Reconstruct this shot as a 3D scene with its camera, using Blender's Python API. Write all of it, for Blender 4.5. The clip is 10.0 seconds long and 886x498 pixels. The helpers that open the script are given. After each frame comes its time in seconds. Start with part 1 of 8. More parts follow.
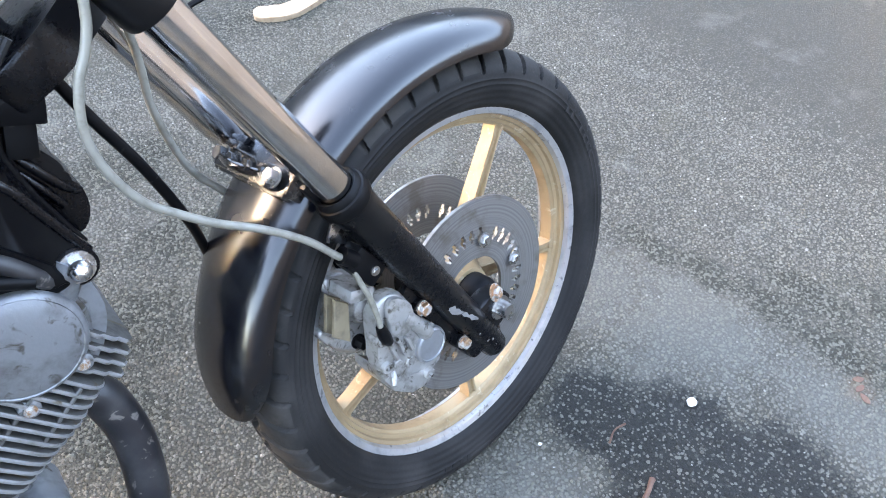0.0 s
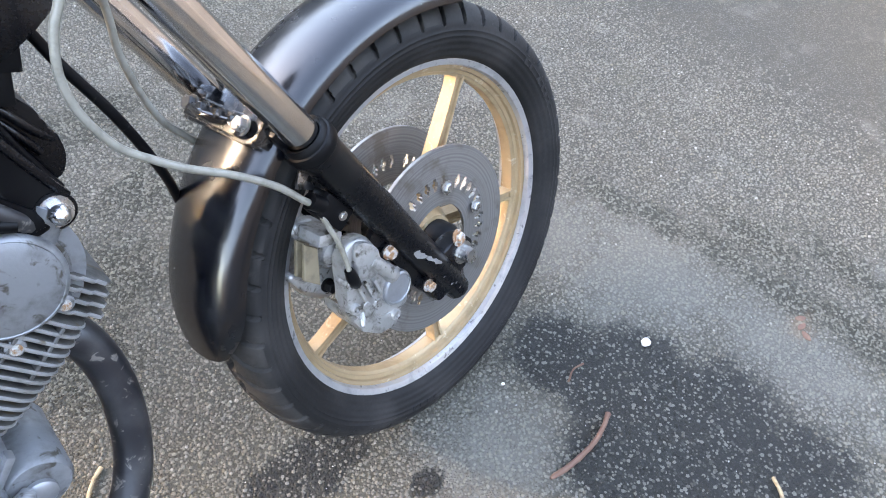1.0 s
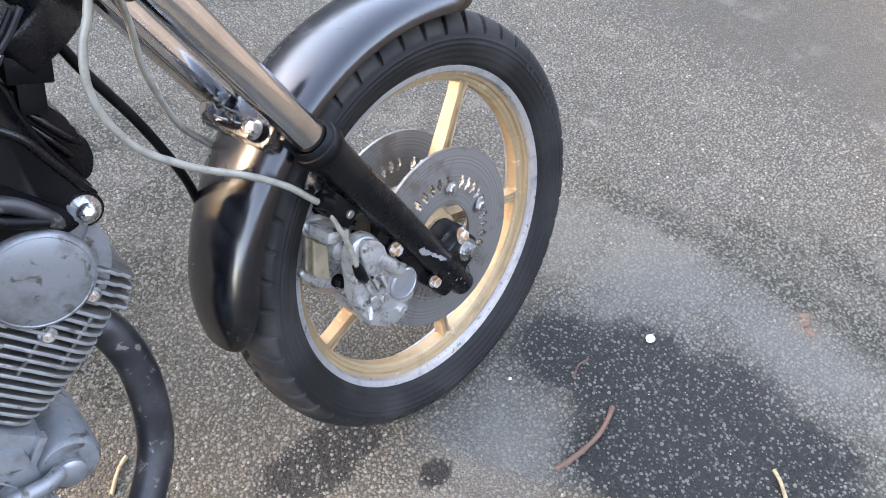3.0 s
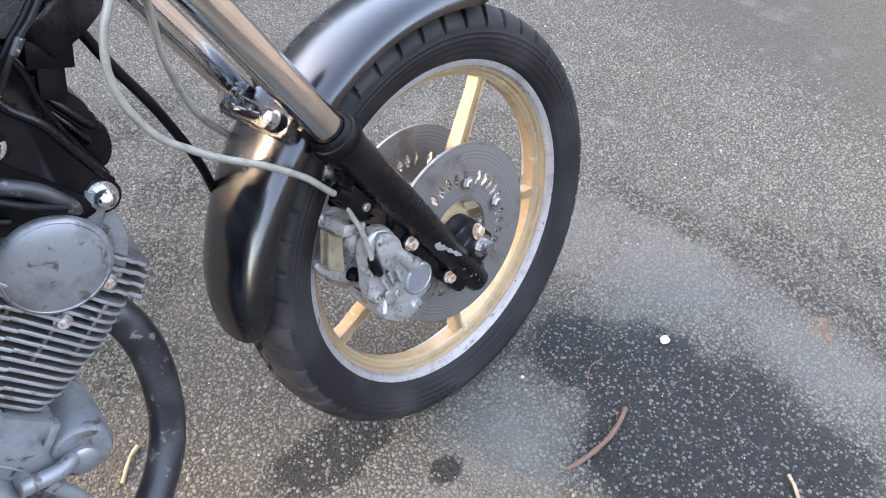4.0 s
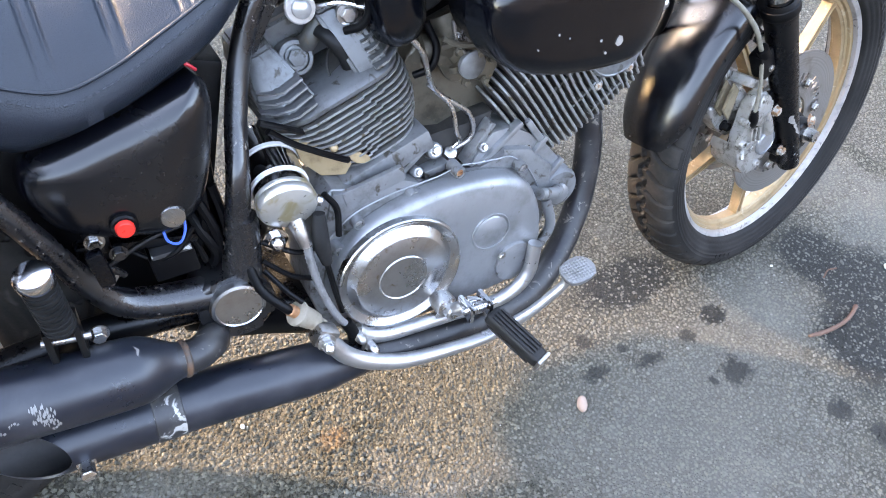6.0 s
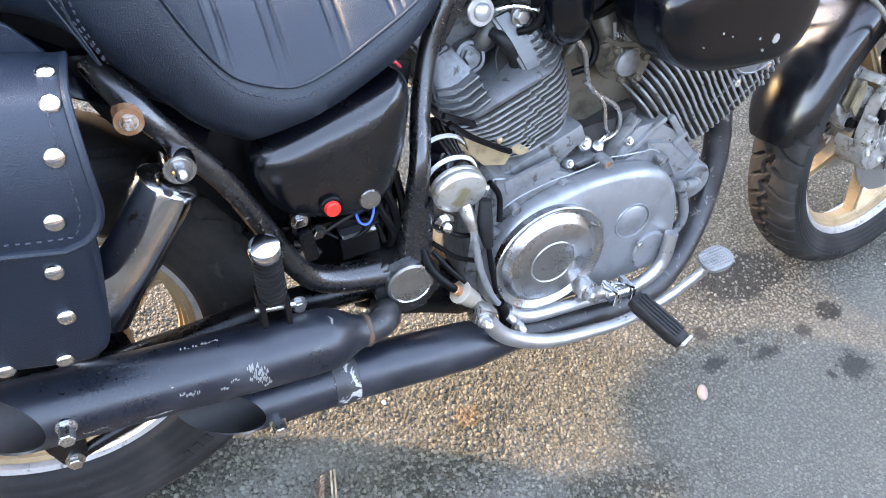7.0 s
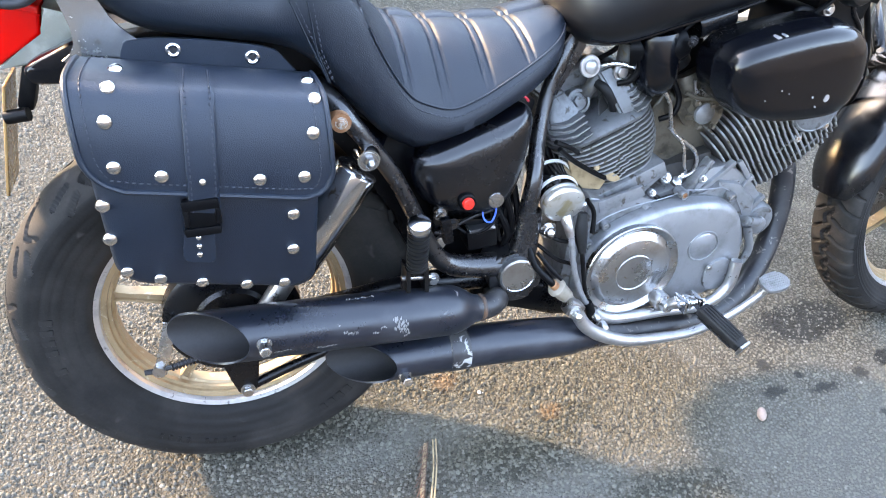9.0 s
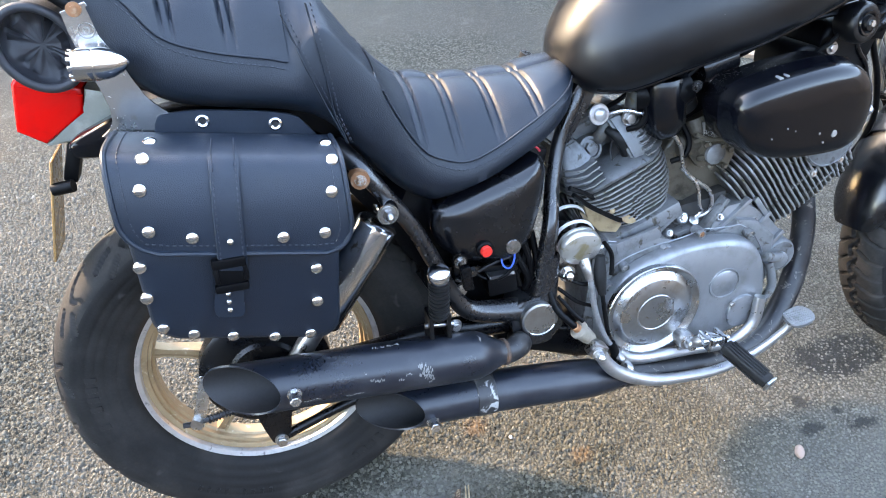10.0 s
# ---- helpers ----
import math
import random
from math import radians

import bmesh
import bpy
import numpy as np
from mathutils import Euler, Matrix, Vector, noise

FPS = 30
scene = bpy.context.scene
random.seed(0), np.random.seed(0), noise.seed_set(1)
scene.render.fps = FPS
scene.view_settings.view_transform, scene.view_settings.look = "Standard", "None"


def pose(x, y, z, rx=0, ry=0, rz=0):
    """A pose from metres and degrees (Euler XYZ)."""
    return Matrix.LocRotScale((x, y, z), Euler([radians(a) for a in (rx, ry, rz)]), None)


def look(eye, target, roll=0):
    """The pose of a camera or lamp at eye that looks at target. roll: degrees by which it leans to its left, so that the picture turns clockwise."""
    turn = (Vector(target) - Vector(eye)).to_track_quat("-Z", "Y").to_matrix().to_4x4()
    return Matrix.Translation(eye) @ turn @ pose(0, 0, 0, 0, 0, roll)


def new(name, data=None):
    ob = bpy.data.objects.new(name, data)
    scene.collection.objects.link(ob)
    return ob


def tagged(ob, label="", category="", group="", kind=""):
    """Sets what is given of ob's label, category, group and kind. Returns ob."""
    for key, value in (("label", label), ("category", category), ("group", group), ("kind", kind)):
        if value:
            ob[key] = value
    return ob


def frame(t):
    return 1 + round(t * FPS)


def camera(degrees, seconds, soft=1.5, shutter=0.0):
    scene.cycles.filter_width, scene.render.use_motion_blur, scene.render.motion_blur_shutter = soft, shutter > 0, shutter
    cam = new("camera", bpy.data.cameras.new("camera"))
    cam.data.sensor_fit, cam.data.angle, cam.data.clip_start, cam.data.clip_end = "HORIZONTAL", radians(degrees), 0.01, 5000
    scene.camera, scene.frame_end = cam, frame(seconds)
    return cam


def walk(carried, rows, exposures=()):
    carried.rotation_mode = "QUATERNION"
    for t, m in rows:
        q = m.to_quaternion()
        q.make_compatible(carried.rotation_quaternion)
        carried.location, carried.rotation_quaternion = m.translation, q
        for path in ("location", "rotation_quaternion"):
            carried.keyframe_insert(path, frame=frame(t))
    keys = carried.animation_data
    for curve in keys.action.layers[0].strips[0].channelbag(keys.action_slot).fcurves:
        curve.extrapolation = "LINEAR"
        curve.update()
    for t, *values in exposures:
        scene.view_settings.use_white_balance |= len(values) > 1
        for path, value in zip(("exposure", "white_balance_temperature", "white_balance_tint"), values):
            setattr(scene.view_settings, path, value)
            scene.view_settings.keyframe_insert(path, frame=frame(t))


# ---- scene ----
cam = camera(63.2, 10.0, 1.0)
PATH = [
    (0, (1.0602, -0.4868, 1.09), (2.0003, 0.5237, -0.3574), 5.21),
    (0.5, (1.0364, -0.4956, 1.1055), (1.9959, 0.398, -0.4047), 7.23),
    (1, (1.035, -0.5195, 1.1093), (1.9959, 0.3648, -0.4054), 7.71),
    (1.5, (1.0217, -0.5423, 1.1326), (1.9748, 0.3549, -0.3796), 7.46),
    (2, (1.0217, -0.5563, 1.1367), (1.9618, 0.3549, -0.3752), 6.55),
    (2.5, (1.0251, -0.5638, 1.1396), (1.9581, 0.3613, -0.3683), 5.90),
    (4, (1.021, -0.5594, 1.1303), (1.9197, 0.3917, -0.3823), 5.53),
    (4.5, (0.9331, -0.5337, 1.1127), (1.8094, 0.4326, -0.4033), 7.80),
    (4.6, (0.8864, -0.517, 1.1108), (1.7604, 0.4473, -0.4078), 8.41),
    (5, (0.7033, -0.4572, 1.093), (1.554, 0.5006, -0.4429), 9.65),
    (5.5, (0.5234, -0.4872, 1.1097), (1.3437, 0.4673, -0.4447), 12.55),
    (6, (0.3572, -0.622, 1.128), (1.1524, 0.3938, -0.4004), 13.78),
    (6.2, (0.303, -0.6457, 1.136), (1.067, 0.4027, -0.3863), 12.96),
    (7.3, (0.1897, -0.6194, 1.1555), (0.8335, 0.4805, -0.3859), 8.55),
    (7.5, (0.1756, -0.6243, 1.1611), (0.8133, 0.4777, -0.3812), 8.52),
    (8, (0.1328, -0.7007, 1.162), (0.7554, 0.4098, -0.3804), 10.59),
    (8.5, (0.0916, -0.7767, 1.1923), (0.686, 0.3939, -0.3165), 10.09),
    (9, (0.0529, -0.8332, 1.2503), (0.5667, 0.479, -0.1689), 6.52),
    (9.5, (0.061, -0.8622, 1.2805), (0.5253, 0.5352, -0.0729), 3.08),
    (10, (0.0709, -0.8681, 1.2786), (0.5027, 0.5641, -0.0489), 1.07),
]
EXPOSURES = [(0.0, 4.65, 9200, 17), (1.0, 4.6, 9800, 19), (4.5, 4.61, 10300, 22), (6.0, 4.68, 9900, 20), (8.0, 4.86, 9900, 19), (9.0, 4.73, 9500, 17), (9.5, 4.53, 9100, 15), (10.0, 4.48, 9000, 15)]
walk(cam, [(t, look(eye, target, roll)) for t, eye, target, roll in PATH], EXPOSURES)

# ---- world, sun ----
SUN_AT = Vector((-0.655, 0.625, 0.43)).normalized()
world = bpy.data.worlds.new("sky")
scene.world = world
world.use_nodes = True
wn = world.node_tree.nodes
sky = wn.new("ShaderNodeTexSky")
sky.sky_type, sky.sun_disc = "NISHITA", False
sky.sun_elevation = math.asin(SUN_AT.z)
sky.sun_rotation = math.atan2(SUN_AT.x, SUN_AT.y)
sky.altitude, sky.air_density, sky.dust_density, sky.ozone_density = 100, 1.0, 0.8, 3.0
wn["Background"].inputs["Strength"].default_value = 0.15
world.node_tree.links.new(sky.outputs[0], wn["Background"].inputs[0])
sun_data = bpy.data.lights.new("sun", "SUN")
sun_data.energy, sun_data.angle, sun_data.color = 0.68, radians(3.0), (1.0, 0.87, 0.72)
sun = new("sun", sun_data)
sun.matrix_world = look(SUN_AT * 20, (0, 0, 0))

# ---- materials ----
class Mat:
    """A small builder for node materials."""

    def __init__(self, name):
        self.m = bpy.data.materials.new(name)
        self.m.use_nodes = True
        self.t = self.m.node_tree
        self.b = self.t.nodes["Principled BSDF"]
        self.co = self.t.nodes.new("ShaderNodeTexCoord").outputs["Object"]

    def node(self, kind, ins=(), operation="", feature="", data_type="", interpolation_type=""):
        n = self.t.nodes.new(kind)
        if operation:
            n.operation = operation
        if feature:
            n.feature = feature
        if data_type:
            n.data_type = data_type
        if interpolation_type:
            n.interpolation_type = interpolation_type
        for k, v in dict(ins).items():
            self.put(n.inputs[k], v)
        return n

    def put(self, socket, v):
        if isinstance(v, bpy.types.NodeSocket):
            self.t.links.new(v, socket)
        else:
            socket.default_value = v

    def noise(self, scale, detail=4.0, rough=0.55, co=None, distort=0.0):
        return self.node("ShaderNodeTexNoise", {"Vector": co or self.co, "Scale": scale, "Detail": detail, "Roughness": rough, "Distortion": distort}).outputs[0]

    def ramp(self, v, a, b, lo=0.0, hi=1.0):
        return self.node("ShaderNodeMapRange", {"Value": v, "From Min": a, "From Max": b, "To Min": lo, "To Max": hi}, interpolation_type="SMOOTHSTEP").outputs[0]

    def mix(self, f, a, b):
        n = self.node("ShaderNodeMix", data_type="RGBA")
        self.put(n.inputs[0], f)
        self.put(n.inputs[6], (*a, 1) if isinstance(a, tuple) else a)
        self.put(n.inputs[7], (*b, 1) if isinstance(b, tuple) else b)
        return n.outputs[2]

    def math(self, op, a, b=0.5):
        n = self.node("ShaderNodeMath", operation=op)
        self.put(n.inputs[0], a)
        self.put(n.inputs[1], b)
        return n.outputs[0]

    def bump(self, h, strength, dist, normal=None):
        n = self.node("ShaderNodeBump", {"Height": h, "Strength": strength, "Distance": dist})
        if normal is not None:
            self.put(n.inputs["Normal"], normal)
        return n.outputs[0]

    def set(self, **kw):
        for k, v in kw.items():
            k = {"color": "Base Color", "rough": "Roughness", "metal": "Metallic", "normal": "Normal", "coat": "Coat Weight", "coat_rough": "Coat Roughness",
                 "spec": "Specular IOR Level", "trans": "Transmission Weight", "ior": "IOR"}[k]
            self.put(self.b.inputs[k], (*v, 1) if isinstance(v, tuple) else v)
        return self.m


def worn(name, base, second, rough=(0.3, 0.5), metal=0.0, scale=9.0, fine=220.0, bump=0.15, dist=0.0004, amount=(0.45, 0.75), coat=0.0, spot=None, spots=(0.7, 0.76), spot_scale=24.0, spec=0.5):
    """Two tones in large stains, grain in the gloss, fine relief, and chips of a third colour if wanted."""
    k = Mat(name)
    big, small = k.noise(scale, 5, 0.6), k.noise(fine, 3, 0.6)
    col = k.mix(k.ramp(big, *amount), base, second)
    r = k.math("ADD", k.ramp(big, 0.3, 0.75, rough[0], rough[1]), k.ramp(small, 0.3, 0.7, -0.04, 0.04))
    if spot:
        s = k.ramp(k.noise(spot_scale, 3, 0.6, distort=0.6), *spots)
        col = k.mix(s, col, spot)
    k.set(color=col, rough=r, metal=metal, coat=coat, spec=spec, coat_rough=0.12)
    if bump:
        k.set(normal=k.bump(k.math("ADD", small, big), bump, dist))
    return k.m


M_GLOSS = worn("black_gloss_paint", (0.0010, 0.0014, 0.0026), (0.0024, 0.0027, 0.0036), (0.13, 0.26), scale=7, bump=0.015, coat=0.05, spec=0.42, spot=(0.09, 0.085, 0.08), spots=(0.75, 0.77), spot_scale=95)
M_TANK = worn("worn_satin_gloss_paint", (0.0012, 0.0016, 0.0028), (0.004, 0.0042, 0.0048), (0.19, 0.30), scale=9, fine=30, bump=0.0, spec=0.66, spot=(0.07, 0.067, 0.062), spots=(0.75, 0.78), spot_scale=75)
M_FUEL = worn("worn_satin_tank_paint", (0.0014, 0.0018, 0.0028), (0.005, 0.0052, 0.0056), (0.30, 0.42), scale=11, fine=30, bump=0.0, spec=0.48, spot=(0.07, 0.067, 0.062), spots=(0.74, 0.77), spot_scale=80)
M_SATIN = worn("satin_black_paint", (0.0014, 0.0017, 0.0026), (0.0045, 0.0044, 0.0044), (0.24, 0.38), scale=14, bump=0.12, spec=0.30, spot=(0.16, 0.15, 0.14), spots=(0.74, 0.77), spot_scale=80)
M_FRAME = worn("chipped_frame_paint", (0.006, 0.006, 0.007), (0.020, 0.019, 0.018), (0.22, 0.40), scale=22, bump=0.12, spec=0.8, amount=(0.5, 0.8), spot=(0.19, 0.17, 0.15), spots=(0.66, 0.72), spot_scale=95)
M_HEAT = worn("matt_heat_paint", (0.0055, 0.0080, 0.0135), (0.024, 0.026, 0.032), (0.27, 0.46), scale=9, bump=0.2, spec=0.6, amount=(0.45, 0.72), spot=(0.22, 0.20, 0.18), spots=(0.715, 0.74), spot_scale=42)
M_PIPE = worn("scorched_pipe_paint", (0.0095, 0.0100, 0.0120), (0.030, 0.0285, 0.028), (0.34, 0.52), scale=18, bump=0.3, spec=0.5, amount=(0.40, 0.68), spot=(0.13, 0.115, 0.10), spots=(0.60, 0.70), spot_scale=75)
M_RUSTY = worn("heat_rust", (0.05, 0.035, 0.027), (0.13, 0.06, 0.03), (0.5, 0.75), scale=45, bump=0.3)
# soot in the silencer tails; elsewhere painted darkness for holes and gaps
M_SOOT_HOLE = worn("soot_and_hole_shade", (0.006, 0.006, 0.007), (0.014, 0.013, 0.012), (0.6, 0.8), scale=30, bump=0.1)
M_PLASTIC = worn("black_plastic", (0.0014, 0.0016, 0.0022), (0.0042, 0.0041, 0.0040), (0.36, 0.55), scale=20, bump=0.18, spec=0.14, spot=(0.024, 0.023, 0.021), spots=(0.66, 0.76), spot_scale=70)
M_CHROME = worn("chrome", (0.58, 0.58, 0.59), (0.46, 0.45, 0.44), (0.07, 0.17), metal=1.0, scale=12, fine=30, bump=0.0)
M_STEEL = worn("dull_steel", (0.42, 0.41, 0.40), (0.28, 0.26, 0.24), (0.25, 0.45), metal=1.0, scale=40, bump=0.1, spot=(0.22, 0.12, 0.07), spots=(0.66, 0.74), spot_scale=60)


def disc_steel():
    """Brushed steel whose fine rings run round the front axle."""
    k = Mat("brake_disc_steel")
    off = k.node("ShaderNodeVectorMath", {0: k.co, 1: (1.5265, 0.0, 0.3178)}, operation="SUBTRACT").outputs[0]
    r = k.node("ShaderNodeVectorMath", {0: off}, operation="LENGTH").outputs["Value"]
    ring = k.node("ShaderNodeTexNoise", {"Vector": k.node("ShaderNodeCombineXYZ", {"X": r}).outputs[0], "Scale": 420.0, "Detail": 3.0}).outputs[0]
    big = k.noise(26, 4)
    col = k.mix(k.ramp(ring, 0.3, 0.7), (0.19, 0.182, 0.172), (0.29, 0.28, 0.268))
    col = k.mix(k.ramp(big, 0.52, 0.72, 0.0, 0.6), col, (0.13, 0.10, 0.075))
    k.set(color=col, rough=k.ramp(ring, 0.3, 0.7, 0.34, 0.48), metal=0.75, normal=k.bump(ring, 0.2, 0.0003))
    return k.m


M_DISC = disc_steel()
M_CAST = worn("cast_aluminium", (0.21, 0.217, 0.222), (0.105, 0.102, 0.097), (0.44, 0.62), metal=0.55, scale=24, bump=0.4, dist=0.0007, spot=(0.07, 0.062, 0.05), spots=(0.56, 0.70), spot_scale=55)
M_CALIPER = worn("grubby_caliper_alloy", (0.34, 0.330, 0.310), (0.17, 0.158, 0.138), (0.36, 0.56), metal=0.6, scale=60, bump=0.4, dist=0.0006, amount=(0.46, 0.72), spot=(0.06, 0.050, 0.038), spots=(0.55, 0.68), spot_scale=70)
M_HEAD = worn("grimy_head_casting", (0.135, 0.140, 0.142), (0.070, 0.068, 0.064), (0.42, 0.60), metal=0.5, scale=26, bump=0.4, dist=0.0007, spot=(0.05, 0.045, 0.037), spots=(0.56, 0.70), spot_scale=60)
# grimy fin alloy, darkened further to paint the shade in the fin gaps
M_FIN = worn("grimy_shaded_fin_aluminium", (0.10, 0.098, 0.092), (0.045, 0.041, 0.036), (0.5, 0.68), metal=0.4, scale=26, bump=0.3, dist=0.0006, spot=(0.10, 0.075, 0.045), spots=(0.6, 0.72), spot_scale=34)
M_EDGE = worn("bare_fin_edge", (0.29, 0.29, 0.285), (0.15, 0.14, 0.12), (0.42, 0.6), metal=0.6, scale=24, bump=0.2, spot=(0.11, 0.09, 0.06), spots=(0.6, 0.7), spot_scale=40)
M_COVER = worn("brushed_cover_aluminium", (0.275, 0.285, 0.295), (0.19, 0.19, 0.19), (0.38, 0.54), metal=0.7, scale=20, bump=0.2, spot=(0.12, 0.11, 0.10), spots=(0.66, 0.78), spot_scale=85)
M_POLISH = worn("polished_cover", (0.40, 0.405, 0.41), (0.28, 0.262, 0.232), (0.23, 0.40), metal=1.0, scale=18, fine=30, bump=0.0, spot=(0.24, 0.19, 0.13), spots=(0.60, 0.76), spot_scale=55)
M_GOLD = worn("gold_wheel_paint", (0.37, 0.255, 0.145), (0.245, 0.168, 0.094), (0.36, 0.54), metal=0.35, scale=18, bump=0.15, spot=(0.50, 0.40, 0.28), spots=(0.60, 0.74), spot_scale=60)
M_LIP = worn("machined_rim_lip", (0.52, 0.52, 0.52), (0.34, 0.34, 0.35), (0.32, 0.5), metal=0.8, scale=26, bump=0.15, spot=(0.20, 0.20, 0.21), spots=(0.60, 0.72), spot_scale=90)
M_RUST = worn("rusty_bolt", (0.30, 0.13, 0.06), (0.40, 0.26, 0.17), (0.4, 0.7), metal=0.3, scale=90, bump=0.3)
M_ZINC = worn("zinc_bolt", (0.56, 0.56, 0.56), (0.40, 0.38, 0.36), (0.22, 0.36), metal=1.0, scale=90, fine=40, bump=0.0)
M_NUTFACE = worn("clean_zinc_washer", (0.52, 0.52, 0.52), (0.40, 0.39, 0.38), (0.3, 0.42), metal=0.7, scale=60, bump=0.0)
M_RUSTSPOT = worn("rust_spotted_zinc", (0.50, 0.48, 0.45), (0.36, 0.20, 0.11), (0.35, 0.6), metal=0.6, scale=120, bump=0.1, amount=(0.42, 0.55))
M_BRAID = worn("braided_steel", (0.22, 0.22, 0.22), (0.14, 0.137, 0.133), (0.4, 0.55), metal=0.5, scale=60, bump=0.1)
M_LID = worn("stained_canister_lid", (0.56, 0.54, 0.50), (0.42, 0.38, 0.31), (0.30, 0.42), metal=0.75, scale=22, bump=0.0, spot=(0.40, 0.33, 0.20), spots=(0.55, 0.7), spot_scale=30)
M_PADMETAL = worn("pedal_tread_metal", (0.19, 0.19, 0.188), (0.13, 0.13, 0.125), (0.4, 0.55), metal=0.6, scale=60, bump=0.05)
M_PADTAN = worn("brake_pad_tan", (0.17, 0.13, 0.08), (0.10, 0.08, 0.05), (0.6, 0.75), scale=60, bump=0.2)
M_RUBBER = worn("tyre_rubber", (0.0085, 0.0081, 0.0078), (0.0265, 0.0240, 0.0220), (0.58, 0.8), scale=9, fine=260, bump=0.3, dist=0.0008, amount=(0.42, 0.72), spec=0.22, spot=(0.055, 0.051, 0.047), spots=(0.66, 0.84), spot_scale=22)
M_TREAD = worn("dusty_tread_rubber", (0.0150, 0.0140, 0.0130), (0.038, 0.034, 0.030), (0.66, 0.85), scale=14, fine=260, bump=0.3, dist=0.0008, amount=(0.42, 0.72), spec=0.2, spot=(0.055, 0.050, 0.044), spots=(0.64, 0.80), spot_scale=34)
M_GRIP = worn("peg_rubber", (0.0060, 0.0062, 0.0066), (0.014, 0.0135, 0.013), (0.5, 0.7), scale=40, bump=0.15, spec=0.3)
M_LENS = worn("red_lamp_lens", (0.68, 0.003, 0.002), (0.58, 0.002, 0.002), (0.10, 0.16), scale=20, bump=0.02, spec=0.4)
M_RED = worn("red_button_plastic", (0.75, 0.03, 0.02), (0.6, 0.02, 0.015), (0.3, 0.4), scale=60, bump=0.05)
M_AMBER = worn("brown_amber_plate", (0.34, 0.19, 0.075), (0.20, 0.105, 0.045), (0.2, 0.35), scale=55, bump=0.05)
M_HOSE = worn("clear_braided_hose", (0.200, 0.185, 0.150), (0.125, 0.112, 0.088), (0.3, 0.45), scale=60, fine=900, bump=0.25, dist=0.0003)
M_BAR = worn("dull_bright_tube", (0.46, 0.46, 0.465), (0.35, 0.345, 0.34), (0.28, 0.42), metal=0.9, scale=30, fine=40, bump=0.0, spot=(0.34, 0.30, 0.26), spots=(0.66, 0.78), spot_scale=40)
M_SHROUD = worn("pitted_chrome_shroud", (0.52, 0.52, 0.53), (0.36, 0.35, 0.34), (0.10, 0.26), metal=1.0, scale=20, fine=40, bump=0.0, spot=(0.20, 0.14, 0.09), spots=(0.64, 0.74), spot_scale=60)
M_RESERVOIR = worn("cloudy_plastic", (0.25, 0.215, 0.17), (0.18, 0.14, 0.10), (0.35, 0.5), scale=70, bump=0.05)
M_BLUE = worn("blue_wire", (0.02, 0.12, 0.55), (0.02, 0.1, 0.45), (0.4, 0.5), scale=60, bump=0.0)
M_REDWIRE = worn("red_wire", (0.5, 0.02, 0.03), (0.4, 0.02, 0.03), (0.4, 0.5), scale=60, bump=0.0)
M_TWIG = worn("brown_twig_bark", (0.115, 0.055, 0.036), (0.17, 0.10, 0.065), (0.7, 0.85), scale=60, bump=0.5, dist=0.001)
M_BARK = worn("pale_wood", (0.36, 0.25, 0.16), (0.28, 0.19, 0.12), (0.7, 0.85), scale=40, bump=0.4, dist=0.001)
M_STRAW = worn("dry_stem", (0.36, 0.26, 0.15), (0.2, 0.13, 0.07), (0.7, 0.85), scale=60, bump=0.3, dist=0.001)
M_PEBBLE = worn("pale_stone", (0.60, 0.57, 0.52), (0.5, 0.46, 0.4), (0.7, 0.85), scale=80, bump=0.3, dist=0.0006)
M_GRIT = worn("pale_grit_stone", (0.36, 0.35, 0.32), (0.26, 0.25, 0.22), (0.7, 0.85), scale=80, bump=0.0)
M_CHIP = worn("bare_grey_primer", (0.20, 0.195, 0.185), (0.12, 0.115, 0.11), (0.5, 0.65), metal=0.2, scale=90, bump=0.2)
M_PINK = worn("pinkish_stone", (0.34, 0.235, 0.185), (0.29, 0.20, 0.155), (0.6, 0.8), scale=80, bump=0.3, dist=0.0006)

# near black: the shade between fins and barrels put into the colour
M_GAP_SHADE = worn("gap_shade_iron", (0.030, 0.029, 0.028), (0.06, 0.052, 0.044), (0.6, 0.75), metal=0.3, scale=30, bump=0.2)
M_GRIME = worn("greasy_alloy", (0.135, 0.118, 0.092), (0.050, 0.041, 0.031), (0.4, 0.6), metal=0.6, scale=34, bump=0.3, spot=(0.20, 0.15, 0.10), spots=(0.62, 0.74), spot_scale=80)
M_NYLON = worn("milky_nylon", (0.72, 0.71, 0.68), (0.62, 0.60, 0.56), (0.35, 0.5), scale=60, bump=0.05)
M_COPPER = worn("tarnished_copper", (0.42, 0.20, 0.10), (0.25, 0.12, 0.07), (0.35, 0.55), metal=0.6, scale=70, bump=0.15)
M_TAN = worn("tan_plastic", (0.36, 0.25, 0.14), (0.22, 0.15, 0.08), (0.4, 0.55), scale=50, bump=0.1)
M_SCUFF = worn("scuffed_black_band", (0.022, 0.022, 0.024), (0.06, 0.058, 0.055), (0.35, 0.5), scale=30, bump=0.15, spot=(0.34, 0.33, 0.31), spots=(0.56, 0.62), spot_scale=55)
M_PLATE = worn("bright_sheet_metal", (0.60, 0.59, 0.57), (0.50, 0.485, 0.46), (0.16, 0.3), metal=1.0, scale=14, bump=0.04, spot=(0.42, 0.35, 0.25), spots=(0.66, 0.8), spot_scale=30)
M_PATINA = worn("greenish_stained_metal", (0.30, 0.31, 0.27), (0.42, 0.42, 0.38), (0.35, 0.5), metal=0.6, scale=40, bump=0.1)
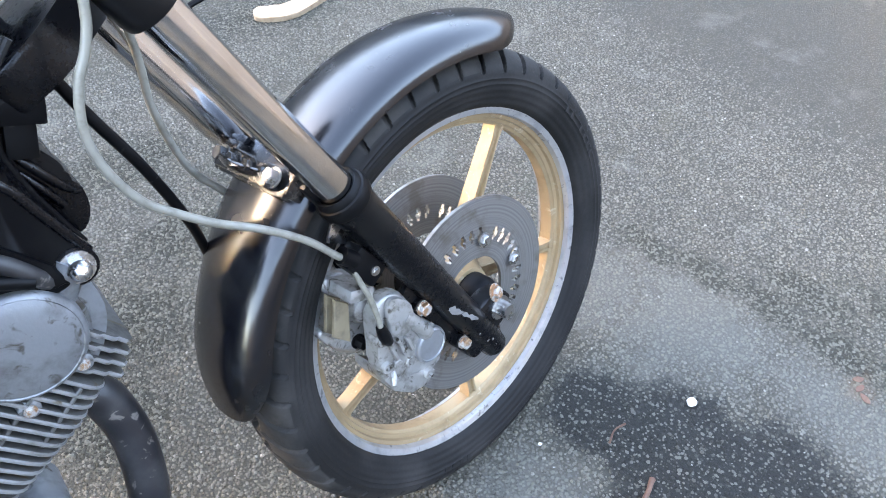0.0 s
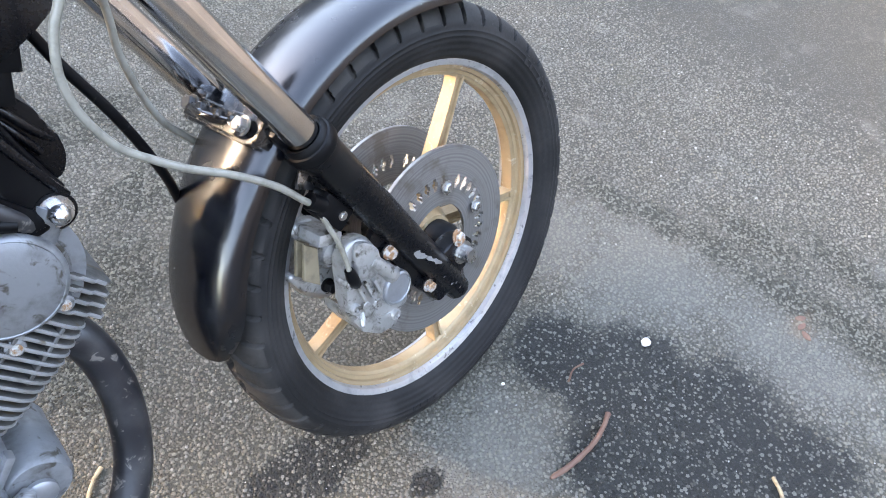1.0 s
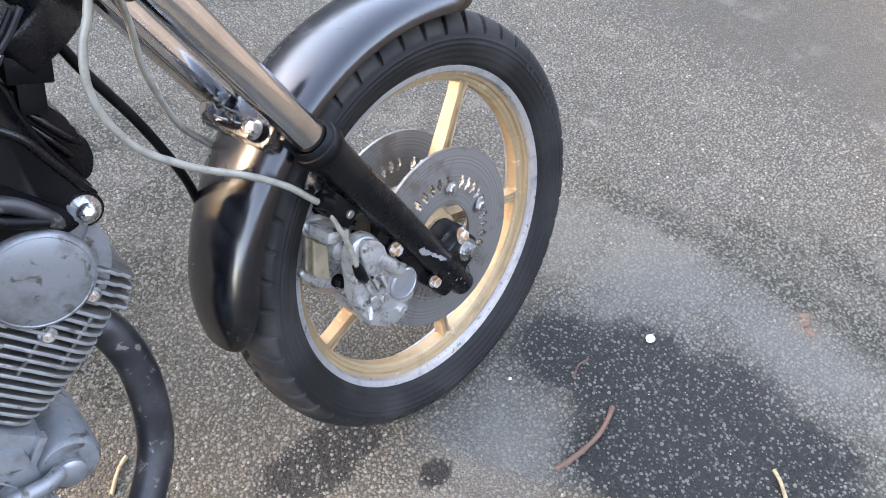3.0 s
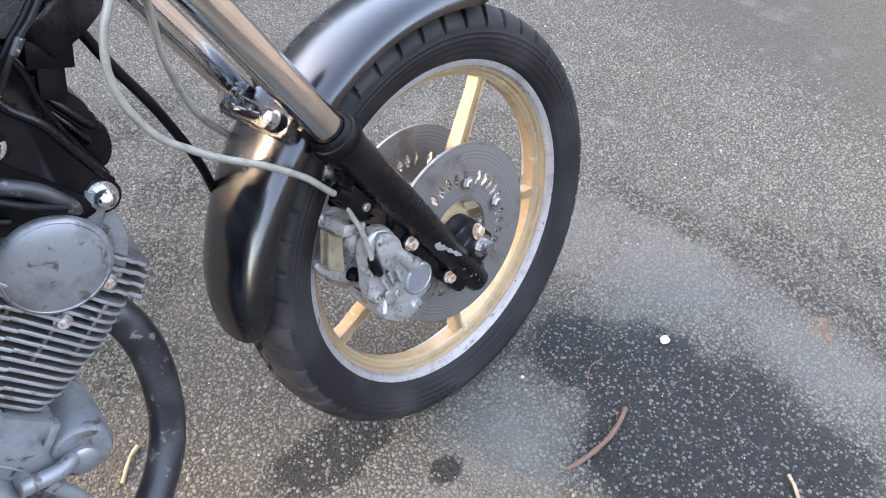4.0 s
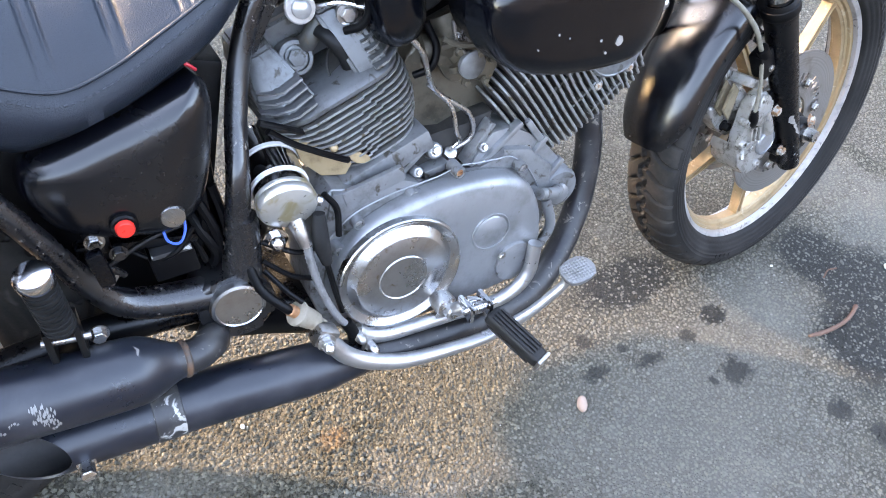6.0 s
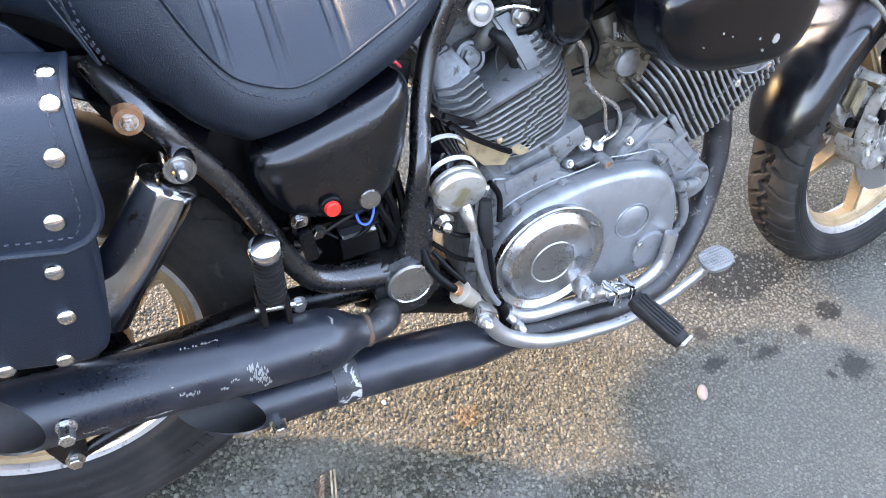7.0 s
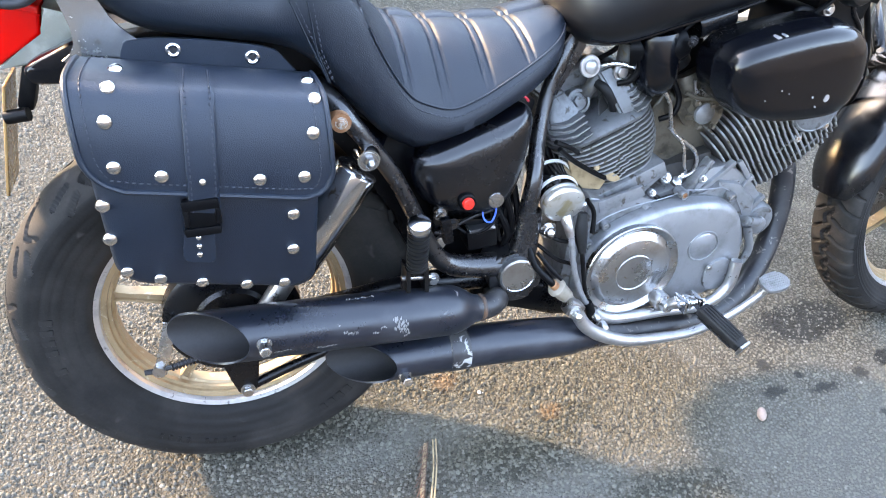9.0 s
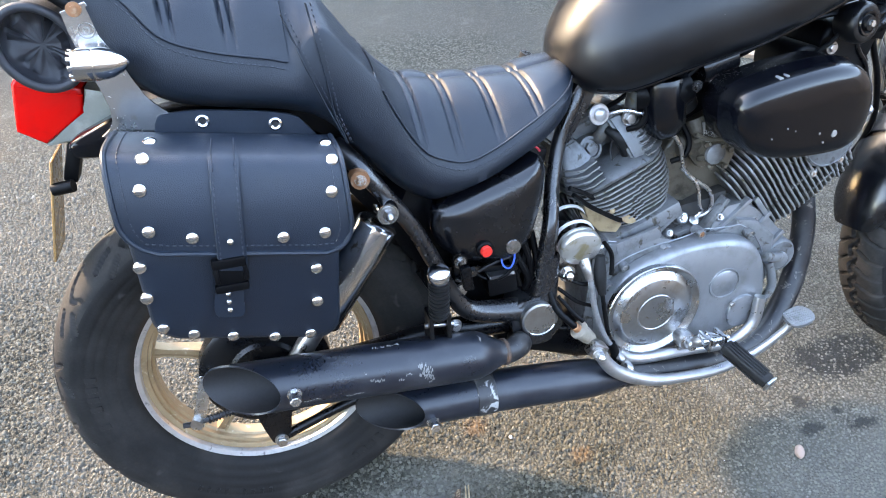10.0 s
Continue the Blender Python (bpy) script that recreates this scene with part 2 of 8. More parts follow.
M_DARKCHROME = worn("pitted_dark_plating", (0.012, 0.011, 0.011), (0.05, 0.042, 0.036), (0.12, 0.3), metal=0.35, scale=60, bump=0.2, spec=0.8, amount=(0.5, 0.7), spot=(0.30, 0.26, 0.22), spots=(0.66, 0.74), spot_scale=90)


def fabric():
    k = Mat("black_lining_fabric")
    weave = k.node("ShaderNodeTexVoronoi", {"Vector": k.co, "Scale": 900.0}).outputs[0]
    k.set(color=k.mix(k.noise(14, 4), (0.010, 0.011, 0.014), (0.022, 0.023, 0.028)), rough=0.55, normal=k.bump(weave, 0.3, 0.0005))
    return k.m


M_FABRIC = fabric()


def leather(name, dark, light, rough, spec):
    k = Mat(name)
    big, fine = k.noise(6, 4), k.noise(520, 3, 0.65)
    cells = k.node("ShaderNodeTexVoronoi", {"Vector": k.co, "Scale": 420.0}, feature="DISTANCE_TO_EDGE").outputs[0]
    h = k.math("ADD", k.ramp(cells, 0.0, 0.25), k.math("MULTIPLY", fine, 0.6))
    bent = k.node("ShaderNodeVectorMath", {0: k.co, 1: k.node("ShaderNodeTexNoise", {"Vector": k.co, "Scale": 30.0}).outputs["Color"]}, operation="ADD").outputs[0]
    crease = k.node("ShaderNodeTexVoronoi", {"Vector": bent, "Scale": 34.0}, feature="DISTANCE_TO_EDGE").outputs[0]
    folds = k.math("MULTIPLY", k.ramp(crease, 0.0, 0.05), k.ramp(k.noise(9, 3), 0.5, 0.62))
    k.set(color=k.mix(k.ramp(big, 0.4, 0.75), dark, light), rough=k.ramp(big, 0.3, 0.7, *rough), spec=spec,
          normal=k.bump(k.math("ADD", folds, k.noise(22, 3)), 0.22, 0.0022, k.bump(h, 0.25, 0.0007)))
    return k.m


M_LEATHER = leather("black_grained_vinyl", (0.0028, 0.0072, 0.0135), (0.0050, 0.0098, 0.0165), (0.40, 0.52), 0.44)
M_BAG = leather("blue_black_bag_leather", (0.0018, 0.0074, 0.0155), (0.0036, 0.0108, 0.0215), (0.40, 0.52), 0.46)
M_STITCH = worn("dull_thread", (0.020, 0.024, 0.034), (0.012, 0.014, 0.020), (0.6, 0.7), scale=60, bump=0.0)

M_WALL = worn("grey_render", (0.17, 0.168, 0.165), (0.23, 0.225, 0.22), (0.8, 0.9), scale=1.5, fine=60, bump=0.4, dist=0.003)

M_DARKWALL = worn("dark_grey_render", (0.085, 0.085, 0.087), (0.12, 0.12, 0.12), (0.8, 0.9), scale=1.5, fine=60, bump=0.4, dist=0.003)


def asphalt(name, stones):
    """Weathered asphalt; with stones the proud chippings, without the binder between them."""
    k = Mat(name)
    geom = k.node("ShaderNodeNewGeometry")
    pos = geom.outputs["Position"]
    mid, fine = k.noise(5.0, 6, 0.62, co=pos), k.noise(900.0, 3, 0.6, co=pos)
    grit = k.noise(330.0, 4, 0.7, co=pos)
    xyz = k.node("ShaderNodeSeparateXYZ", {"Vector": pos})
    wob = k.math("SUBTRACT", k.noise(9.0, 6, 0.68, co=pos), 0.5)
    frayed = k.math("SUBTRACT", k.noise(34.0, 4, 0.7, co=pos), 0.5)
    wob = k.math("ADD", wob, k.math("MULTIPLY", frayed, 1.0))
    speck = k.math("SUBTRACT", k.noise(150.0, 3, 0.6, co=pos), 0.5)
    wob = k.math("ADD", wob, k.math("MULTIPLY", speck, 0.9))

    def blob(cx, cy, rx, ry, soft=0.25, wobble=1.0):
        dx = k.math("DIVIDE", k.math("SUBTRACT", xyz.outputs[0], cx), rx)
        dy = k.math("DIVIDE", k.math("SUBTRACT", xyz.outputs[1], cy), ry)
        d = k.math("SQRT", k.math("ADD", k.math("MULTIPLY", dx, dx), k.math("MULTIPLY", dy, dy)))
        d = k.math("ADD", d, k.math("MULTIPLY", wob, 1.1 * wobble))
        return k.ramp(d, 1.0 - soft, 1.0 + soft, 1.0, 0.0)

    def blobs(rows, soft, wobble, top=1.0):
        out = None
        for r in rows:
            b = blob(*r, soft, wobble)
            out = b if out is None else k.math("MAXIMUM", out, b)
        return out if top == 1.0 else k.math("MULTIPLY", out, top)

    # wet dark patches, weaker mossy streaks, and dried silt that evens the surface
    damp = blobs(((1.735, -0.185, 0.085, 0.085), (1.80, -0.32, 0.135, 0.125), (1.79, -0.47, 0.20, 0.16), (1.665, -0.40, 0.10, 0.105), (1.86, -0.62, 0.13, 0.12), (1.265, -0.085, 0.125, 0.055), (1.395, -0.222, 0.03, 0.022)), 0.22, 0.75)
    moss = blobs(((2.135, 0.02, 0.035, 0.075), (2.175, -0.10, 0.04, 0.085), (2.205, -0.24, 0.042, 0.10), (2.215, -0.40, 0.042, 0.10), (2.245, -0.56, 0.048, 0.12), (2.30, -0.27, 0.05, 0.11), (2.39, -0.45, 0.05, 0.14), (2.29, -0.72, 0.06, 0.14),
                  (0.50, -0.24, 0.14, 0.05), (0.74, -0.40, 0.14, 0.06), (0.10, -0.10, 0.16, 0.05), (0.615, -0.185, 0.07, 0.03), (1.37, 0.62, 0.11, 0.09), (1.20, 0.45, 0.12, 0.10), (1.33, 0.90, 0.16, 0.07), (1.08, 0.30, 0.08, 0.12),
                  (1.98, 1.32, 0.24, 0.12), (0.72, 1.62, 0.35, 0.16), (1.62, 0.75, 0.16, 0.07), (1.50, 1.95, 0.25, 0.16), (-0.55, 0.30, 0.10, 0.30)), 0.5, 1.5, 0.85)
    silt = blobs(((1.50, -0.25, 0.13, 0.10), (2.04, -0.16, 0.15, 0.15), (2.10, -0.48, 0.09, 0.16), (1.15, -0.44, 0.30, 0.20), (1.30, -0.32, 0.20, 0.10), (0.55, -0.36, 0.22, 0.07), (0.28, -0.16, 0.20, 0.05), (1.95, 0.02, 0.12, 0.09)), 0.6, 1.3, 0.5)
    oil = blobs(((1.080, -0.239, 0.024, 0.014), (1.200, -0.254, 0.040, 0.016), (1.347, -0.344, 0.034, 0.026), (1.097, -0.174, 0.020, 0.016), (1.306, -0.241, 0.016, 0.014), (1.193, -0.079, 0.022, 0.026),
                 (1.393, -0.218, 0.016, 0.014), (1.289, -0.343, 0.010, 0.010), (1.487, -0.493, 0.026, 0.022), (1.529, -0.566, 0.022, 0.026), (1.16, -0.215, 0.010, 0.009)), 0.3, 1.9)
    rust = k.math("MAXIMUM", blob(0.395, -0.045, 0.026, 0.020, 0.5, 0.8), blob(0.585, -0.165, 0.022, 0.016, 0.6, 0.9))
    rust = k.math("MAXIMUM", rust, k.math("MULTIPLY", blob(2.17, -0.45, 0.035, 0.025, 0.6, 1.6), 0.5))
    # the surface is more open and coarse towards the rear of the motorcycle
    coarse = k.ramp(k.math("ADD", xyz.outputs[0], k.math("MULTIPLY", wob, 0.35)), 0.75, 1.15, 1.0, 0.0)
    if stones:
        tone = geom.outputs["Random Per Island"]
        hue = k.node("ShaderNodeTexWhiteNoise", {"Vector": tone}).outputs["Value"]
        col = k.mix(tone, (0.112, 0.108, 0.097), (0.200, 0.194, 0.177))
        col = k.mix(k.ramp(hue, 0.84, 0.97, 0.0, 0.35), col, (0.22, 0.18, 0.125))
        col = k.mix(k.ramp(hue, 0.02, 0.0, 0.0, 0.8), col, (0.38, 0.37, 0.35))
        col = k.mix(k.ramp(grit, 0.42, 0.66, 0.0, 0.55), col, (0.085, 0.082, 0.070))
        wet = k.mix(k.ramp(tone, 0.50, 0.92), (0.018, 0.019, 0.018), (0.135, 0.135, 0.127))
        h = k.math("ADD", fine, grit)
    else:
        cells = k.node("ShaderNodeTexVoronoi", {"Vector": pos, "Scale": 210.0})
        tone = k.node("ShaderNodeSeparateColor", {"Color": cells.outputs["Color"]}).outputs[0]
        proud = k.ramp(cells.outputs["Distance"], 0.2, 0.6, 1.0, 0.0)
        col = k.mix(coarse, (0.062, 0.060, 0.053), (0.080, 0.076, 0.067))
        col = k.mix(k.math("MULTIPLY", proud, 0.7), col, k.mix(tone, (0.085, 0.082, 0.074), (0.20, 0.195, 0.178)))
        wet = k.mix(k.math("MULTIPLY", proud, k.ramp(tone, 0.72, 0.9)), (0.015, 0.016, 0.016), (0.15, 0.15, 0.14))
        h = k.math("ADD", k.math("MULTIPLY", proud, 1.4), fine)
    col = k.mix(k.ramp(mid, 0.54, 0.80, 0.0, 0.40), col, (0.095, 0.094, 0.070))
    col = k.mix(k.ramp(mid, 0.46, 0.30, 0.0, 0.30), col, (0.22, 0.215, 0.20))
    clump = k.noise(13.0, 5, 0.62, co=pos, distort=0.4)
    col = k.mix(k.ramp(clump, 0.54, 0.72, 0.0, 0.5), col, (0.070, 0.068, 0.058))
    col = k.mix(silt, col, k.mix(grit, (0.135, 0.138, 0.134), (0.185, 0.187, 0.180)))
    col = k.mix(moss, col, k.mix(k.ramp(tone, 0.35, 0.95), (0.034, 0.034, 0.028), (0.15, 0.148, 0.13)))
    col = k.mix(k.math("MULTIPLY", damp, 0.94), col, wet)
    col = k.mix(k.math("MULTIPLY", oil, 0.85), col, (0.022, 0.022, 0.022))
    # darker olive brown blobs on the asphalt below the engine and silencers
    under_engine = blobs(((0.60, -0.10, 0.26, 0.12), (0.42, -0.05, 0.16, 0.07), (0.80, -0.20, 0.16, 0.10), (0.50, -0.20, 0.20, 0.05)), 0.55, 1.2, 0.5)
    col = k.mix(under_engine, col, k.mix(k.ramp(tone, 0.2, 0.9), (0.045, 0.042, 0.030), (0.145, 0.135, 0.105)))
    col = k.mix(k.math("MULTIPLY", rust, 0.33), col, (0.27, 0.145, 0.07))
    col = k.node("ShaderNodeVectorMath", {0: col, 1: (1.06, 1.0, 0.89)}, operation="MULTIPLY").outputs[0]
    rough = k.math("SUBTRACT", 0.92, k.math("MULTIPLY", k.math("MAXIMUM", damp, oil), 0.30))
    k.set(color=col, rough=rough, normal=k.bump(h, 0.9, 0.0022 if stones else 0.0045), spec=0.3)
    return k.m


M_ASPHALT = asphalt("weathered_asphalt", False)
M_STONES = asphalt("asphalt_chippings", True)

# ---- mesh helpers ----
def shade(me, degrees=38):
    bm = bmesh.new()
    bm.from_mesh(me)
    lim = radians(degrees)
    for f in bm.faces:
        f.smooth = True
    for e in bm.edges:
        e.smooth = len(e.link_faces) == 2 and e.calc_face_angle(0) < lim
    bm.to_mesh(me)
    bm.free()


def part(name, bm, material, parent, label="", M=None, angle=38, normals=True):
    """Links a bmesh as one mesh object under a thing or a part."""
    if M is not None:
        bm.transform(M)
    if parent is not None and name not in RIGID:
        for v in bm.verts:
            settle(v.co)
    if normals:
        bmesh.ops.recalc_face_normals(bm, faces=bm.faces)
    lim = radians(angle)
    for f in bm.faces:
        f.smooth = True
    for e in bm.edges:
        e.smooth = len(e.link_faces) == 2 and e.calc_face_angle(0) < lim
    me = bpy.data.meshes.new(name)
    bm.to_mesh(me)
    bm.free()
    me.materials.append(material)
    ob = new(name, me)
    ob.parent = parent
    return tagged(ob, label)


# wheel parts keep their own frame
RIGID = {"front_wheel", "rear_wheel", "rim_lip", "hub", "spoke", "brake_disc", "disc_bolt", "sidewall_mark"}


def settle(v):
    """The small set of the rear half against the front half."""
    v.z += 0.011 * min(1.0, max(0.0, (0.62 - v.x) / 0.25))
    v.x += 0.006 * min(1.0, max(0.0, (1.25 - v.x) / 0.15))
    return v


def unset(x, y, z):
    """A place before settle()."""
    x -= 0.006 if x < 1.1 else 0.0
    return Vector((x, y, z - 0.011 * min(1.0, max(0.0, (0.62 - x) / 0.25))))


def twin(ob, M):
    """A second part on the same mesh, moved by M in the parent's frame."""
    o = ob.copy()
    scene.collection.objects.link(o)
    o.matrix_basis = M @ ob.matrix_basis
    return o


def B():
    return bmesh.new()


def along(p, d, spin=0.0):
    """A frame at p whose z points along d."""
    q = Vector(d).normalized().to_track_quat("Z", "Y").to_matrix().to_4x4()
    return Matrix.Translation(p) @ q @ Matrix.Rotation(spin, 4, "Z")


def spline(pts, n=8):
    """Catmull-Rom through points of any length."""
    P = [np.array(p, float) for p in pts]
    P = [2 * P[0] - P[1], *P, 2 * P[-1] - P[-2]]
    out = []
    for i in range(1, len(P) - 2):
        a, b, c, d = P[i - 1 : i + 3]
        for j in range(n):
            t = j / n
            out.append(0.5 * (2 * b + (c - a) * t + (2 * a - 5 * b + 4 * c - d) * t * t + (3 * b - a - 3 * c + d) * t**3))
    return out + [P[-2]]


def ring_skin(bm, rings, close_u=True, caps=True):
    vs = [[bm.verts.new(p) for p in r] for r in rings]
    n = len(vs[0])
    for a, b in zip(vs, vs[1:]):
        for i in range(n if close_u else n - 1):
            j = (i + 1) % n
            bm.faces.new((a[i], a[j], b[j], b[i]))
    if caps and close_u:
        bm.faces.new(vs[0][::-1])
        bm.faces.new(vs[-1])
    return bm


def tube(pts, r, seg=12, n=6, bm=None, caps=True, smooth=True):
    """A round bar along a curve; r: one radius, or one for each point."""
    bm = bm or B()
    rs = r if isinstance(r, (list, tuple)) else [r] * len(pts)
    path = spline([(*p, q) for p, q in zip(pts, rs)], n) if smooth and len(pts) > 2 else [np.array((*p, q), float) for p, q in zip(pts, rs)]
    C = [Vector(p[:3]) for p in path]
    side = None
    rings = []
    for i, c in enumerate(C):
        t = (C[min(i + 1, len(C) - 1)] - C[max(i - 1, 0)]).normalized()
        if side is None:
            side = t.orthogonal().normalized()
        side = (side - t * side.dot(t)).normalized()
        up = t.cross(side)
        rings.append([c + float(path[i][3]) * (math.cos(a) * side + math.sin(a) * up) for a in (2 * math.pi * k / seg for k in range(seg))])
    return ring_skin(bm, rings, True, caps)


def lathe(profile, seg=40, M=None, bm=None, close=False):
    """Turns (radius, height) round z."""
    bm = bm or B()
    M = M or Matrix()
    prof = profile + [profile[0]] if close else profile
    rings = []
    for r, h in prof:
        rings.append([M @ Vector((r * math.cos(2 * math.pi * k / seg), r * math.sin(2 * math.pi * k / seg), h)) for k in range(seg)])
    start = len(bm.verts)
    ring_skin(bm, rings, True, not close)
    if close:
        bmesh.ops.remove_doubles(bm, verts=bm.verts[start:] if start == 0 else list(bm.verts)[start:], dist=1e-6)
    return bm


def box(size, M=None, bevel=0.002, seg=2, bm=None):
    b = B()
    bmesh.ops.create_cube(b, size=1.0, matrix=Matrix.Diagonal((*size, 1)))
    if bevel:
        bmesh.ops.bevel(b, geom=b.edges[:], offset=bevel, segments=seg, affect="EDGES", profile=0.6)
    if M is not None:
        b.transform(M)
    return b if bm is None else join(bm, b)


def join(bm, other):
    me = bpy.data.meshes.new("tmp")
    other.to_mesh(me)
    other.free()
    bm.from_mesh(me)
    bpy.data.meshes.remove(me)
    return bm


def smooth_loop(pts, n=6):
    """A closed smooth outline through 2D points."""
    P = [np.array(p, float) for p in pts]
    m, out = len(P), []
    for i in range(m):
        a, b, c, d = P[i - 1], P[i], P[(i + 1) % m], P[(i + 2) % m]
        for j in range(n):
            t = j / n
            out.append(0.5 * (2 * b + (c - a) * t + (2 * a - 5 * b + 4 * c - d) * t * t + (3 * b - a - 3 * c + d) * t**3))
    return out


def slab(outline, y0, y1, bevel=0.003, seg=2, bm=None, M=None):
    """An outline in x, z given thickness from y0 to y1, with softened edges."""
    b = B()
    rings = [[(p[0], y0, p[1]) for p in outline], [(p[0], y1, p[1]) for p in outline]]
    ring_skin(b, rings)
    if bevel:
        es = [e for e in b.edges if abs(e.verts[0].co.y - e.verts[1].co.y) < 1e-9]
        bmesh.ops.bevel(b, geom=es, offset=bevel, segments=seg, affect="EDGES", profile=0.6)
    if M is not None:
        b.transform(M)
    return b if bm is None else join(bm, b)


def domed(outline, steps, bm=None):
    """An outline in x, z built up in steps of (y, scale) towards its middle."""
    bm = bm or B()
    c = np.mean([p[:2] for p in outline], axis=0)
    return ring_skin(bm, [[(c[0] + (p[0] - c[0]) * s, y, c[1] + (p[1] - c[1]) * s) for p in outline] for y, s in steps])


def bolt(p, d, r=0.008, h=0.007, washer=1.45, bm=None, seg=6):
    """A hexagon head on a washer."""
    bm = bm or B()
    M = along(p, d)
    if washer:
        lathe([(0.0005, 0), (r * washer, 0), (r * washer, 0.0018), (0.0005, 0.0018)], 18, M, bm)
    lathe([(r * 0.97, 0.0016), (r, 0.003), (r, h - 0.001), (r * 0.85, h), (0.0005, h)], seg, M, bm)
    return bm


def dome_nut(p, d, r=0.011, bm=None):
    bm = bm or B()
    M = along(p, d)
    lathe([(0.0005, 0), (r * 1.4, 0), (r * 1.4, 0.003), (r, 0.003)], 20, M, bm)
    lathe([(r, 0.003), (r, 0.009), (r * 0.9, 0.010)], 6, M, bm)
    lathe([(r * 0.9, 0.010), (r * 0.82, 0.015), (r * 0.55, 0.019), (0.0005, 0.021)], 20, M, bm)
    return bm


def stitches(path, r=0.0010, dash=0.0042, gap=0.0030):
    """A row of separate stitches along a dense path, as one mesh."""
    bm, run, seg = B(), 0.0, []
    for a, b in zip(path, path[1:]):
        a, b = Vector(a), Vector(b)
        n = max(1, round((b - a).length / 0.0007))
        for i in range(n):
            p = a.lerp(b, i / n)
            if run % (dash + gap) < dash:
                seg.append(p)
            elif len(seg) > 1:
                tube([seg[0], seg[-1]], r, 5, 1, bm, smooth=False)
                seg = []
            else:
                seg = []
            run += (b - a).length / n
    if len(seg) > 1:
        tube([seg[0], seg[-1]], r, 5, 1, bm, smooth=False)
    return bm


def empty(name, M, label, category, group="", kind=""):
    ob = new(name)
    ob.empty_display_size = 0.1
    ob.matrix_world = M
    return tagged(ob, label, category, group, kind)


# ---- ground ----
def build_ground():
    bm = B()
    edges = [-400, -60, -14, -4, 6, 14, 60, 400]
    grid = [[bm.verts.new((x, y, 0)) for x in edges] for y in edges]
    for r, s in zip(grid, grid[1:]):
        for i in range(len(edges) - 1):
            bm.faces.new((r[i], r[i + 1], s[i + 1], s[i]))
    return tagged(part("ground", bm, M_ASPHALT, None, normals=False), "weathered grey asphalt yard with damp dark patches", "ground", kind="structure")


build_ground()


def yard_walls():
    """Plain unseen walls added round the yard, to darken reflections and block low sky."""
    for name, size, at, label in (("wall_south", (32, 0.25, 3.6), (-1.75, -7.5, 1.8), "unseen plain dark grey rendered wall added to darken reflections"), ("wall_east", (0.25, 20, 4.6), (12, 1.1, 2.3), "unseen plain dark grey wall added to block the low sky"),
                                  ("wall_west", (0.25, 20, 1.5), (-17.5, 1.1, 0.75), "plain grey boundary wall"), ("wall_north", (23, 0.25, 4.6), (0.5, 11, 2.3), "unseen plain dark grey wall added to block the low sky")):
        tagged(part(name, box(size, Matrix.Translation(at), 0.02, 1), M_WALL if name == "wall_west" else M_DARKWALL, None), label, "wall", kind="structure")


yard_walls()


def sun_blockers():
    """Two unseen walls added on the sun's side to block it, save a gap onto the motorcycle's rear."""
    across = Matrix.Rotation(math.atan2(0.7235, 0.690), 4, "Z")
    M = Matrix.Translation((-4.86, 7.90, 0)) @ across
    tagged(part("wall_sun_block", slab([(-1.66, 0), (6.2, 0), (6.2, 5.5), (-1.66, 5.5)], -0.15, 0.15, 0.02, 1, M=M), M_WALL, None), "unseen plain grey rendered wall added to shade the yard", "wall", kind="structure")
    M = Matrix.Translation((-7.75, 6.36, 0)) @ across
    tagged(part("wall_second_block", box((10.0, 0.3, 8.5), M @ Matrix.Translation((-5.0, 0, 4.25)), 0.02, 1), M_WALL, None), "unseen plain grey rendered wall added to shade the south side", "wall", kind="structure")


sun_blockers()

# ---- the motorcycle's frames of reference ----
LEAN_DEG, AXLE_H = 12.73, 0.32
BIKE = Matrix.Translation((0, 0, AXLE_H)) @ Matrix.Rotation(radians(-LEAN_DEG), 4, "X") @ Matrix.Translation((0, 0, -AXLE_H))
RAKE, STEER = radians(29.5), radians(7.4)
FORK_UP = Vector((-math.sin(RAKE), 0, math.cos(RAKE)))
FRONT = Matrix.Translation((1.5265, 0.0015, 0.3178)) @ Matrix.Rotation(STEER, 4, FORK_UP)
RIGHT = Vector((0, -1, 0))
MIRROR = Matrix.Diagonal((1, -1, 1, 1))
bike = empty("motorcycle", BIKE, "black cruiser motorcycle with gold wheels leaning on its stand", "motorcycle")

# ---- wheels ----
def cut_depth(s, v, half, pitch, lines, wide, deep):
    """Depth of the tread cuts at arc length s and place v across (-1 to 1); lines of (s, v) points repeat with the pitch."""
    d = np.full(np.broadcast(s, v).shape, 9.0)
    for line in lines:
        for side in (-1, 1):
            for (s0, v0), (s1, v1) in zip(line, line[1:]):
                x = (s + (0.5 * pitch if side > 0 else 0.0) - s0 + pitch / 2) % pitch - pitch / 2
                y = (side * v - v0) * half * 1.2
                ex, ey = s1 - s0, (v1 - v0) * half * 1.2
                t = np.clip((x * ex + y * ey) / (ex * ex + ey * ey), 0, 1)
                d = np.minimum(d, np.hypot(x - t * ex, y - t * ey))
    return deep * np.clip((wide - d) / 0.0010 + 0.5, 0, 1)


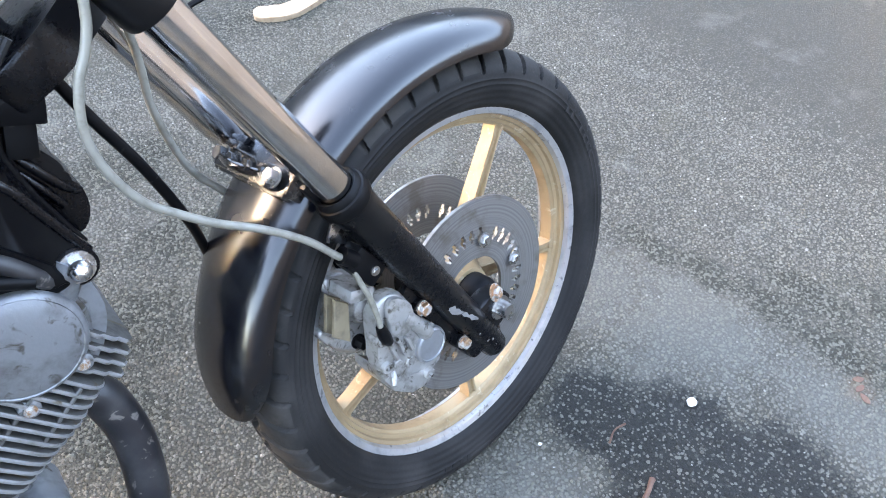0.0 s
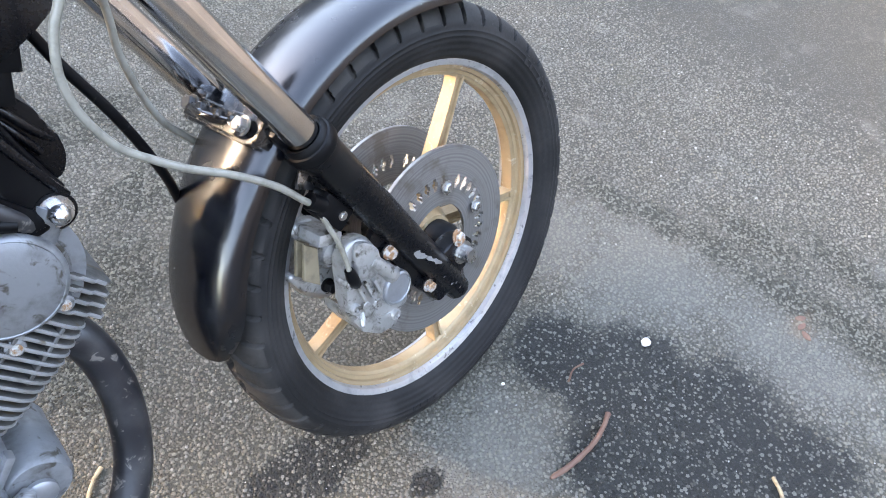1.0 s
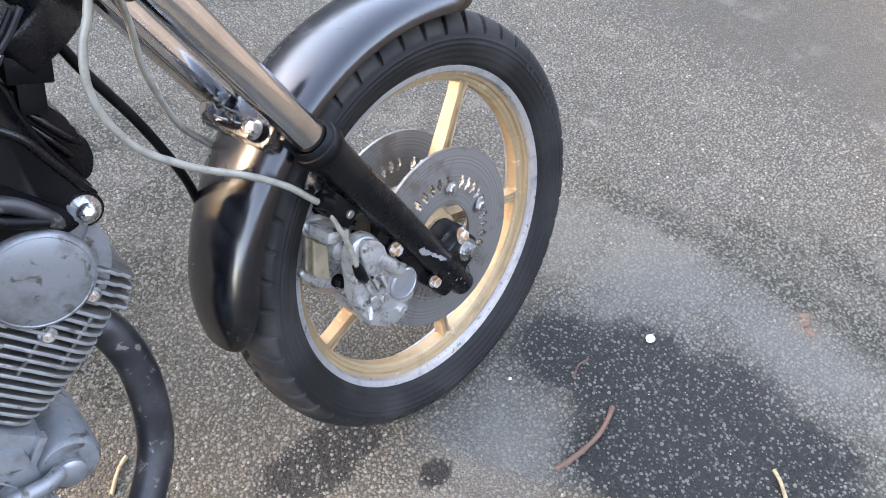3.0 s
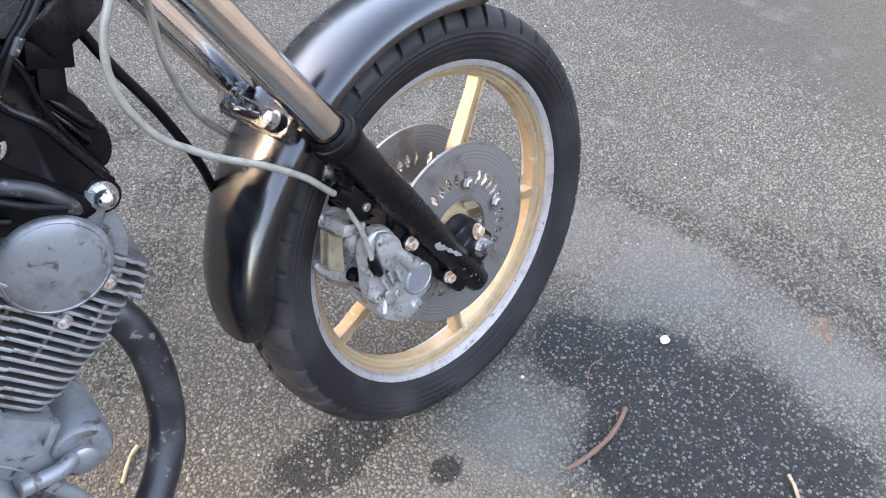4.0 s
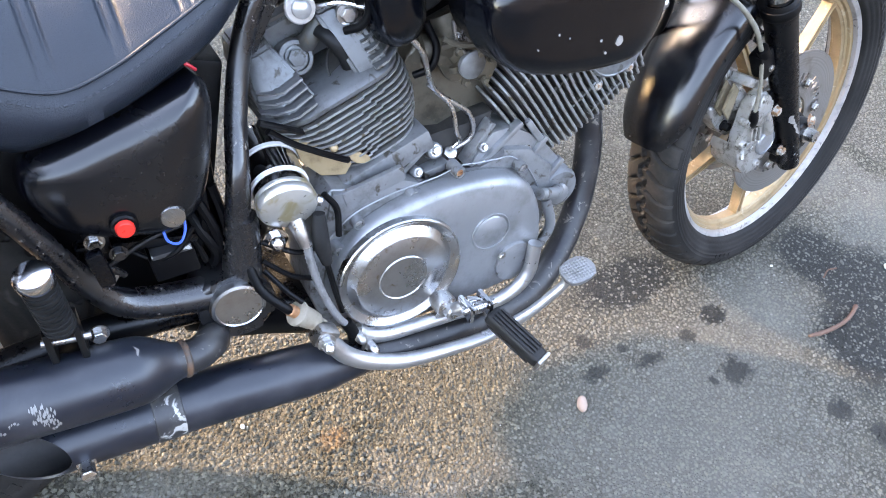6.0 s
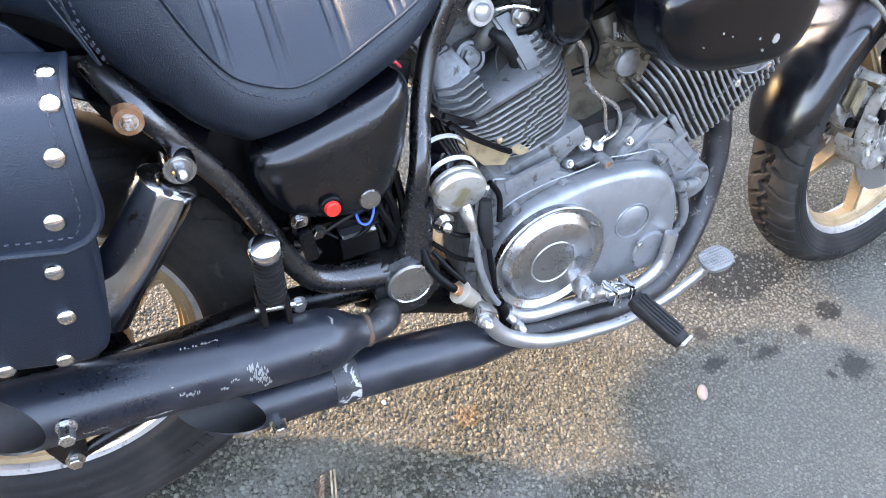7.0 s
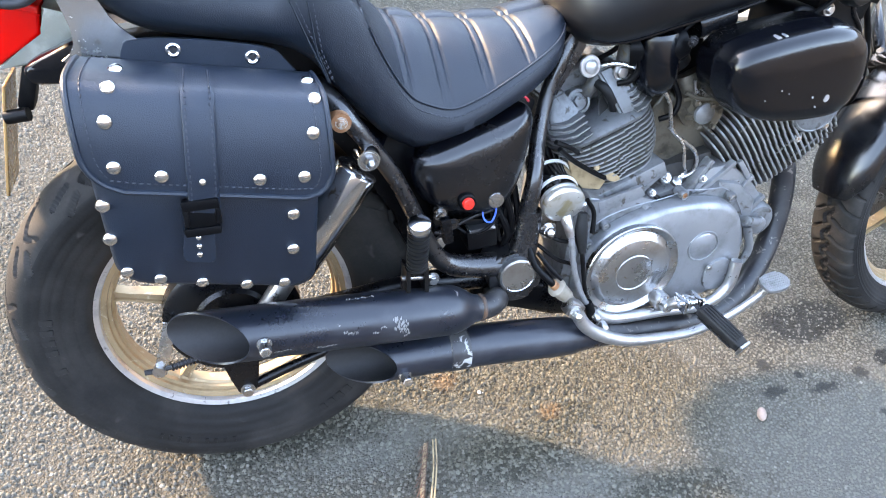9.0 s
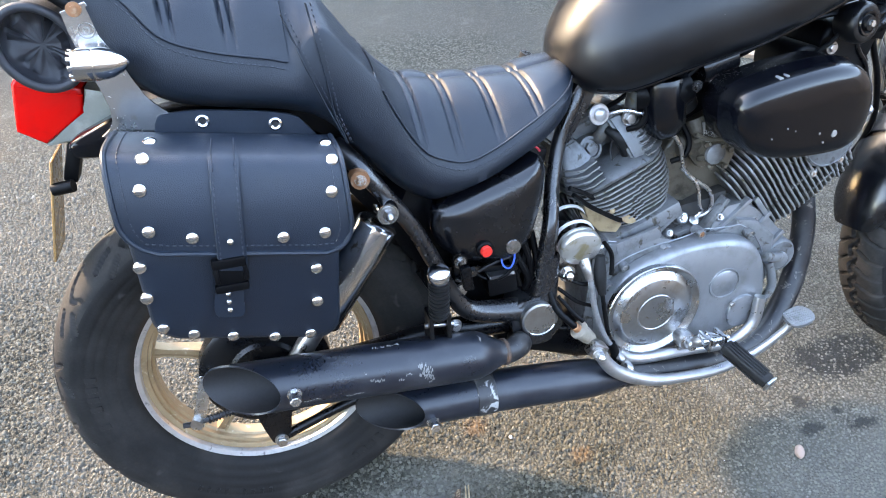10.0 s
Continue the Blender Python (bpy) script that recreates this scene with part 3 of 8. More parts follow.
def tyre_mesh(name, R, half, bead_r, bead_y, cuts, segs, parent, label):
    """A tyre round y; cuts are the arguments of cut_depth."""
    prof = []
    n_side, n_tread = 18, 65
    crown = half * 0.62
    shoulder = R - crown
    for i in range(n_tread):
        a = radians(-86 + 172 * i / (n_tread - 1))
        prof.append((shoulder + crown * math.cos(a) ** 0.85, half * math.sin(a), -1 + 2 * i / (n_tread - 1)))
    side = []
    for i in range(1, n_side + 1):
        t = i / n_side
        r = prof[0][0] + (bead_r - prof[0][0]) * t
        bulge = math.sin(math.pi * (0.5 + 0.5 * t)) ** 0.8
        y = bead_y + (half * 0.998 - bead_y) * bulge
        if i in (2, 5, 8, 12):
            y += 0.0011
        if t > 0.8:
            y += 0.0016 * math.sin(math.pi * (t - 0.8) / 0.2)
        side.append((r, y))
    full = [(r, -y, 9) for r, y in side[::-1]] + prof + [(r, y, 9) for r, y in side]
    full += [(bead_r - 0.006, bead_y * 0.8, 9), (bead_r - 0.006, -bead_y * 0.8, 9)]
    r0, y0, v = (np.array([p[k] for p in full], float) for k in range(3))
    m = len(full)
    A = np.arange(segs) * 2 * math.pi / segs
    # the pitch fits a whole number of times round the tyre
    pitch = 2 * math.pi * R / round(2 * math.pi * R / cuts[0])
    D = cut_depth((A * R)[:, None], np.where(v > 5, 0.0, v)[None, :], half, pitch, *cuts[1:]) * (v < 5)[None, :]
    rr = r0[None, :] - D
    V = np.stack([rr * np.cos(A)[:, None], np.broadcast_to(y0, rr.shape), rr * np.sin(A)[:, None]], axis=2).reshape(-1, 3)
    faces, tread = [], []
    for i in range(segs):
        j = (i + 1) % segs
        for k in range(m):
            q = (k + 1) % m
            faces.append((i * m + k, i * m + q, j * m + q, j * m + k))
            tread.append(1 if abs(v[k]) < 0.93 and abs(v[q]) < 0.93 else 0)
    me = bpy.data.meshes.new(name)
    me.from_pydata(V.tolist(), [], faces)
    me.materials.append(M_RUBBER)
    me.materials.append(M_TREAD)
    me.polygons.foreach_set("material_index", tread)
    shade(me, 50)
    ob = new(name, me)
    ob.parent = parent
    return tagged(ob, label)


FRONT_CUTS = (0.042, [[(0.0, 0.16), (0.016, 0.42), (0.024, 0.66), (0.028, 0.90)], [(0.020, 0.10), (0.010, 0.0)], [(0.020, 0.10), (0.042, 0.02)]], 0.0030, 0.0085)
REAR_CUTS = (0.125, [[(0.000, 0.14), (0.030, 0.30), (0.046, 0.50), (0.030, 0.72)], [(0.070, 0.42), (0.105, 0.60)], [(0.060, 0.70), (0.088, 0.90)]], 0.0042, 0.0095)


def sidewall_marks(R, y, rows, parent, M):
    """Raised moulded marks on the near sidewall, as plain bars: rows of (start, count, step, height, width)."""
    for a0, count, step, high, wide in rows:
        first = part("sidewall_mark", box((high, 0.0022, wide), Matrix.Rotation(-radians(a0), 4, "Y") @ Matrix.Translation((R, -y, 0)), 0.0006, 1), M_RUBBER, parent, "", M)
        for i in range(1, count):
            if i % 5 != 4:
                twin(first, M @ Matrix.Rotation(-radians(step * i), 4, "Y") @ M.inverted())


def to_y(M=None):
    """Turns a lathe's z onto the wheel's axle, y."""
    return (M or Matrix()) @ Matrix.Rotation(radians(-90), 4, "X")


def slotted_disc(r0, ra, rb, r1, n, y, half):
    """A flat disc with n rounded slots between the radii ra and rb, round y."""
    bm, sub = B(), 6
    steps = n * sub
    rad = [r0, ra, ra + 0.3 * (rb - ra), rb - 0.3 * (rb - ra), rb, r1 - 0.0008, r1]
    vs = [[bm.verts.new((r * math.cos(2 * math.pi * i / steps), y, r * math.sin(2 * math.pi * i / steps))) for i in range(steps)] for r in rad]
    for j in range(len(rad) - 1):
        for i in range(steps):
            k, slot = i % sub, (i // sub) % 6 != 0
            if slot and ((j == 2 and k in (1, 2, 3, 4)) or (j in (1, 3) and k in (2, 3))):
                continue
            q = (i + 1) % steps
            bm.faces.new((vs[j][i], vs[j][q], vs[j + 1][q], vs[j + 1][i]))
    bmesh.ops.recalc_face_normals(bm, faces=bm.faces)
    bmesh.ops.solidify(bm, geom=bm.faces[:], thickness=2 * half)
    return bm


def spoke(bm, ang, r0, r1, w0, w1, t0, t1):
    """A cast spoke of I section with a flared foot."""
    Rm = Matrix.Rotation(-ang, 4, "Y")
    rows = [(r0, w0 * 1.15, t0), (r0 + 0.02, w0, t0 * 0.95), ((r0 + r1) / 2, (w0 + w1) / 2, (t0 + t1) / 2), (r1 - 0.022, w1, t1), (r1 - 0.008, w1 * 1.2, t1), (r1 + 0.004, w1 * 1.7, t1 * 1.05)]
    rings = []
    for r, w, t in rows:
        rings.append([Rm @ Vector((r, y, z)) for y, z in ((-t, -w), (-t, -w * 0.55), (-t * 0.62, -w * 0.45), (-t * 0.62, w * 0.45), (-t, w * 0.55), (-t, w), (t, w), (t, w * 0.55), (t * 0.62, w * 0.45), (t * 0.62, -w * 0.45), (t, -w * 0.55), (t, -w))])
    return ring_skin(bm, rings)


def wheel(name, M, lip, lip_y, inner, hub, phase, label):
    prof = [(lip - 0.012, -lip_y + 0.004), (lip - 0.013, -lip_y + 0.011), (inner + 0.011, -lip_y + 0.012), (inner + 0.005, -lip_y + 0.0135), (inner + 0.004, -lip_y + 0.019), (inner - 0.001, -lip_y + 0.0205), (inner - 0.002, -0.0115), (inner - 0.006, -0.009), (inner - 0.006, 0.009),
            (inner - 0.002, 0.0115), (inner - 0.001, lip_y - 0.0205), (inner + 0.004, lip_y - 0.019), (inner + 0.005, lip_y - 0.0135), (inner + 0.011, lip_y - 0.012), (lip - 0.013, lip_y - 0.011), (lip - 0.012, lip_y - 0.004)]
    prof += [(lip - 0.006, lip_y - 0.006), (inner + 0.014, 0.0), (lip - 0.006, -lip_y + 0.006)]
    rim = part(name, lathe(prof, 96, to_y(), close=True), M_GOLD, bike, label, M, 30)
    for sgn in (-1, 1):
        p = [(lip - 0.016, sgn * (lip_y - 0.011)), (lip - 0.014, sgn * (lip_y - 0.003)), (lip - 0.006, sgn * lip_y), (lip - 0.001, sgn * (lip_y - 0.001)), (lip, sgn * (lip_y - 0.004)), (lip - 0.004, sgn * (lip_y - 0.011))]
        part("rim_lip", lathe(p, 96, to_y(), close=True), M_LIP, rim, "bare machined silver rim lip", M, 30)
    part("hub", lathe([(0.018, -hub[1]), (hub[0] * 0.75, -hub[1]), (hub[0] * 0.8, -hub[1] * 0.85), (hub[0], -hub[1] * 0.5), (hub[0], hub[1] * 0.5), (hub[0] * 0.8, hub[1] * 0.85), (hub[0] * 0.75, hub[1]), (0.018, hub[1])], 40, to_y(), close=True), M_GOLD, rim, "", M)
    for i in range(5):
        part("spoke", spoke(B(), phase + i * 2 * math.pi / 5, hub[0] * 0.85, inner - 0.002, 0.0100, 0.0072, 0.0135, 0.0105), M_GOLD, rim, "", M)
    return rim


def front_wheel():
    rim = wheel("front_wheel", FRONT, 0.260, 0.034, 0.234, (0.048, 0.045), radians(57), "gold cast wheel with silver rim lips")
    ob = tyre_mesh("tyre", 0.328, 0.053, 0.256, 0.036, FRONT_CUTS, 1100, rim, "black front tyre with slanted tread cuts")
    ob.data.transform(FRONT)
    sidewall_marks(0.292, 0.0525, ((20, 7, 3.4, 0.013, 0.008), (290, 9, 2.6, 0.009, 0.005), (250, 5, 3.2, 0.012, 0.007)), ob, FRONT)
    for sgn in (-1, 1):
        y = 0.054 * sgn
        part("brake_disc", slotted_disc(0.056, 0.0800, 0.1000, 0.142, 36, y, 0.0025), M_DISC, rim, "worn slotted steel brake disc", FRONT)
        for i in range(6):
            a = 2 * math.pi * i / 6 + 0.2
            part("disc_bolt", bolt((0.082 * math.cos(a), y + 0.004 * sgn, 0.082 * math.sin(a)), (0, sgn, 0), 0.0075, 0.006), M_STEEL, rim, "", FRONT)
    part("speedometer_drive", lathe([(0.0005, -0.078), (0.026, -0.078), (0.030, -0.070), (0.031, -0.046), (0.0005, -0.046)], 28, to_y()), M_PLASTIC, bike, "black hub end cover", FRONT)
    part("axle", tube([(0, -0.118, 0), (0, 0.118, 0)], 0.011, 14), M_STEEL, bike, "", FRONT)
    return rim


def rear_wheel():
    M = Matrix.Translation((0.008, 0, 0.3145))
    rim = wheel("rear_wheel", M, 0.2072, 0.040, 0.178, (0.055, 0.062), radians(165), "gold cast rear wheel with silver rim lips")
    ob = tyre_mesh("tyre", 0.3205, 0.067, 0.203, 0.043, REAR_CUTS, 1100, rim, "wide black rear tyre with sparse curved grooves")
    ob.data.transform(M)
    sidewall_marks(0.262, 0.0652, ((168, 6, 4.2, 0.020, 0.011), (236, 9, 3.4, 0.012, 0.006), (300, 5, 4.2, 0.018, 0.010)), ob, M)
    b = lathe([(0.02, -0.084), (0.055, -0.083), (0.060, -0.076), (0.098, -0.074), (0.106, -0.068), (0.108, -0.045), (0.02, -0.045)], 56, to_y(), close=True)
    part("brake_drum", b, M_SATIN, bike, "black rear drum brake plate", M)
    part("axle", tube([(0, -0.125, 0), (0, 0.125, 0)], 0.010, 14), M_STEEL, bike, "", M)
    return rim


front_wheel()
rear_wheel()

# ---- front end ----
def leg(s, sgn, off=0.0):
    """A point on a fork leg, s metres above the axle's height along it."""
    return Vector((-0.044 + off, 0.087 * sgn, 0)) + FORK_UP * s


def forks():
    for sgn in (-1, 1):
        M = along(leg(0, sgn), FORK_UP)
        prof = [(0.0005, -0.080), (0.014, -0.080), (0.0195, -0.074), (0.0208, -0.05), (0.0215, -0.01), (0.0220, 0.08), (0.0240, 0.17), (0.0255, 0.282), (0.0265, 0.286), (0.0265, 0.294), (0.0258, 0.297)]
        sl = part("fork_slider", lathe(prof + [(0.020, 0.297), (0.0005, 0.297)], 32, M), M_SATIN, bike, "satin black fork slider with chipped paint", FRONT)
        if sgn < 0:
            face = M.to_3x3().inverted() @ Vector((-0.30, -0.95, 0.0))
            CHIP = math.atan2(face.y, face.x)
            b = B()
            rows = [(0.077, -0.007, -0.004), (0.074, -0.009, 0.001), (0.069, -0.0095, -0.001), (0.063, -0.010, 0.002), (0.058, -0.006, 0.0015), (0.053, -0.001, 0.003), (0.047, -0.0015, 0.0055), (0.041, 0.001, 0.0045), (0.035, 0.003, 0.0085), (0.029, 0.002, 0.009), (0.023, 0.006, 0.0105), (0.018, 0.0085, 0.0105)]
            grid = []
            for w, lo, hi in rows:
                grid.append([b.verts.new(M @ Vector((0.0224 * math.cos(CHIP + u / 0.0222), 0.0224 * math.sin(CHIP + u / 0.0222), w))) for u in np.linspace(lo, hi, 5)])
            for r0, r1 in zip(grid, grid[1:]):
                for j in range(4):
                    b.faces.new((r0[j], r0[j + 1], r1[j + 1], r1[j]))
            part("paint_chip", b, M_LIP, sl, "bare metal showing through chipped paint", FRONT, normals=False)
            for w, a, k in ((-0.006, CHIP - 0.1, 0.0016), (-0.030, CHIP - 0.05, 0.0026), (-0.036, CHIP + 0.2, 0.0022), (-0.050, CHIP + 0.15, 0.0014), (0.098, CHIP + 0.5, 0.0012)):
                b = B()
                vs = [b.verts.new(M @ Vector((0.0222 * math.cos(a + k * math.cos(t) / 0.022), 0.0222 * math.sin(a + k * math.cos(t) / 0.022), w + k * 0.7 * math.sin(t)))) for t in np.linspace(0, 2 * math.pi, 8)[:-1]]
                b.faces.new(vs)
                part("paint_chip", b, M_LIP, sl, "", FRONT, normals=False)
        part("dust_seal", lathe([(0.0215, 0.292), (0.0275, 0.293), (0.0300, 0.297), (0.0304, 0.305), (0.0288, 0.310), (0.0268, 0.311), (0.0262, 0.315), (0.0240, 0.319), (0.0205, 0.317)], 32, M, close=True), M_PLASTIC, bike, "black rubber fork dust seal", FRONT)
        part("fork_tube", lathe([(0.0195, 0.28), (0.0195, 0.66), (0.0005, 0.66)], 36, M), M_CHROME, bike, "chromed fork stanchion tube", FRONT)
        # axle lug ahead of the leg
        lug = [(-0.062, -0.040), (-0.045, 0.014), (-0.010, 0.026), (0.012, 0.022), (0.022, 0.0), (0.014, -0.020), (-0.012, -0.030), (-0.045, -0.052)]
        part("axle_lug", slab(smooth_loop(lug, 4), 0.087 * sgn - 0.013, 0.087 * sgn + 0.013, 0.004), M_SATIN, bike, "", FRONT)
        part("axle_nut", bolt((0, 0.100 * sgn, 0), (0, sgn, 0), 0.012, 0.014), M_STEEL, bike, "weathered axle nut", FRONT)
        part("pinch_bolt", bolt((-0.006, 0.099 * sgn, 0.028), (0.3, sgn, 0.3), 0.0085, 0.009), M_RUSTSPOT, bike, "rust spotted pinch bolt", FRONT)
    # lower yoke
    yoke = smooth_loop([(-0.04, -0.13), (0.03, -0.125), (0.045, -0.07), (0.03, 0.0), (0.045, 0.07), (0.03, 0.125), (-0.04, 0.13), (-0.055, 0.05), (-0.055, -0.05)], 4)
    b = slab(yoke, -0.018, 0.018, 0.005)
    b.transform(along(leg(0.575, 0), FORK_UP) @ Matrix.Rotation(radians(90), 4, "X"))
    part("lower_yoke", b, M_SATIN, bike, "black lower fork yoke", FRONT)
    for sgn in (-1, 1):
        part("yoke_clamp", lathe([(0.0205, 0.555), (0.027, 0.557), (0.029, 0.565), (0.029, 0.600), (0.027, 0.608), (0.0205, 0.610)], 28, along(leg(0, sgn), FORK_UP), close=True), M_SATIN, bike, "", FRONT)


def fender():
    rings = []
    n = 44
    for i in range(n + 1):
        t = i / n
        a = radians(66 + (174 - 66) * t)
        k = max(0.0, 1 - t / 0.10)
        e = max(0.0, (t - 0.88) / 0.12)
        crown = 0.372 - 0.008 * math.sin(math.pi * t) - 0.008 * e * e
        skirt = 0.330 + 0.026 * k**1.6 + 0.016 * e**2
        half = 0.066 * (1 - 0.55 * k**2.2) * (1 - 0.40 * e**2.2)
        outer, inner = [], []
        for j in range(17):
            u = -1 + 2 * j / 16
            b = u * radians(95)
            y = half * math.copysign(abs(math.sin(b)) ** 0.9, math.sin(b)) if abs(b) < math.pi / 2 else half * math.copysign(1.0, u)
            z = skirt + (crown - skirt) * max(0.0, math.cos(b)) ** 0.75
            outer.append((z, y))
            inner.append((z - 0.0035 if abs(u) < 0.95 else z, y * 0.955))
        prof = outer + inner[::-1]
        rings.append([Vector((z * math.cos(a), y, z * math.sin(a))) for z, y in prof])
    part("front_mudguard", ring_skin(B(), rings), M_TANK, bike, "short glossy black front mudguard", FRONT, 45)
    # stay and brace between the legs, over the mudguard
    R = Matrix.Rotation(radians(-42), 4, "Y")
    b = box((0.030, 0.130, 0.012), Matrix.Translation((-0.234, 0, 0.284)) @ R, 0.004)
    box((0.016, 0.100, 0.020), Matrix.Translation((-0.243, 0, 0.289)) @ R, 0.004, 2, b)
    for y in (-0.055, 0.055):
        box((0.034, 0.026, 0.024), Matrix.Translation((-0.226, y, 0.283)) @ R, 0.006, 2, b)
    part("fork_brace", b, M_DARKCHROME, bike, "dark chromed fork brace with bolts", FRONT)
    d = Vector((-0.72, 0, 0.69))
    for y, k, r, mat in ((-0.048, 0.006, 0.0085, M_STEEL), (0.048, 0.006, 0.0085, M_FRAME), (-0.016, 0.012, 0.007, M_DARKCHROME), (0.014, 0.012, 0.007, M_DARKCHROME), (-0.030, 0.004, 0.006, M_DARKCHROME)):
        part("brace_bolt", bolt(Vector((-0.236, y, 0.290)) + d * k, d, r, 0.010, 1.3), mat, bike, "", FRONT)
    part("brace_stay", tube([(-0.246, -0.03, 0.296), (-0.256, 0.0, 0.302), (-0.248, 0.035, 0.297)], 0.005, 10), M_DARKCHROME, bike, "", FRONT)
    for sgn in (-1, 1):
        b = box((0.030, 0.026, 0.05), Matrix.Translation((-0.205, 0.066 * sgn, 0.270)) @ Matrix.Rotation(-RAKE, 4, "Y"), 0.004)
        part("brace_clamp", b, M_SATIN, bike, "", FRONT)


def caliper(sgn):
    S = Matrix.Diagonal((1, -sgn, 1, 1))
    M = FRONT @ S
    c = part("brake_caliper", slab(smooth_loop([(-0.174, 0.117), (-0.144, 0.108), (-0.128, 0.062), (-0.100, 0.030), (-0.094, 0.0), (-0.104, -0.026), (-0.140, -0.032), (-0.174, -0.018), (-0.197, 0.018), (-0.192, 0.060), (-0.188, 0.094)], 4), -0.087, -0.064, 0.007, 3), M_CALIPER, bike, "cast alloy front brake caliper", M)
    part("caliper_shoulder", slab(smooth_loop([(-0.170, 0.114), (-0.148, 0.106), (-0.136, 0.076), (-0.150, 0.056), (-0.176, 0.070)], 4), -0.095, -0.085, 0.005, 2), M_CALIPER, c, "", M)
    part("caliper_arm", tube([(-0.150, -0.086, 0.078), (-0.130, -0.089, 0.052), (-0.120, -0.086, 0.034)], [0.011, 0.010, 0.012], 10), M_CALIPER, c, "", M)
    part("caliper_foot", slab([(-0.192, 0.022), (-0.180, 0.006), (-0.164, -0.012), (-0.140, -0.018), (-0.120, -0.024), (-0.114, -0.036), (-0.132, -0.047), (-0.158, -0.042), (-0.182, -0.020), (-0.194, 0.008)], -0.088, -0.030, 0.004, 2), M_CALIPER, c, "pale alloy caliper foot", M)
    part("piston_cap", lathe([(0.0005, -0.036), (0.0215, -0.036), (0.0225, -0.004), (0.0250, -0.002), (0.0250, 0.007), (0.0238, 0.0105), (0.0212, 0.0120), (0.0205, 0.0100), (0.0005, 0.0104)], 36, along((-0.1165, -0.080, 0.011), RIGHT)), M_COVER, c, "round brushed piston cap", M)
    part("piston_boss", lathe([(0.0265, -0.034), (0.0300, -0.030), (0.0295, -0.014), (0.0270, -0.010), (0.0235, -0.009)], 32, along((-0.1165, -0.080, 0.011), RIGHT)), M_CALIPER, c, "", M)
    for x, z, r in ((-0.163, 0.100, 0.0085), (-0.186, 0.066, 0.0080), (-0.188, 0.026, 0.0075), (-0.128, -0.028, 0.0075)):
        part("caliper_lug", lathe([(0.0005, 0.003), (r * 0.45, 0.003), (r * 0.55, 0.006), (r * 0.9, 0.006), (r, 0.004), (r * 1.1, -0.012)], 16, along((x, -0.087, z), RIGHT)), M_CALIPER, c, "", M)
    for i in range(3):
        part("caliper_rib", box((0.0045, 0.008, 0.036 - 0.005 * i), Matrix.Translation((-0.176 + 0.013 * i, -0.090, 0.046 - 0.004 * i)) @ Matrix.Rotation(radians(-14), 4, "Y"), 0.0015), M_CALIPER, c, "", M)
    inner = smooth_loop([(-0.212, 0.150), (-0.188, 0.146), (-0.174, 0.120), (-0.153, 0.085), (-0.150, 0.040), (-0.162, 0.020), (-0.184, 0.026), (-0.215, 0.050), (-0.238, 0.080), (-0.232, 0.090), (-0.208, 0.070), (-0.198, 0.112), (-0.218, 0.136)], 3)
    half = part("caliper_half", slab(inner, -0.044, -0.020, 0.005, 3), M_CALIPER, c, "", M)
    part("half_piston", lathe([(0.0005, 0.0), (0.020, 0.0), (0.020, 0.012), (0.016, 0.019), (0.008, 0.022), (0.0005, 0.0225)], 28, along((-0.180, -0.040, 0.094), RIGHT)), M_CALIPER, half, "", M)
    part("half_bolt", bolt((-0.191, -0.044, 0.046), RIGHT, 0.0075, 0.014, 1.3), M_PLASTIC, half, "", M)
    for y, mat, k in ((-0.047, M_PADTAN, 1.0), (-0.062, M_PADTAN, 0.9)):
        part("brake_pad", slab([(-0.219, 0.136), (-0.203, 0.121), (-0.212, 0.070), (-0.232, 0.090)], y - 0.003, y + 0.003, 0.001, 1), mat, c, "worn tan brake pad" if k == 1.0 else "", M)
    part("caliper_bridge", box((0.034, 0.062, 0.016), Matrix.Translation((-0.196, -0.055, 0.138)) @ Matrix.Rotation(radians(20), 4, "Y"), 0.004), M_CALIPER, c, "", M)
    for p, r in (((-0.121, -0.091, 0.074), 0.0085), ((-0.066, -0.093, -0.018), 0.008)):
        part("bolt_collar", tube([(p[0], p[1] + 0.018, p[2]), (p[0], p[1], p[2])], r * 1.5, 18), M_SATIN, c, "", M)
        part("caliper_bolt", bolt(p, RIGHT, r, 0.009, 1.2), M_RUSTSPOT, c, "rust spotted mounting bolt", M)
    for p, r, h in (((-0.172, -0.078, 0.020), 0.007, 0.014), ((-0.152, -0.080, 0.008), 0.008, 0.010), ((-0.156, -0.078, 0.034), 0.0045, 0.012)):
        part("caliper_screw", bolt(p, RIGHT, r, h, 1.3), M_CALIPER, c, "", M)
    part("caliper_pin", tube([(-0.158, -0.070, 0.060), (-0.156, -0.072, 0.004)], 0.0042, 10), M_STEEL, c, "", M)
    part("caliper_pin", tube([(-0.146, -0.070, 0.050), (-0.144, -0.072, 0.0)], 0.0042, 10), M_STEEL, c, "", M)
    part("pad_spring", box((0.030, 0.020, 0.045), Matrix.Translation((-0.152, -0.056, 0.028)) @ Matrix.Rotation(radians(8), 4, "Y"), 0.003), M_SOOT_HOLE, c, "", M)
    part("bleed_nipple", tube([(-0.176, -0.080, 0.012), (-0.182, -0.090, 0.004), (-0.186, -0.094, -0.002)], [0.005, 0.004, 0.003], 8), M_CALIPER, c, "", M)
    lug = smooth_loop([(-0.142, 0.098), (-0.116, 0.110), (-0.085, 0.060), (-0.060, 0.0), (-0.076, -0.024), (-0.092, 0.010), (-0.118, 0.062)], 4)
    part("caliper_bracket", slab(lug, -0.084, -0.072, 0.004), M_SATIN, c, "", M)


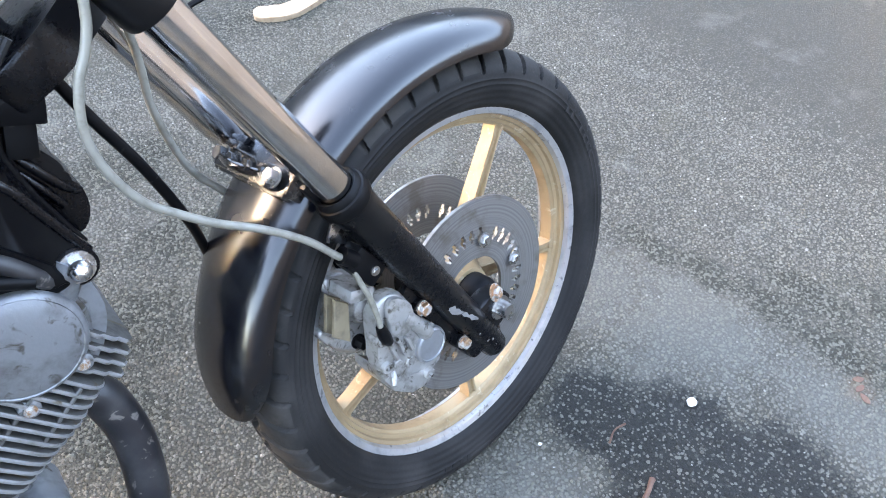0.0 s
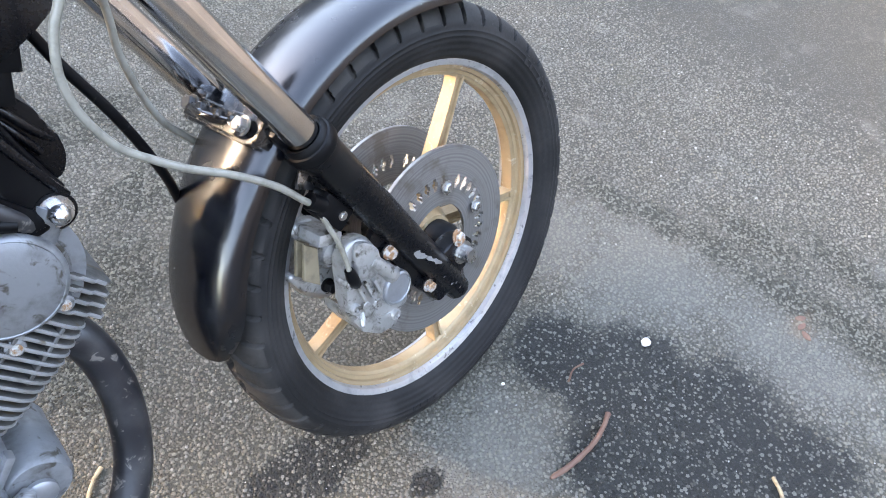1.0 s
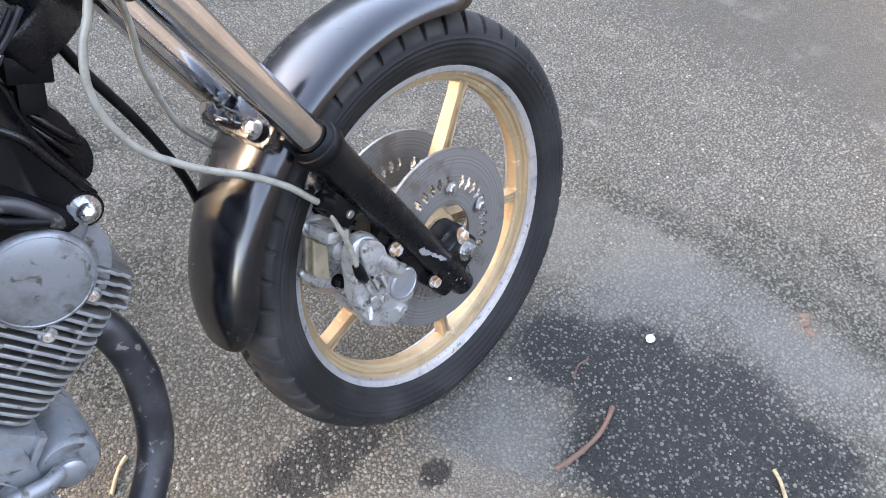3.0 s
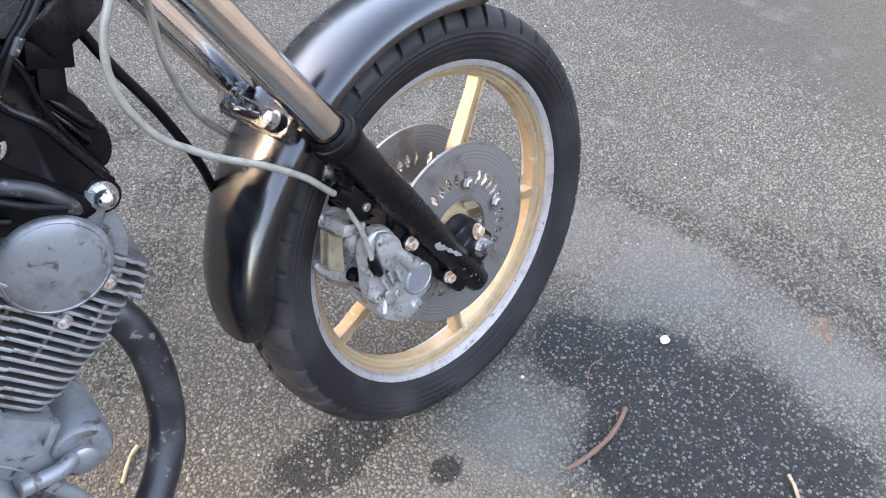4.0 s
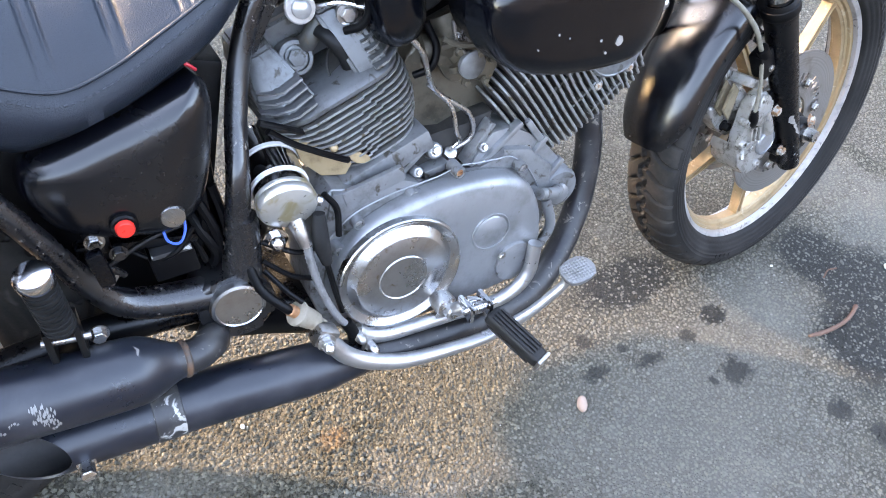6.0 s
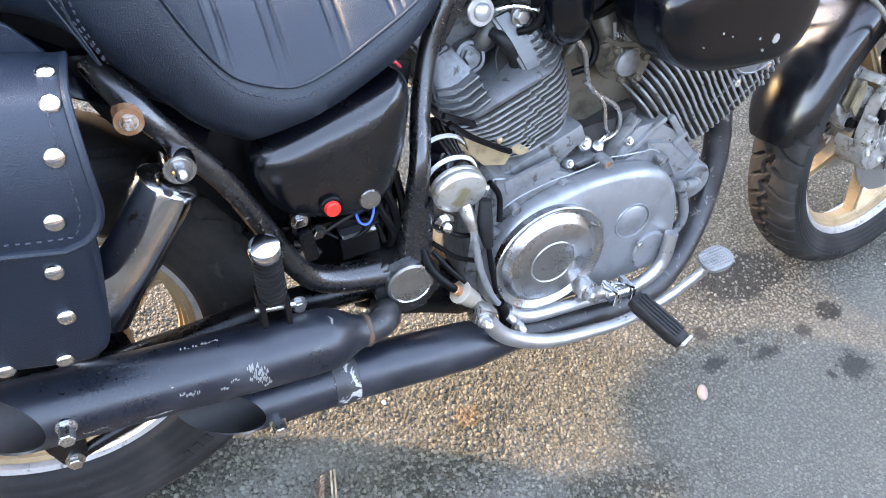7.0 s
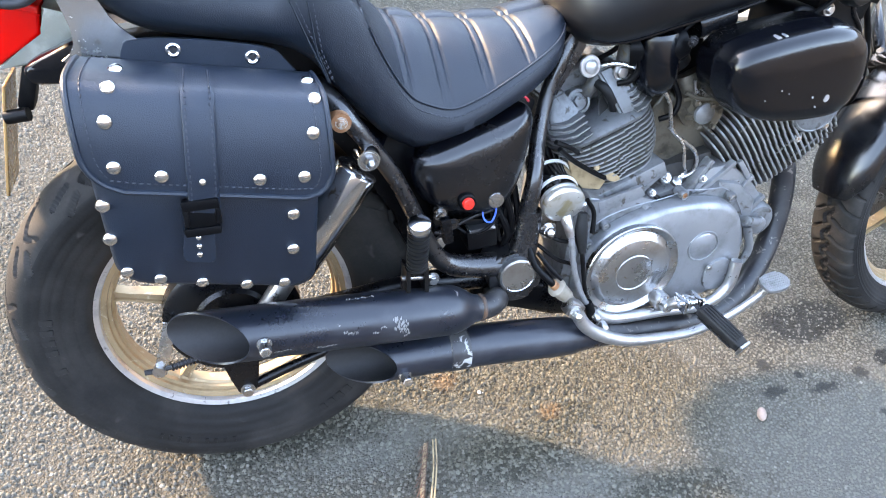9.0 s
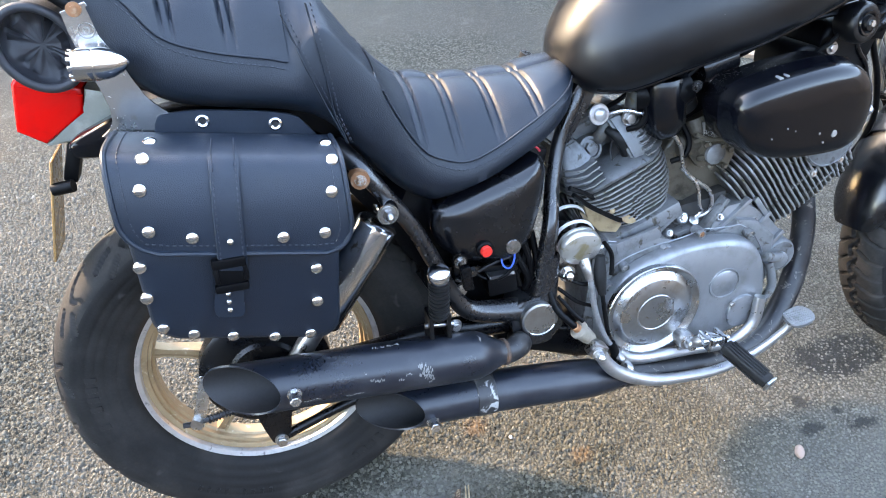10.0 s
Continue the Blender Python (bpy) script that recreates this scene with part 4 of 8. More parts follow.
def cables():
    f = lambda *p: FRONT @ Vector(p)
    part("hose_guide", box((0.030, 0.026, 0.050), FRONT @ Matrix.Translation((-0.186, -0.080, 0.172)) @ Matrix.Rotation(radians(-33), 4, "Y"), 0.005), M_PLASTIC, bike, "black hose guide clip")
    part("hose_clamp", tube([f(-0.212, -0.088, 0.202), f(-0.198, -0.088, 0.188)], 0.010, 14), M_PLASTIC, bike)
    part("hose_guide_plate", box((0.026, 0.004, 0.022), FRONT @ Matrix.Translation((-0.196, -0.066, 0.212)) @ Matrix.Rotation(radians(30), 4, "Y"), 0.001), M_ZINC, bike)
    part("guide_screw", bolt(f(-0.178, -0.093, 0.164), RIGHT, 0.004, 0.004), M_STEEL, bike)
    part("brake_hose", tube([(1.186, -0.095, 0.93), (1.170, -0.10, 0.83), (1.160, -0.10, 0.798), (1.1457, -0.10, 0.774), (1.1367, -0.10, 0.742), (1.1394, -0.10, 0.709), (1.1566, -0.10, 0.671), (1.1815, -0.10, 0.6465), (1.2105, -0.10, 0.6232), (1.251, -0.10, 0.597), f(-0.246, -0.09, 0.239), f(-0.218, -0.089, 0.205), f(-0.203, -0.088, 0.190)], 0.0040, 10, 8), M_HOSE, bike, "clear sleeved brake hose")
    part("brake_hose", tube([f(-0.203, -0.089, 0.180), f(-0.198, -0.091, 0.158), f(-0.192, -0.092, 0.137), f(-0.188, -0.093, 0.108), f(-0.186, -0.093, 0.082)], 0.0034, 10, 8), M_HOSE, bike, "short clear brake hose to the caliper")
    part("hose_end", tube([f(-0.187, -0.093, 0.090), f(-0.184, -0.093, 0.074), f(-0.178, -0.090, 0.060)], [0.0058, 0.0078, 0.006], 12), M_PLASTIC, bike)
    part("brake_hose", tube([(1.225, 0.05, 0.90), (1.231, 0.05, 0.739), (1.228, 0.05, 0.677), (1.244, 0.05, 0.605), (1.276, 0.05, 0.555), f(-0.25, 0.085, 0.20), f(-0.205, 0.095, 0.12)], 0.0043, 10, 8), M_HOSE, bike, "clear sleeved brake hose")
    part("speedometer_cable", tube([(1.09, 0.0, 0.87), (1.137, 0.0, 0.771), (1.160, 0.0, 0.712), (1.189, 0.0, 0.648), (1.216, 0.01, 0.569), (1.232, 0.04, 0.500), (1.250, 0.085, 0.43), (1.32, 0.125, 0.36), f(-0.03, 0.118, 0.01)], 0.0058, 10, 8), M_PLASTIC, bike, "black speedometer cable")
    part("thin_cable", tube([(1.14, -0.06, 0.87), (1.19, -0.065, 0.815), (1.235, -0.068, 0.795), (1.27, -0.07, 0.80)], 0.0025, 8), M_PLASTIC, bike)


forks()
fender()
caliper(-1)
caliper(1)
cables()

# ---- tank, seat, covers ----
def body_rings(rows, shape, n=6):
    """Rings across the bike from rows of (x, ...) smoothed along x; shape(row) gives (y, z) round the ring."""
    return [[Vector((r[0], y, z)) for y, z in shape(r)] for r in spline(rows, n)]


def tank():
    def shape(r):
        x, zb, zt, w = r
        out = []
        for i in range(28):
            a = 2 * math.pi * i / 28
            c, s = math.cos(a), math.sin(a)
            y = w * math.copysign(abs(c) ** 0.75, c)
            mid = zb + (zt - zb) * 0.36
            z = mid + (zt - mid) * s if s > 0 else mid + (mid - zb) * math.copysign(abs(s) ** 0.6, s)
            out.append((y * (1.0 if s < 0 else 1 - 0.12 * s * s), z))
        return out

    rows = [(0.528, 0.764, 0.780, 0.012), (0.533, 0.751, 0.796, 0.040), (0.546, 0.730, 0.822, 0.068), (0.570, 0.709, 0.858, 0.096), (0.615, 0.706, 0.905, 0.122), (0.70, 0.730, 0.948, 0.142), (0.80, 0.753, 0.974, 0.150), (0.90, 0.785, 0.982, 0.146), (1.0, 0.822, 0.972, 0.125), (1.07, 0.86, 0.95, 0.09), (1.09, 0.885, 0.93, 0.05)]
    t = part("fuel_tank", ring_skin(B(), body_rings(rows, shape, 5)), M_FUEL, bike, "scuffed satin black teardrop fuel tank", angle=60)
    seam = [(x, -0.86 * w, zb + 0.10 * (zt - zb)) for x, zb, zt, w in rows[3:-1]]
    part("tank_seam", tube(seam, 0.003, 6), M_GLOSS, t)
    part("tank_filler", lathe([(0.0005, 0.012), (0.034, 0.012), (0.037, 0.008), (0.037, 0.0)], 30, along((0.83, 0, 0.968), (0.1, 0, 1))), M_CHROME, t, "chromed fuel cap")


def under_tank():
    part("tank_tunnel", slab([(0.60, 0.725), (0.66, 0.700), (0.74, 0.700), (0.80, 0.735), (0.90, 0.765), (1.02, 0.800), (1.04, 0.860), (0.9, 0.84), (0.7, 0.79)], -0.062, 0.062, 0.008), M_PLASTIC, bike, "black cover under the fuel tank")
    part("coil", lathe([(0.0005, 0), (0.022, 0.0), (0.024, 0.004), (0.024, 0.060), (0.0005, 0.060)], 24, along((0.745, -0.078, 0.735), (1, 0, 0.3))), M_GLOSS, bike, "black ignition coil")
    for pts, r in (([(0.70, -0.085, 0.745), (0.78, -0.095, 0.772), (0.88, -0.085, 0.80), (0.98, -0.08, 0.815), (1.05, -0.07, 0.82)], 0.006), ([(0.72, -0.075, 0.72), (0.80, -0.085, 0.775), (0.92, -0.075, 0.79), (1.03, -0.078, 0.80)], 0.0045), ([(0.96, -0.08, 0.735), (0.99, -0.09, 0.765), (1.03, -0.085, 0.82)], 0.004)):
        part("wiring_loom", tube(pts, r, 8), M_PLASTIC, bike)
    part("tank_bolt", bolt((0.70, -0.066, 0.712), RIGHT, 0.008, 0.008, 1.5), M_STEEL, bike)


def inlet():
    """Dark inlet parts between the cylinders, under the tank."""
    part("inlet_box", box((0.105, 0.090, 0.085), Matrix.Translation((0.762, 0.012, 0.662)) @ Matrix.Rotation(radians(-16), 4, "Y"), 0.010, 3), M_PLASTIC, bike, "black inlet box under the fuel tank")
    part("inlet_rubber", lathe([(0.0005, 0.0), (0.026, 0.0), (0.029, 0.004), (0.029, 0.014), (0.026, 0.018), (0.026, 0.040), (0.030, 0.044), (0.030, 0.056), (0.026, 0.060), (0.0005, 0.060)], 28, along((0.722, -0.038, 0.712), (0.42, -0.06, -0.90))), M_GRIP, bike, "ribbed black inlet rubber")
    part("inlet_bolt", dome_nut((0.752, -0.052, 0.696), (0, -1, 0.15), 0.0085), M_STEEL, bike)


SEAT = [  # x, underside, welt, crown, half width
    (-0.185, 0.985, 1.000, 1.010, 0.070), (-0.165, 0.950, 0.990, 1.020, 0.098), (-0.120, 0.880, 0.962, 1.000, 0.118), (-0.085, 0.822, 0.935, 0.975, 0.126), (-0.060, 0.795, 0.908, 0.960, 0.129),
    (-0.030, 0.778, 0.868, 0.945, 0.131), (0.020, 0.766, 0.846, 0.936, 0.132), (0.090, 0.754, 0.829, 0.928, 0.132), (0.118, 0.747, 0.823, 0.922, 0.132), (0.140, 0.738, 0.845, 0.912, 0.132), (0.165, 0.718, 0.856, 0.888, 0.132),
    (0.195, 0.675, 0.822, 0.846, 0.132), (0.225, 0.640, 0.785, 0.803, 0.133), (0.240, 0.622, 0.752, 0.783, 0.134), (0.260, 0.605, 0.712, 0.765, 0.136), (0.280, 0.594, 0.682, 0.754, 0.138), (0.300, 0.587, 0.666, 0.750, 0.139),
    (0.345, 0.594, 0.652, 0.743, 0.138), (0.390, 0.608, 0.664, 0.741, 0.132), (0.435, 0.630, 0.688, 0.741, 0.127), (0.470, 0.648, 0.706, 0.745, 0.119), (0.500, 0.668, 0.720, 0.750, 0.105), (0.524, 0.690, 0.732, 0.755, 0.085), (0.540, 0.712, 0.741, 0.757, 0.058), (0.549, 0.732, 0.747, 0.754, 0.030)]
PLEATS = (0.279, 0.334, 0.398, 0.463, -0.098, -0.026, 0.044)


def seat():
    def relief(x, y):
        """Height of the padded panels over the double seams that cross them and the seam along the middle."""
        if not (x > 0.225 or x < 0.116):
            return 0.0
        z, near, deep = 0.0, 9.0, 1.0 if x > 0.2 else 1.8
        for p in PLEATS:
            q = p + 0.35 * y * y
            near = min(near, abs(x - q))
            for o in (-0.0058, 0.0058):
                z -= 0.0042 * deep * math.exp(-(((x - q - o) / 0.0021) ** 2))
        mid = abs(y)
        z -= 0.0050 * math.exp(-((mid / 0.0050) ** 2))
        return z + 0.0050 * deep * (1 - math.exp(-((near / 0.015) ** 2))) * (1 - math.exp(-((mid / 0.018) ** 2)))

    def shape(r):
        x, zb, zw, zc, w = r
        half = [(0.0, zb), (0.45 * w, zb), (0.80 * w, zb + 0.004), (0.95 * w, zb + 0.018), (1.0 * w, zb + 0.35 * (zw - zb)), (1.01 * w, zb + 0.6 * (zw - zb)), (0.985 * w, zb + 0.85 * (zw - zb)), (0.955 * w, zw - 0.004), (0.945 * w, zw)]
        top = []
        for k in range(1, 29):
            u = 1 - k / 28
            z = zw + (zc - zw) * (1 - u**2.3)
            top.append((0.93 * w * u, z + relief(x, 0.93 * w * u) * min(1.0, 5 * (1 - u) + 0.1)))
        h = half + top
        return [(-y, z) for y, z in h] + [(y, z) for y, z in h[-2:0:-1]]

    xs = np.linspace(SEAT[0][0], SEAT[-1][0], 560)
    tab = np.array(spline(SEAT, 12))
    rows = [(x, *[float(np.interp(x, tab[:, 0], tab[:, c])) for c in range(1, 5)]) for x in xs]
    s = part("seat", ring_skin(B(), [[Vector((r[0], y, z)) for y, z in shape(r)] for r in rows]), M_LEATHER, bike, "stepped black vinyl seat with pleated pads", angle=70)
    for sgn in (-1, 1):
        for lo, hi in ((-0.16, 0.122), (0.232, 0.541)):
            part("seat_piping", tube([(r[0], sgn * 0.957 * r[4], r[2] + 0.0002) for r in rows[::6] if lo < r[0] < hi], 0.0017, 8, 1, smooth=False), M_LEATHER, s, "black welt cord along the seam")
            part("seat_stitching", stitches([(r[0], sgn * 0.995 * r[4], r[2] - 0.0085 - 0.002 * (hi > 0.4)) for r in rows[::6] if lo < r[0] < hi]), M_STITCH, s)
    # sewn joint between the two pads
    for zs, way in (((0.706, 0.759, 0.819, 0.880), (0.176, 0.155, 0.133, 0.114)), ((0.706, 0.746, 0.800, 0.890), (0.177, 0.164, 0.158, 0.146))):
        pts = []
        for k in range(24):
            z = zs[-1] + (zs[0] - zs[-1]) * k / 23
            x = float(np.interp(z, zs, way))
            r = [float(np.interp(x, tab[:, 0], tab[:, c])) for c in range(1, 5)]
            t = (z - r[0]) / max(1e-3, r[1] - r[0])
            pts.append((x, -r[3] * (1.008 if t < 0.75 else 1.008 - 0.09 * min(1.0, (t - 0.75) / 0.4) ** 2), z))
        part("seam_welt", tube(pts, 0.0013, 6, 2), M_LEATHER, s)
        part("seat_stitching", stitches([(x + 0.006, y, z) for x, y, z in pts]), M_STITCH, s)


def side_cover():
    o = smooth_loop([(0.284, 0.566), (0.296, 0.584), (0.341, 0.600), (0.398, 0.618), (0.448, 0.638), (0.464, 0.641), (0.473, 0.624), (0.470, 0.582), (0.457, 0.525), (0.441, 0.492), (0.408, 0.472), (0.376, 0.474), (0.342, 0.482), (0.306, 0.502), (0.287, 0.536)], 5)
    c = part("side_cover", domed(o, [(-0.085, 0.97), (-0.108, 1.0), (-0.114, 0.992), (-0.122, 0.960), (-0.1295, 0.905), (-0.1355, 0.83), (-0.1400, 0.73), (-0.1430, 0.60), (-0.1448, 0.42), (-0.1455, 0.2)]), M_TANK, bike, "gloss black side cover panel with scratches", angle=50)
    b = lathe([(0.0005, 0), (0.0135, 0), (0.0135, 0.006), (0.0115, 0.008), (0.0085, 0.008), (0.0005, 0.008)], 24, along((0.364, -0.1425, 0.510), RIGHT))
    part("button_bezel", b, M_PLASTIC, c)
    part("red_button", lathe([(0.0005, 0.0), (0.0095, 0.0), (0.0095, 0.010), (0.0080, 0.0125), (0.0005, 0.013)], 24, along((0.364, -0.144, 0.510), RIGHT)), M_RED, c, "red push button switch")
    # backing box added only to darken the gap beside the frame tube
    part("inner_black_box", box((0.075, 0.110, 0.150), Matrix.Translation((0.452, 0.0, 0.560)) @ Matrix.Rotation(radians(12), 4, "Y"), 0.006), M_PLASTIC, bike, "black backing box added to darken the gap behind the side cover")
    part("cover_knob", lathe([(0.0005, 0.0), (0.0135, 0.0), (0.0135, 0.004), (0.012, 0.007), (0.0005, 0.0085)], 24, along((0.411, -0.1385, 0.506), RIGHT)), M_POLISH, c, "round silver fastening knob")


def airbox():
    o = smooth_loop([(0.739, 0.690), (0.742, 0.712), (0.758, 0.730), (0.795, 0.741), (0.850, 0.750), (0.910, 0.755), (0.955, 0.748), (0.985, 0.722), (0.996, 0.680), (0.990, 0.640), (0.975, 0.618), (0.950, 0.606), (0.900, 0.603), (0.845, 0.606), (0.795, 0.616), (0.763, 0.635), (0.744, 0.665)], 5)
    a = part("air_cleaner_cover", domed(o, [(-0.10, 0.94), (-0.140, 0.955), (-0.143, 0.982), (-0.149, 0.982), (-0.152, 0.968), (-0.170, 0.960), (-0.184, 0.936), (-0.193, 0.898), (-0.199, 0.835), (-0.203, 0.73), (-0.2048, 0.54), (-0.2056, 0.25), (-0.2058, 0.05)]), M_GLOSS, bike, "glossy black rounded air cleaner cover, paint chipped", angle=40)
    for u, w, k in ((0.912, 0.648, 0.0065), (0.815, 0.738, 0.005), (0.826, 0.741, 0.003), (0.86, 0.608, 0.004), (0.885, 0.652, 0.0018), (0.895, 0.636, 0.0016), (0.87, 0.744, 0.002), (0.775, 0.700, 0.0012), (0.84, 0.662, 0.0012), (0.93, 0.745, 0.002), (0.80, 0.655, 0.001), (0.825, 0.668, 0.0014)):
        b = B()
        y = -0.2064 if 0.63 < w < 0.70 else (-0.186 if w > 0.7 else -0.172)
        random.seed(int(u * 1000))
        vs = [b.verts.new((u + k * (0.7 + 0.5 * random.random()) * math.cos(t) * 0.8, y, w + k * (0.7 + 0.5 * random.random()) * math.sin(t))) for t in np.linspace(0, 2 * math.pi, 8)[:-1]]
        ring = [b.verts.new(v.co + Vector((0, 0.012, 0))) for v in vs]
        b.faces.new(vs)
        for i in range(len(vs)):
            b.faces.new((vs[i], vs[i - 1], ring[i - 1], ring[i]))
        part("paint_chip", b, M_LIP, a)
    part("intake_duct", tube([(0.725, -0.075, 0.715), (0.70, -0.075, 0.705), (0.66, -0.05, 0.70)], [0.030, 0.030, 0.032], 20), M_PLASTIC, bike, "black intake duct")
    part("intake_dome", lathe([(0.0005, -0.058), (0.014, -0.056), (0.027, -0.046), (0.034, -0.028), (0.036, 0.0), (0.036, 0.035), (0.033, 0.044), (0.02, 0.048), (0.0005, 0.048)], 32, along((0.694, -0.072, 0.684), (-0.1, 0.05, 1))), M_GLOSS, bike, "gloss black intake housing")
    part("dome_bolt", bolt((0.722, -0.115, 0.722), RIGHT, 0.0055, 0.006, 1.6), M_FRAME, bike)


def saddlebag():
    bag = empty("saddlebag", BIKE, "black leather saddlebag with chrome studs hung beside the seat", "saddlebag")
    x0, x1, zb = -0.098, 0.146, 0.507

    def skew(x, z):
        """The bag hangs nose down, more so at its foot."""
        return z - (0.16 + 0.28 * min(0.25, max(0.0, 0.75 - z))) * (x - 0.02)


    def ring(y, inset, zlow, ztop):
        pts = []
        w0, w1 = x0 - 0.010 + inset, x1 - inset
        c = 0.030
        for cx, cz, a0 in ((w1 - c, zlow + c, -90), (w1 - c, ztop - c, 0), (w0 + c, ztop - c, 90), (w0 + c, zlow + c, 180)):
            for k in range(6):
                a = radians(a0 + 18 * k)
                x, z = cx + c * math.cos(a), cz + c * math.sin(a)
                t = (z - zlow) / (ztop - zlow)
                x += -0.020 * (1 - t) if x > 0.02 else 0.0
                pts.append(Vector((x, y, skew(x, z))))
        return pts

    rows = [(-0.128, 0.006, zb + 0.004, 0.730), (-0.140, 0.004, zb, 0.736), (-0.200, 0.004, zb, 0.738), (-0.245, 0.004, zb, 0.725), (-0.262, 0.006, zb + 0.003, 0.690), (-0.268, 0.012, zb + 0.010, 0.665)]
    part("bag_body", ring_skin(B(), [ring(*r) for r in rows]), M_BAG, bag, "black leather bag pouch", angle=50)
    # lid: over the top and down the front, with rounded lower corners
    prof = [(-0.128, 0.742), (-0.160, 0.750), (-0.200, 0.755), (-0.230, 0.757), (-0.250, 0.755), (-0.263, 0.744), (-0.271, 0.728), (-0.277, 0.708), (-0.280, 0.686), (-0.281, 0.665), (-0.281, 0.645)]
    path = spline(prof, 3)
    b = B()
    outer, inner = [], []
    nx = 24
    for i, (y, z) in enumerate(path):
        t = i / (len(path) - 1)
        cut = 0.0
        if z < 0.687 and y < -0.26:
            q = (0.687 - z) / 0.0425
            cut = 0.040 * (1 - math.sqrt(max(0.0, 1 - q * q)))
        lo, hi = x0 - 0.006 + cut, x1 + 0.006 - cut
        rows_o, rows_i = [], []
        for k in range(nx + 1):
            x = lo + (hi - lo) * k / nx
            zz = skew(x, z)
            rows_o.append(Vector((x, y, zz)))
            nrm = Vector((0, 1, 0)) if y < -0.26 else Vector((0, 0.4, -1)).normalized()
            rows_i.append(Vector((x, y, zz)) + nrm * 0.005)
        outer.append(rows_o)
        inner.append(rows_i)
    rings = [o + i[::-1] for o, i in zip(outer, inner)]
    lid = part("bag_lid", ring_skin(b, rings), M_BAG, bag, "black leather lid with piped edge", angle=50)
    edge = [r[0] for r in outer[2:]] + outer[-1][1:-1] + [r[-1] for r in outer[2:][::-1]]
    part("lid_piping", tube(edge, 0.0034, 8, 1, smooth=False), M_BAG, lid, "black piping")
    stitch = [r[1] + Vector((0.003, -0.0008, 0)) for r in outer[2:-2]] + [p + Vector((0, -0.0008, 0.011)) for p in outer[-1][2:-2]] + [r[-2] + Vector((-0.003, -0.0008, 0)) for r in outer[2:-2][::-1]]
    part("lid_stitching", stitches(stitch, 0.0009), M_STITCH, lid)

    # strap, buckle, tab
    b = B()
    sp = [(y - 0.003, z + 0.002) for y, z in path[4:]]
    sp += [(-0.285, 0.636), (-0.284, 0.624)]
    rr = []
    for y, z in sp:
        xc = 0.008 + 0.10 * (z - 0.64)
        rr.append([Vector((xc + dx, y + dy, skew(xc + dx, z))) for dx, dy in ((-0.0165, 0), (-0.015, -0.0015), (0.015, -0.0015), (0.0165, 0), (0.0165, 0.003), (-0.0165, 0.003))])
    strap = part("strap", ring_skin(b, rr), M_BAG, bag, "stitched leather closing strap")
    for dx in (-0.0125, 0.0125):
        part("strap_stitching", stitches([(0.008 + 0.10 * (z - 0.64) + dx, y - 0.0016, skew(0.010 + dx, z)) for y, z in sp[1:]], 0.0009), M_STITCH, strap)
    zc = 0.617
    b = box((0.040, 0.010, 0.013), Matrix.Translation((0.003, -0.284, skew(0.003, zc + 0.018))), 0.003)
    box((0.034, 0.009, 0.026), Matrix.Translation((0.003, -0.281, skew(0.003, zc))), 0.004, 2, b)
    box((0.040, 0.010, 0.011), Matrix.Translation((0.001, -0.282, skew(0.001, zc - 0.017))), 0.003, 2, b)
    for dx in (-0.017, 0.017):
        box((0.006, 0.010, 0.022), Matrix.Translation((0.003 + dx, -0.282, skew(0.003, zc + 0.002))), 0.002, 2, b)
    part("buckle", b, M_PLASTIC, bag, "black plastic side release buckle")
    part("strap_tab", slab(smooth_loop([(-0.026, 0.562), (-0.009, 0.556), (0.007, 0.555), (0.010, 0.575), (0.011, 0.598), (-0.004, 0.602), (-0.018, 0.604), (-0.023, 0.585)], 4), -0.2735, -0.266, 0.001, 1), M_BAG, bag, "leather tab with three rivets")
    for x, z in ((-0.006, 0.590), (-0.007, 0.5785), (-0.008, 0.567)):
        part("rivet", lathe([(0.0038, 0.0), (0.0034, 0.0018), (0.002, 0.003), (0.0005, 0.0034)], 12, along((x, -0.2735, z), RIGHT)), M_CHROME, bag)
    part("rivet", lathe([(0.0046, 0.0), (0.004, 0.002), (0.002, 0.0036), (0.0005, 0.004)], 12, along((0.010, -0.286, 0.665), RIGHT)), M_CHROME, bag)
    # studs on the lid and the pouch
    first = None
    lid_studs = [(-0.065, -0.2530, 0.766, 40), (0.141, -0.2530, 0.733, 40), (-0.073, -0.2725, 0.738, 14), (0.134, -0.2735, 0.702, 14), (-0.074, -0.281, 0.691, 3), (0.119, -0.2815, 0.654, 3), (-0.030, -0.2815, 0.675, 0), (0.070, -0.2815, 0.657, 0), (-0.060, -0.205, 0.769, 75), (0.140, -0.205, 0.737, 75)]
    body_studs = [(-0.096, -0.268, 0.642, 0), (0.103, -0.268, 0.600, 0), (-0.098, -0.268, 0.600, 0), (0.098, -0.268, 0.552, 0), (-0.090, -0.266, 0.553, -15), (-0.057, -0.266, 0.537, -15), (-0.012, -0.266, 0.523, -15), (0.038, -0.266, 0.510, -15), (0.083, -0.266, 0.504, -15)]
    for x, y, z, tilt in lid_studs + body_studs:
        d = Vector((0, -math.cos(radians(tilt)), math.sin(radians(tilt))))
        if first is None:
            RIGID.add("stud")
            first = part("stud", lathe([(0.0080, 0.0), (0.0080, 0.0008), (0.0068, 0.0026), (0.0040, 0.0040), (0.0005, 0.0046)], 18), M_CHROME, bag, "domed chrome stud")
            first.matrix_basis = along(settle(Vector((x, y, z))), d)
        else:
            s = first.copy()
            scene.collection.objects.link(s)
            s.matrix_basis = along(settle(Vector((x, y, z))), d)
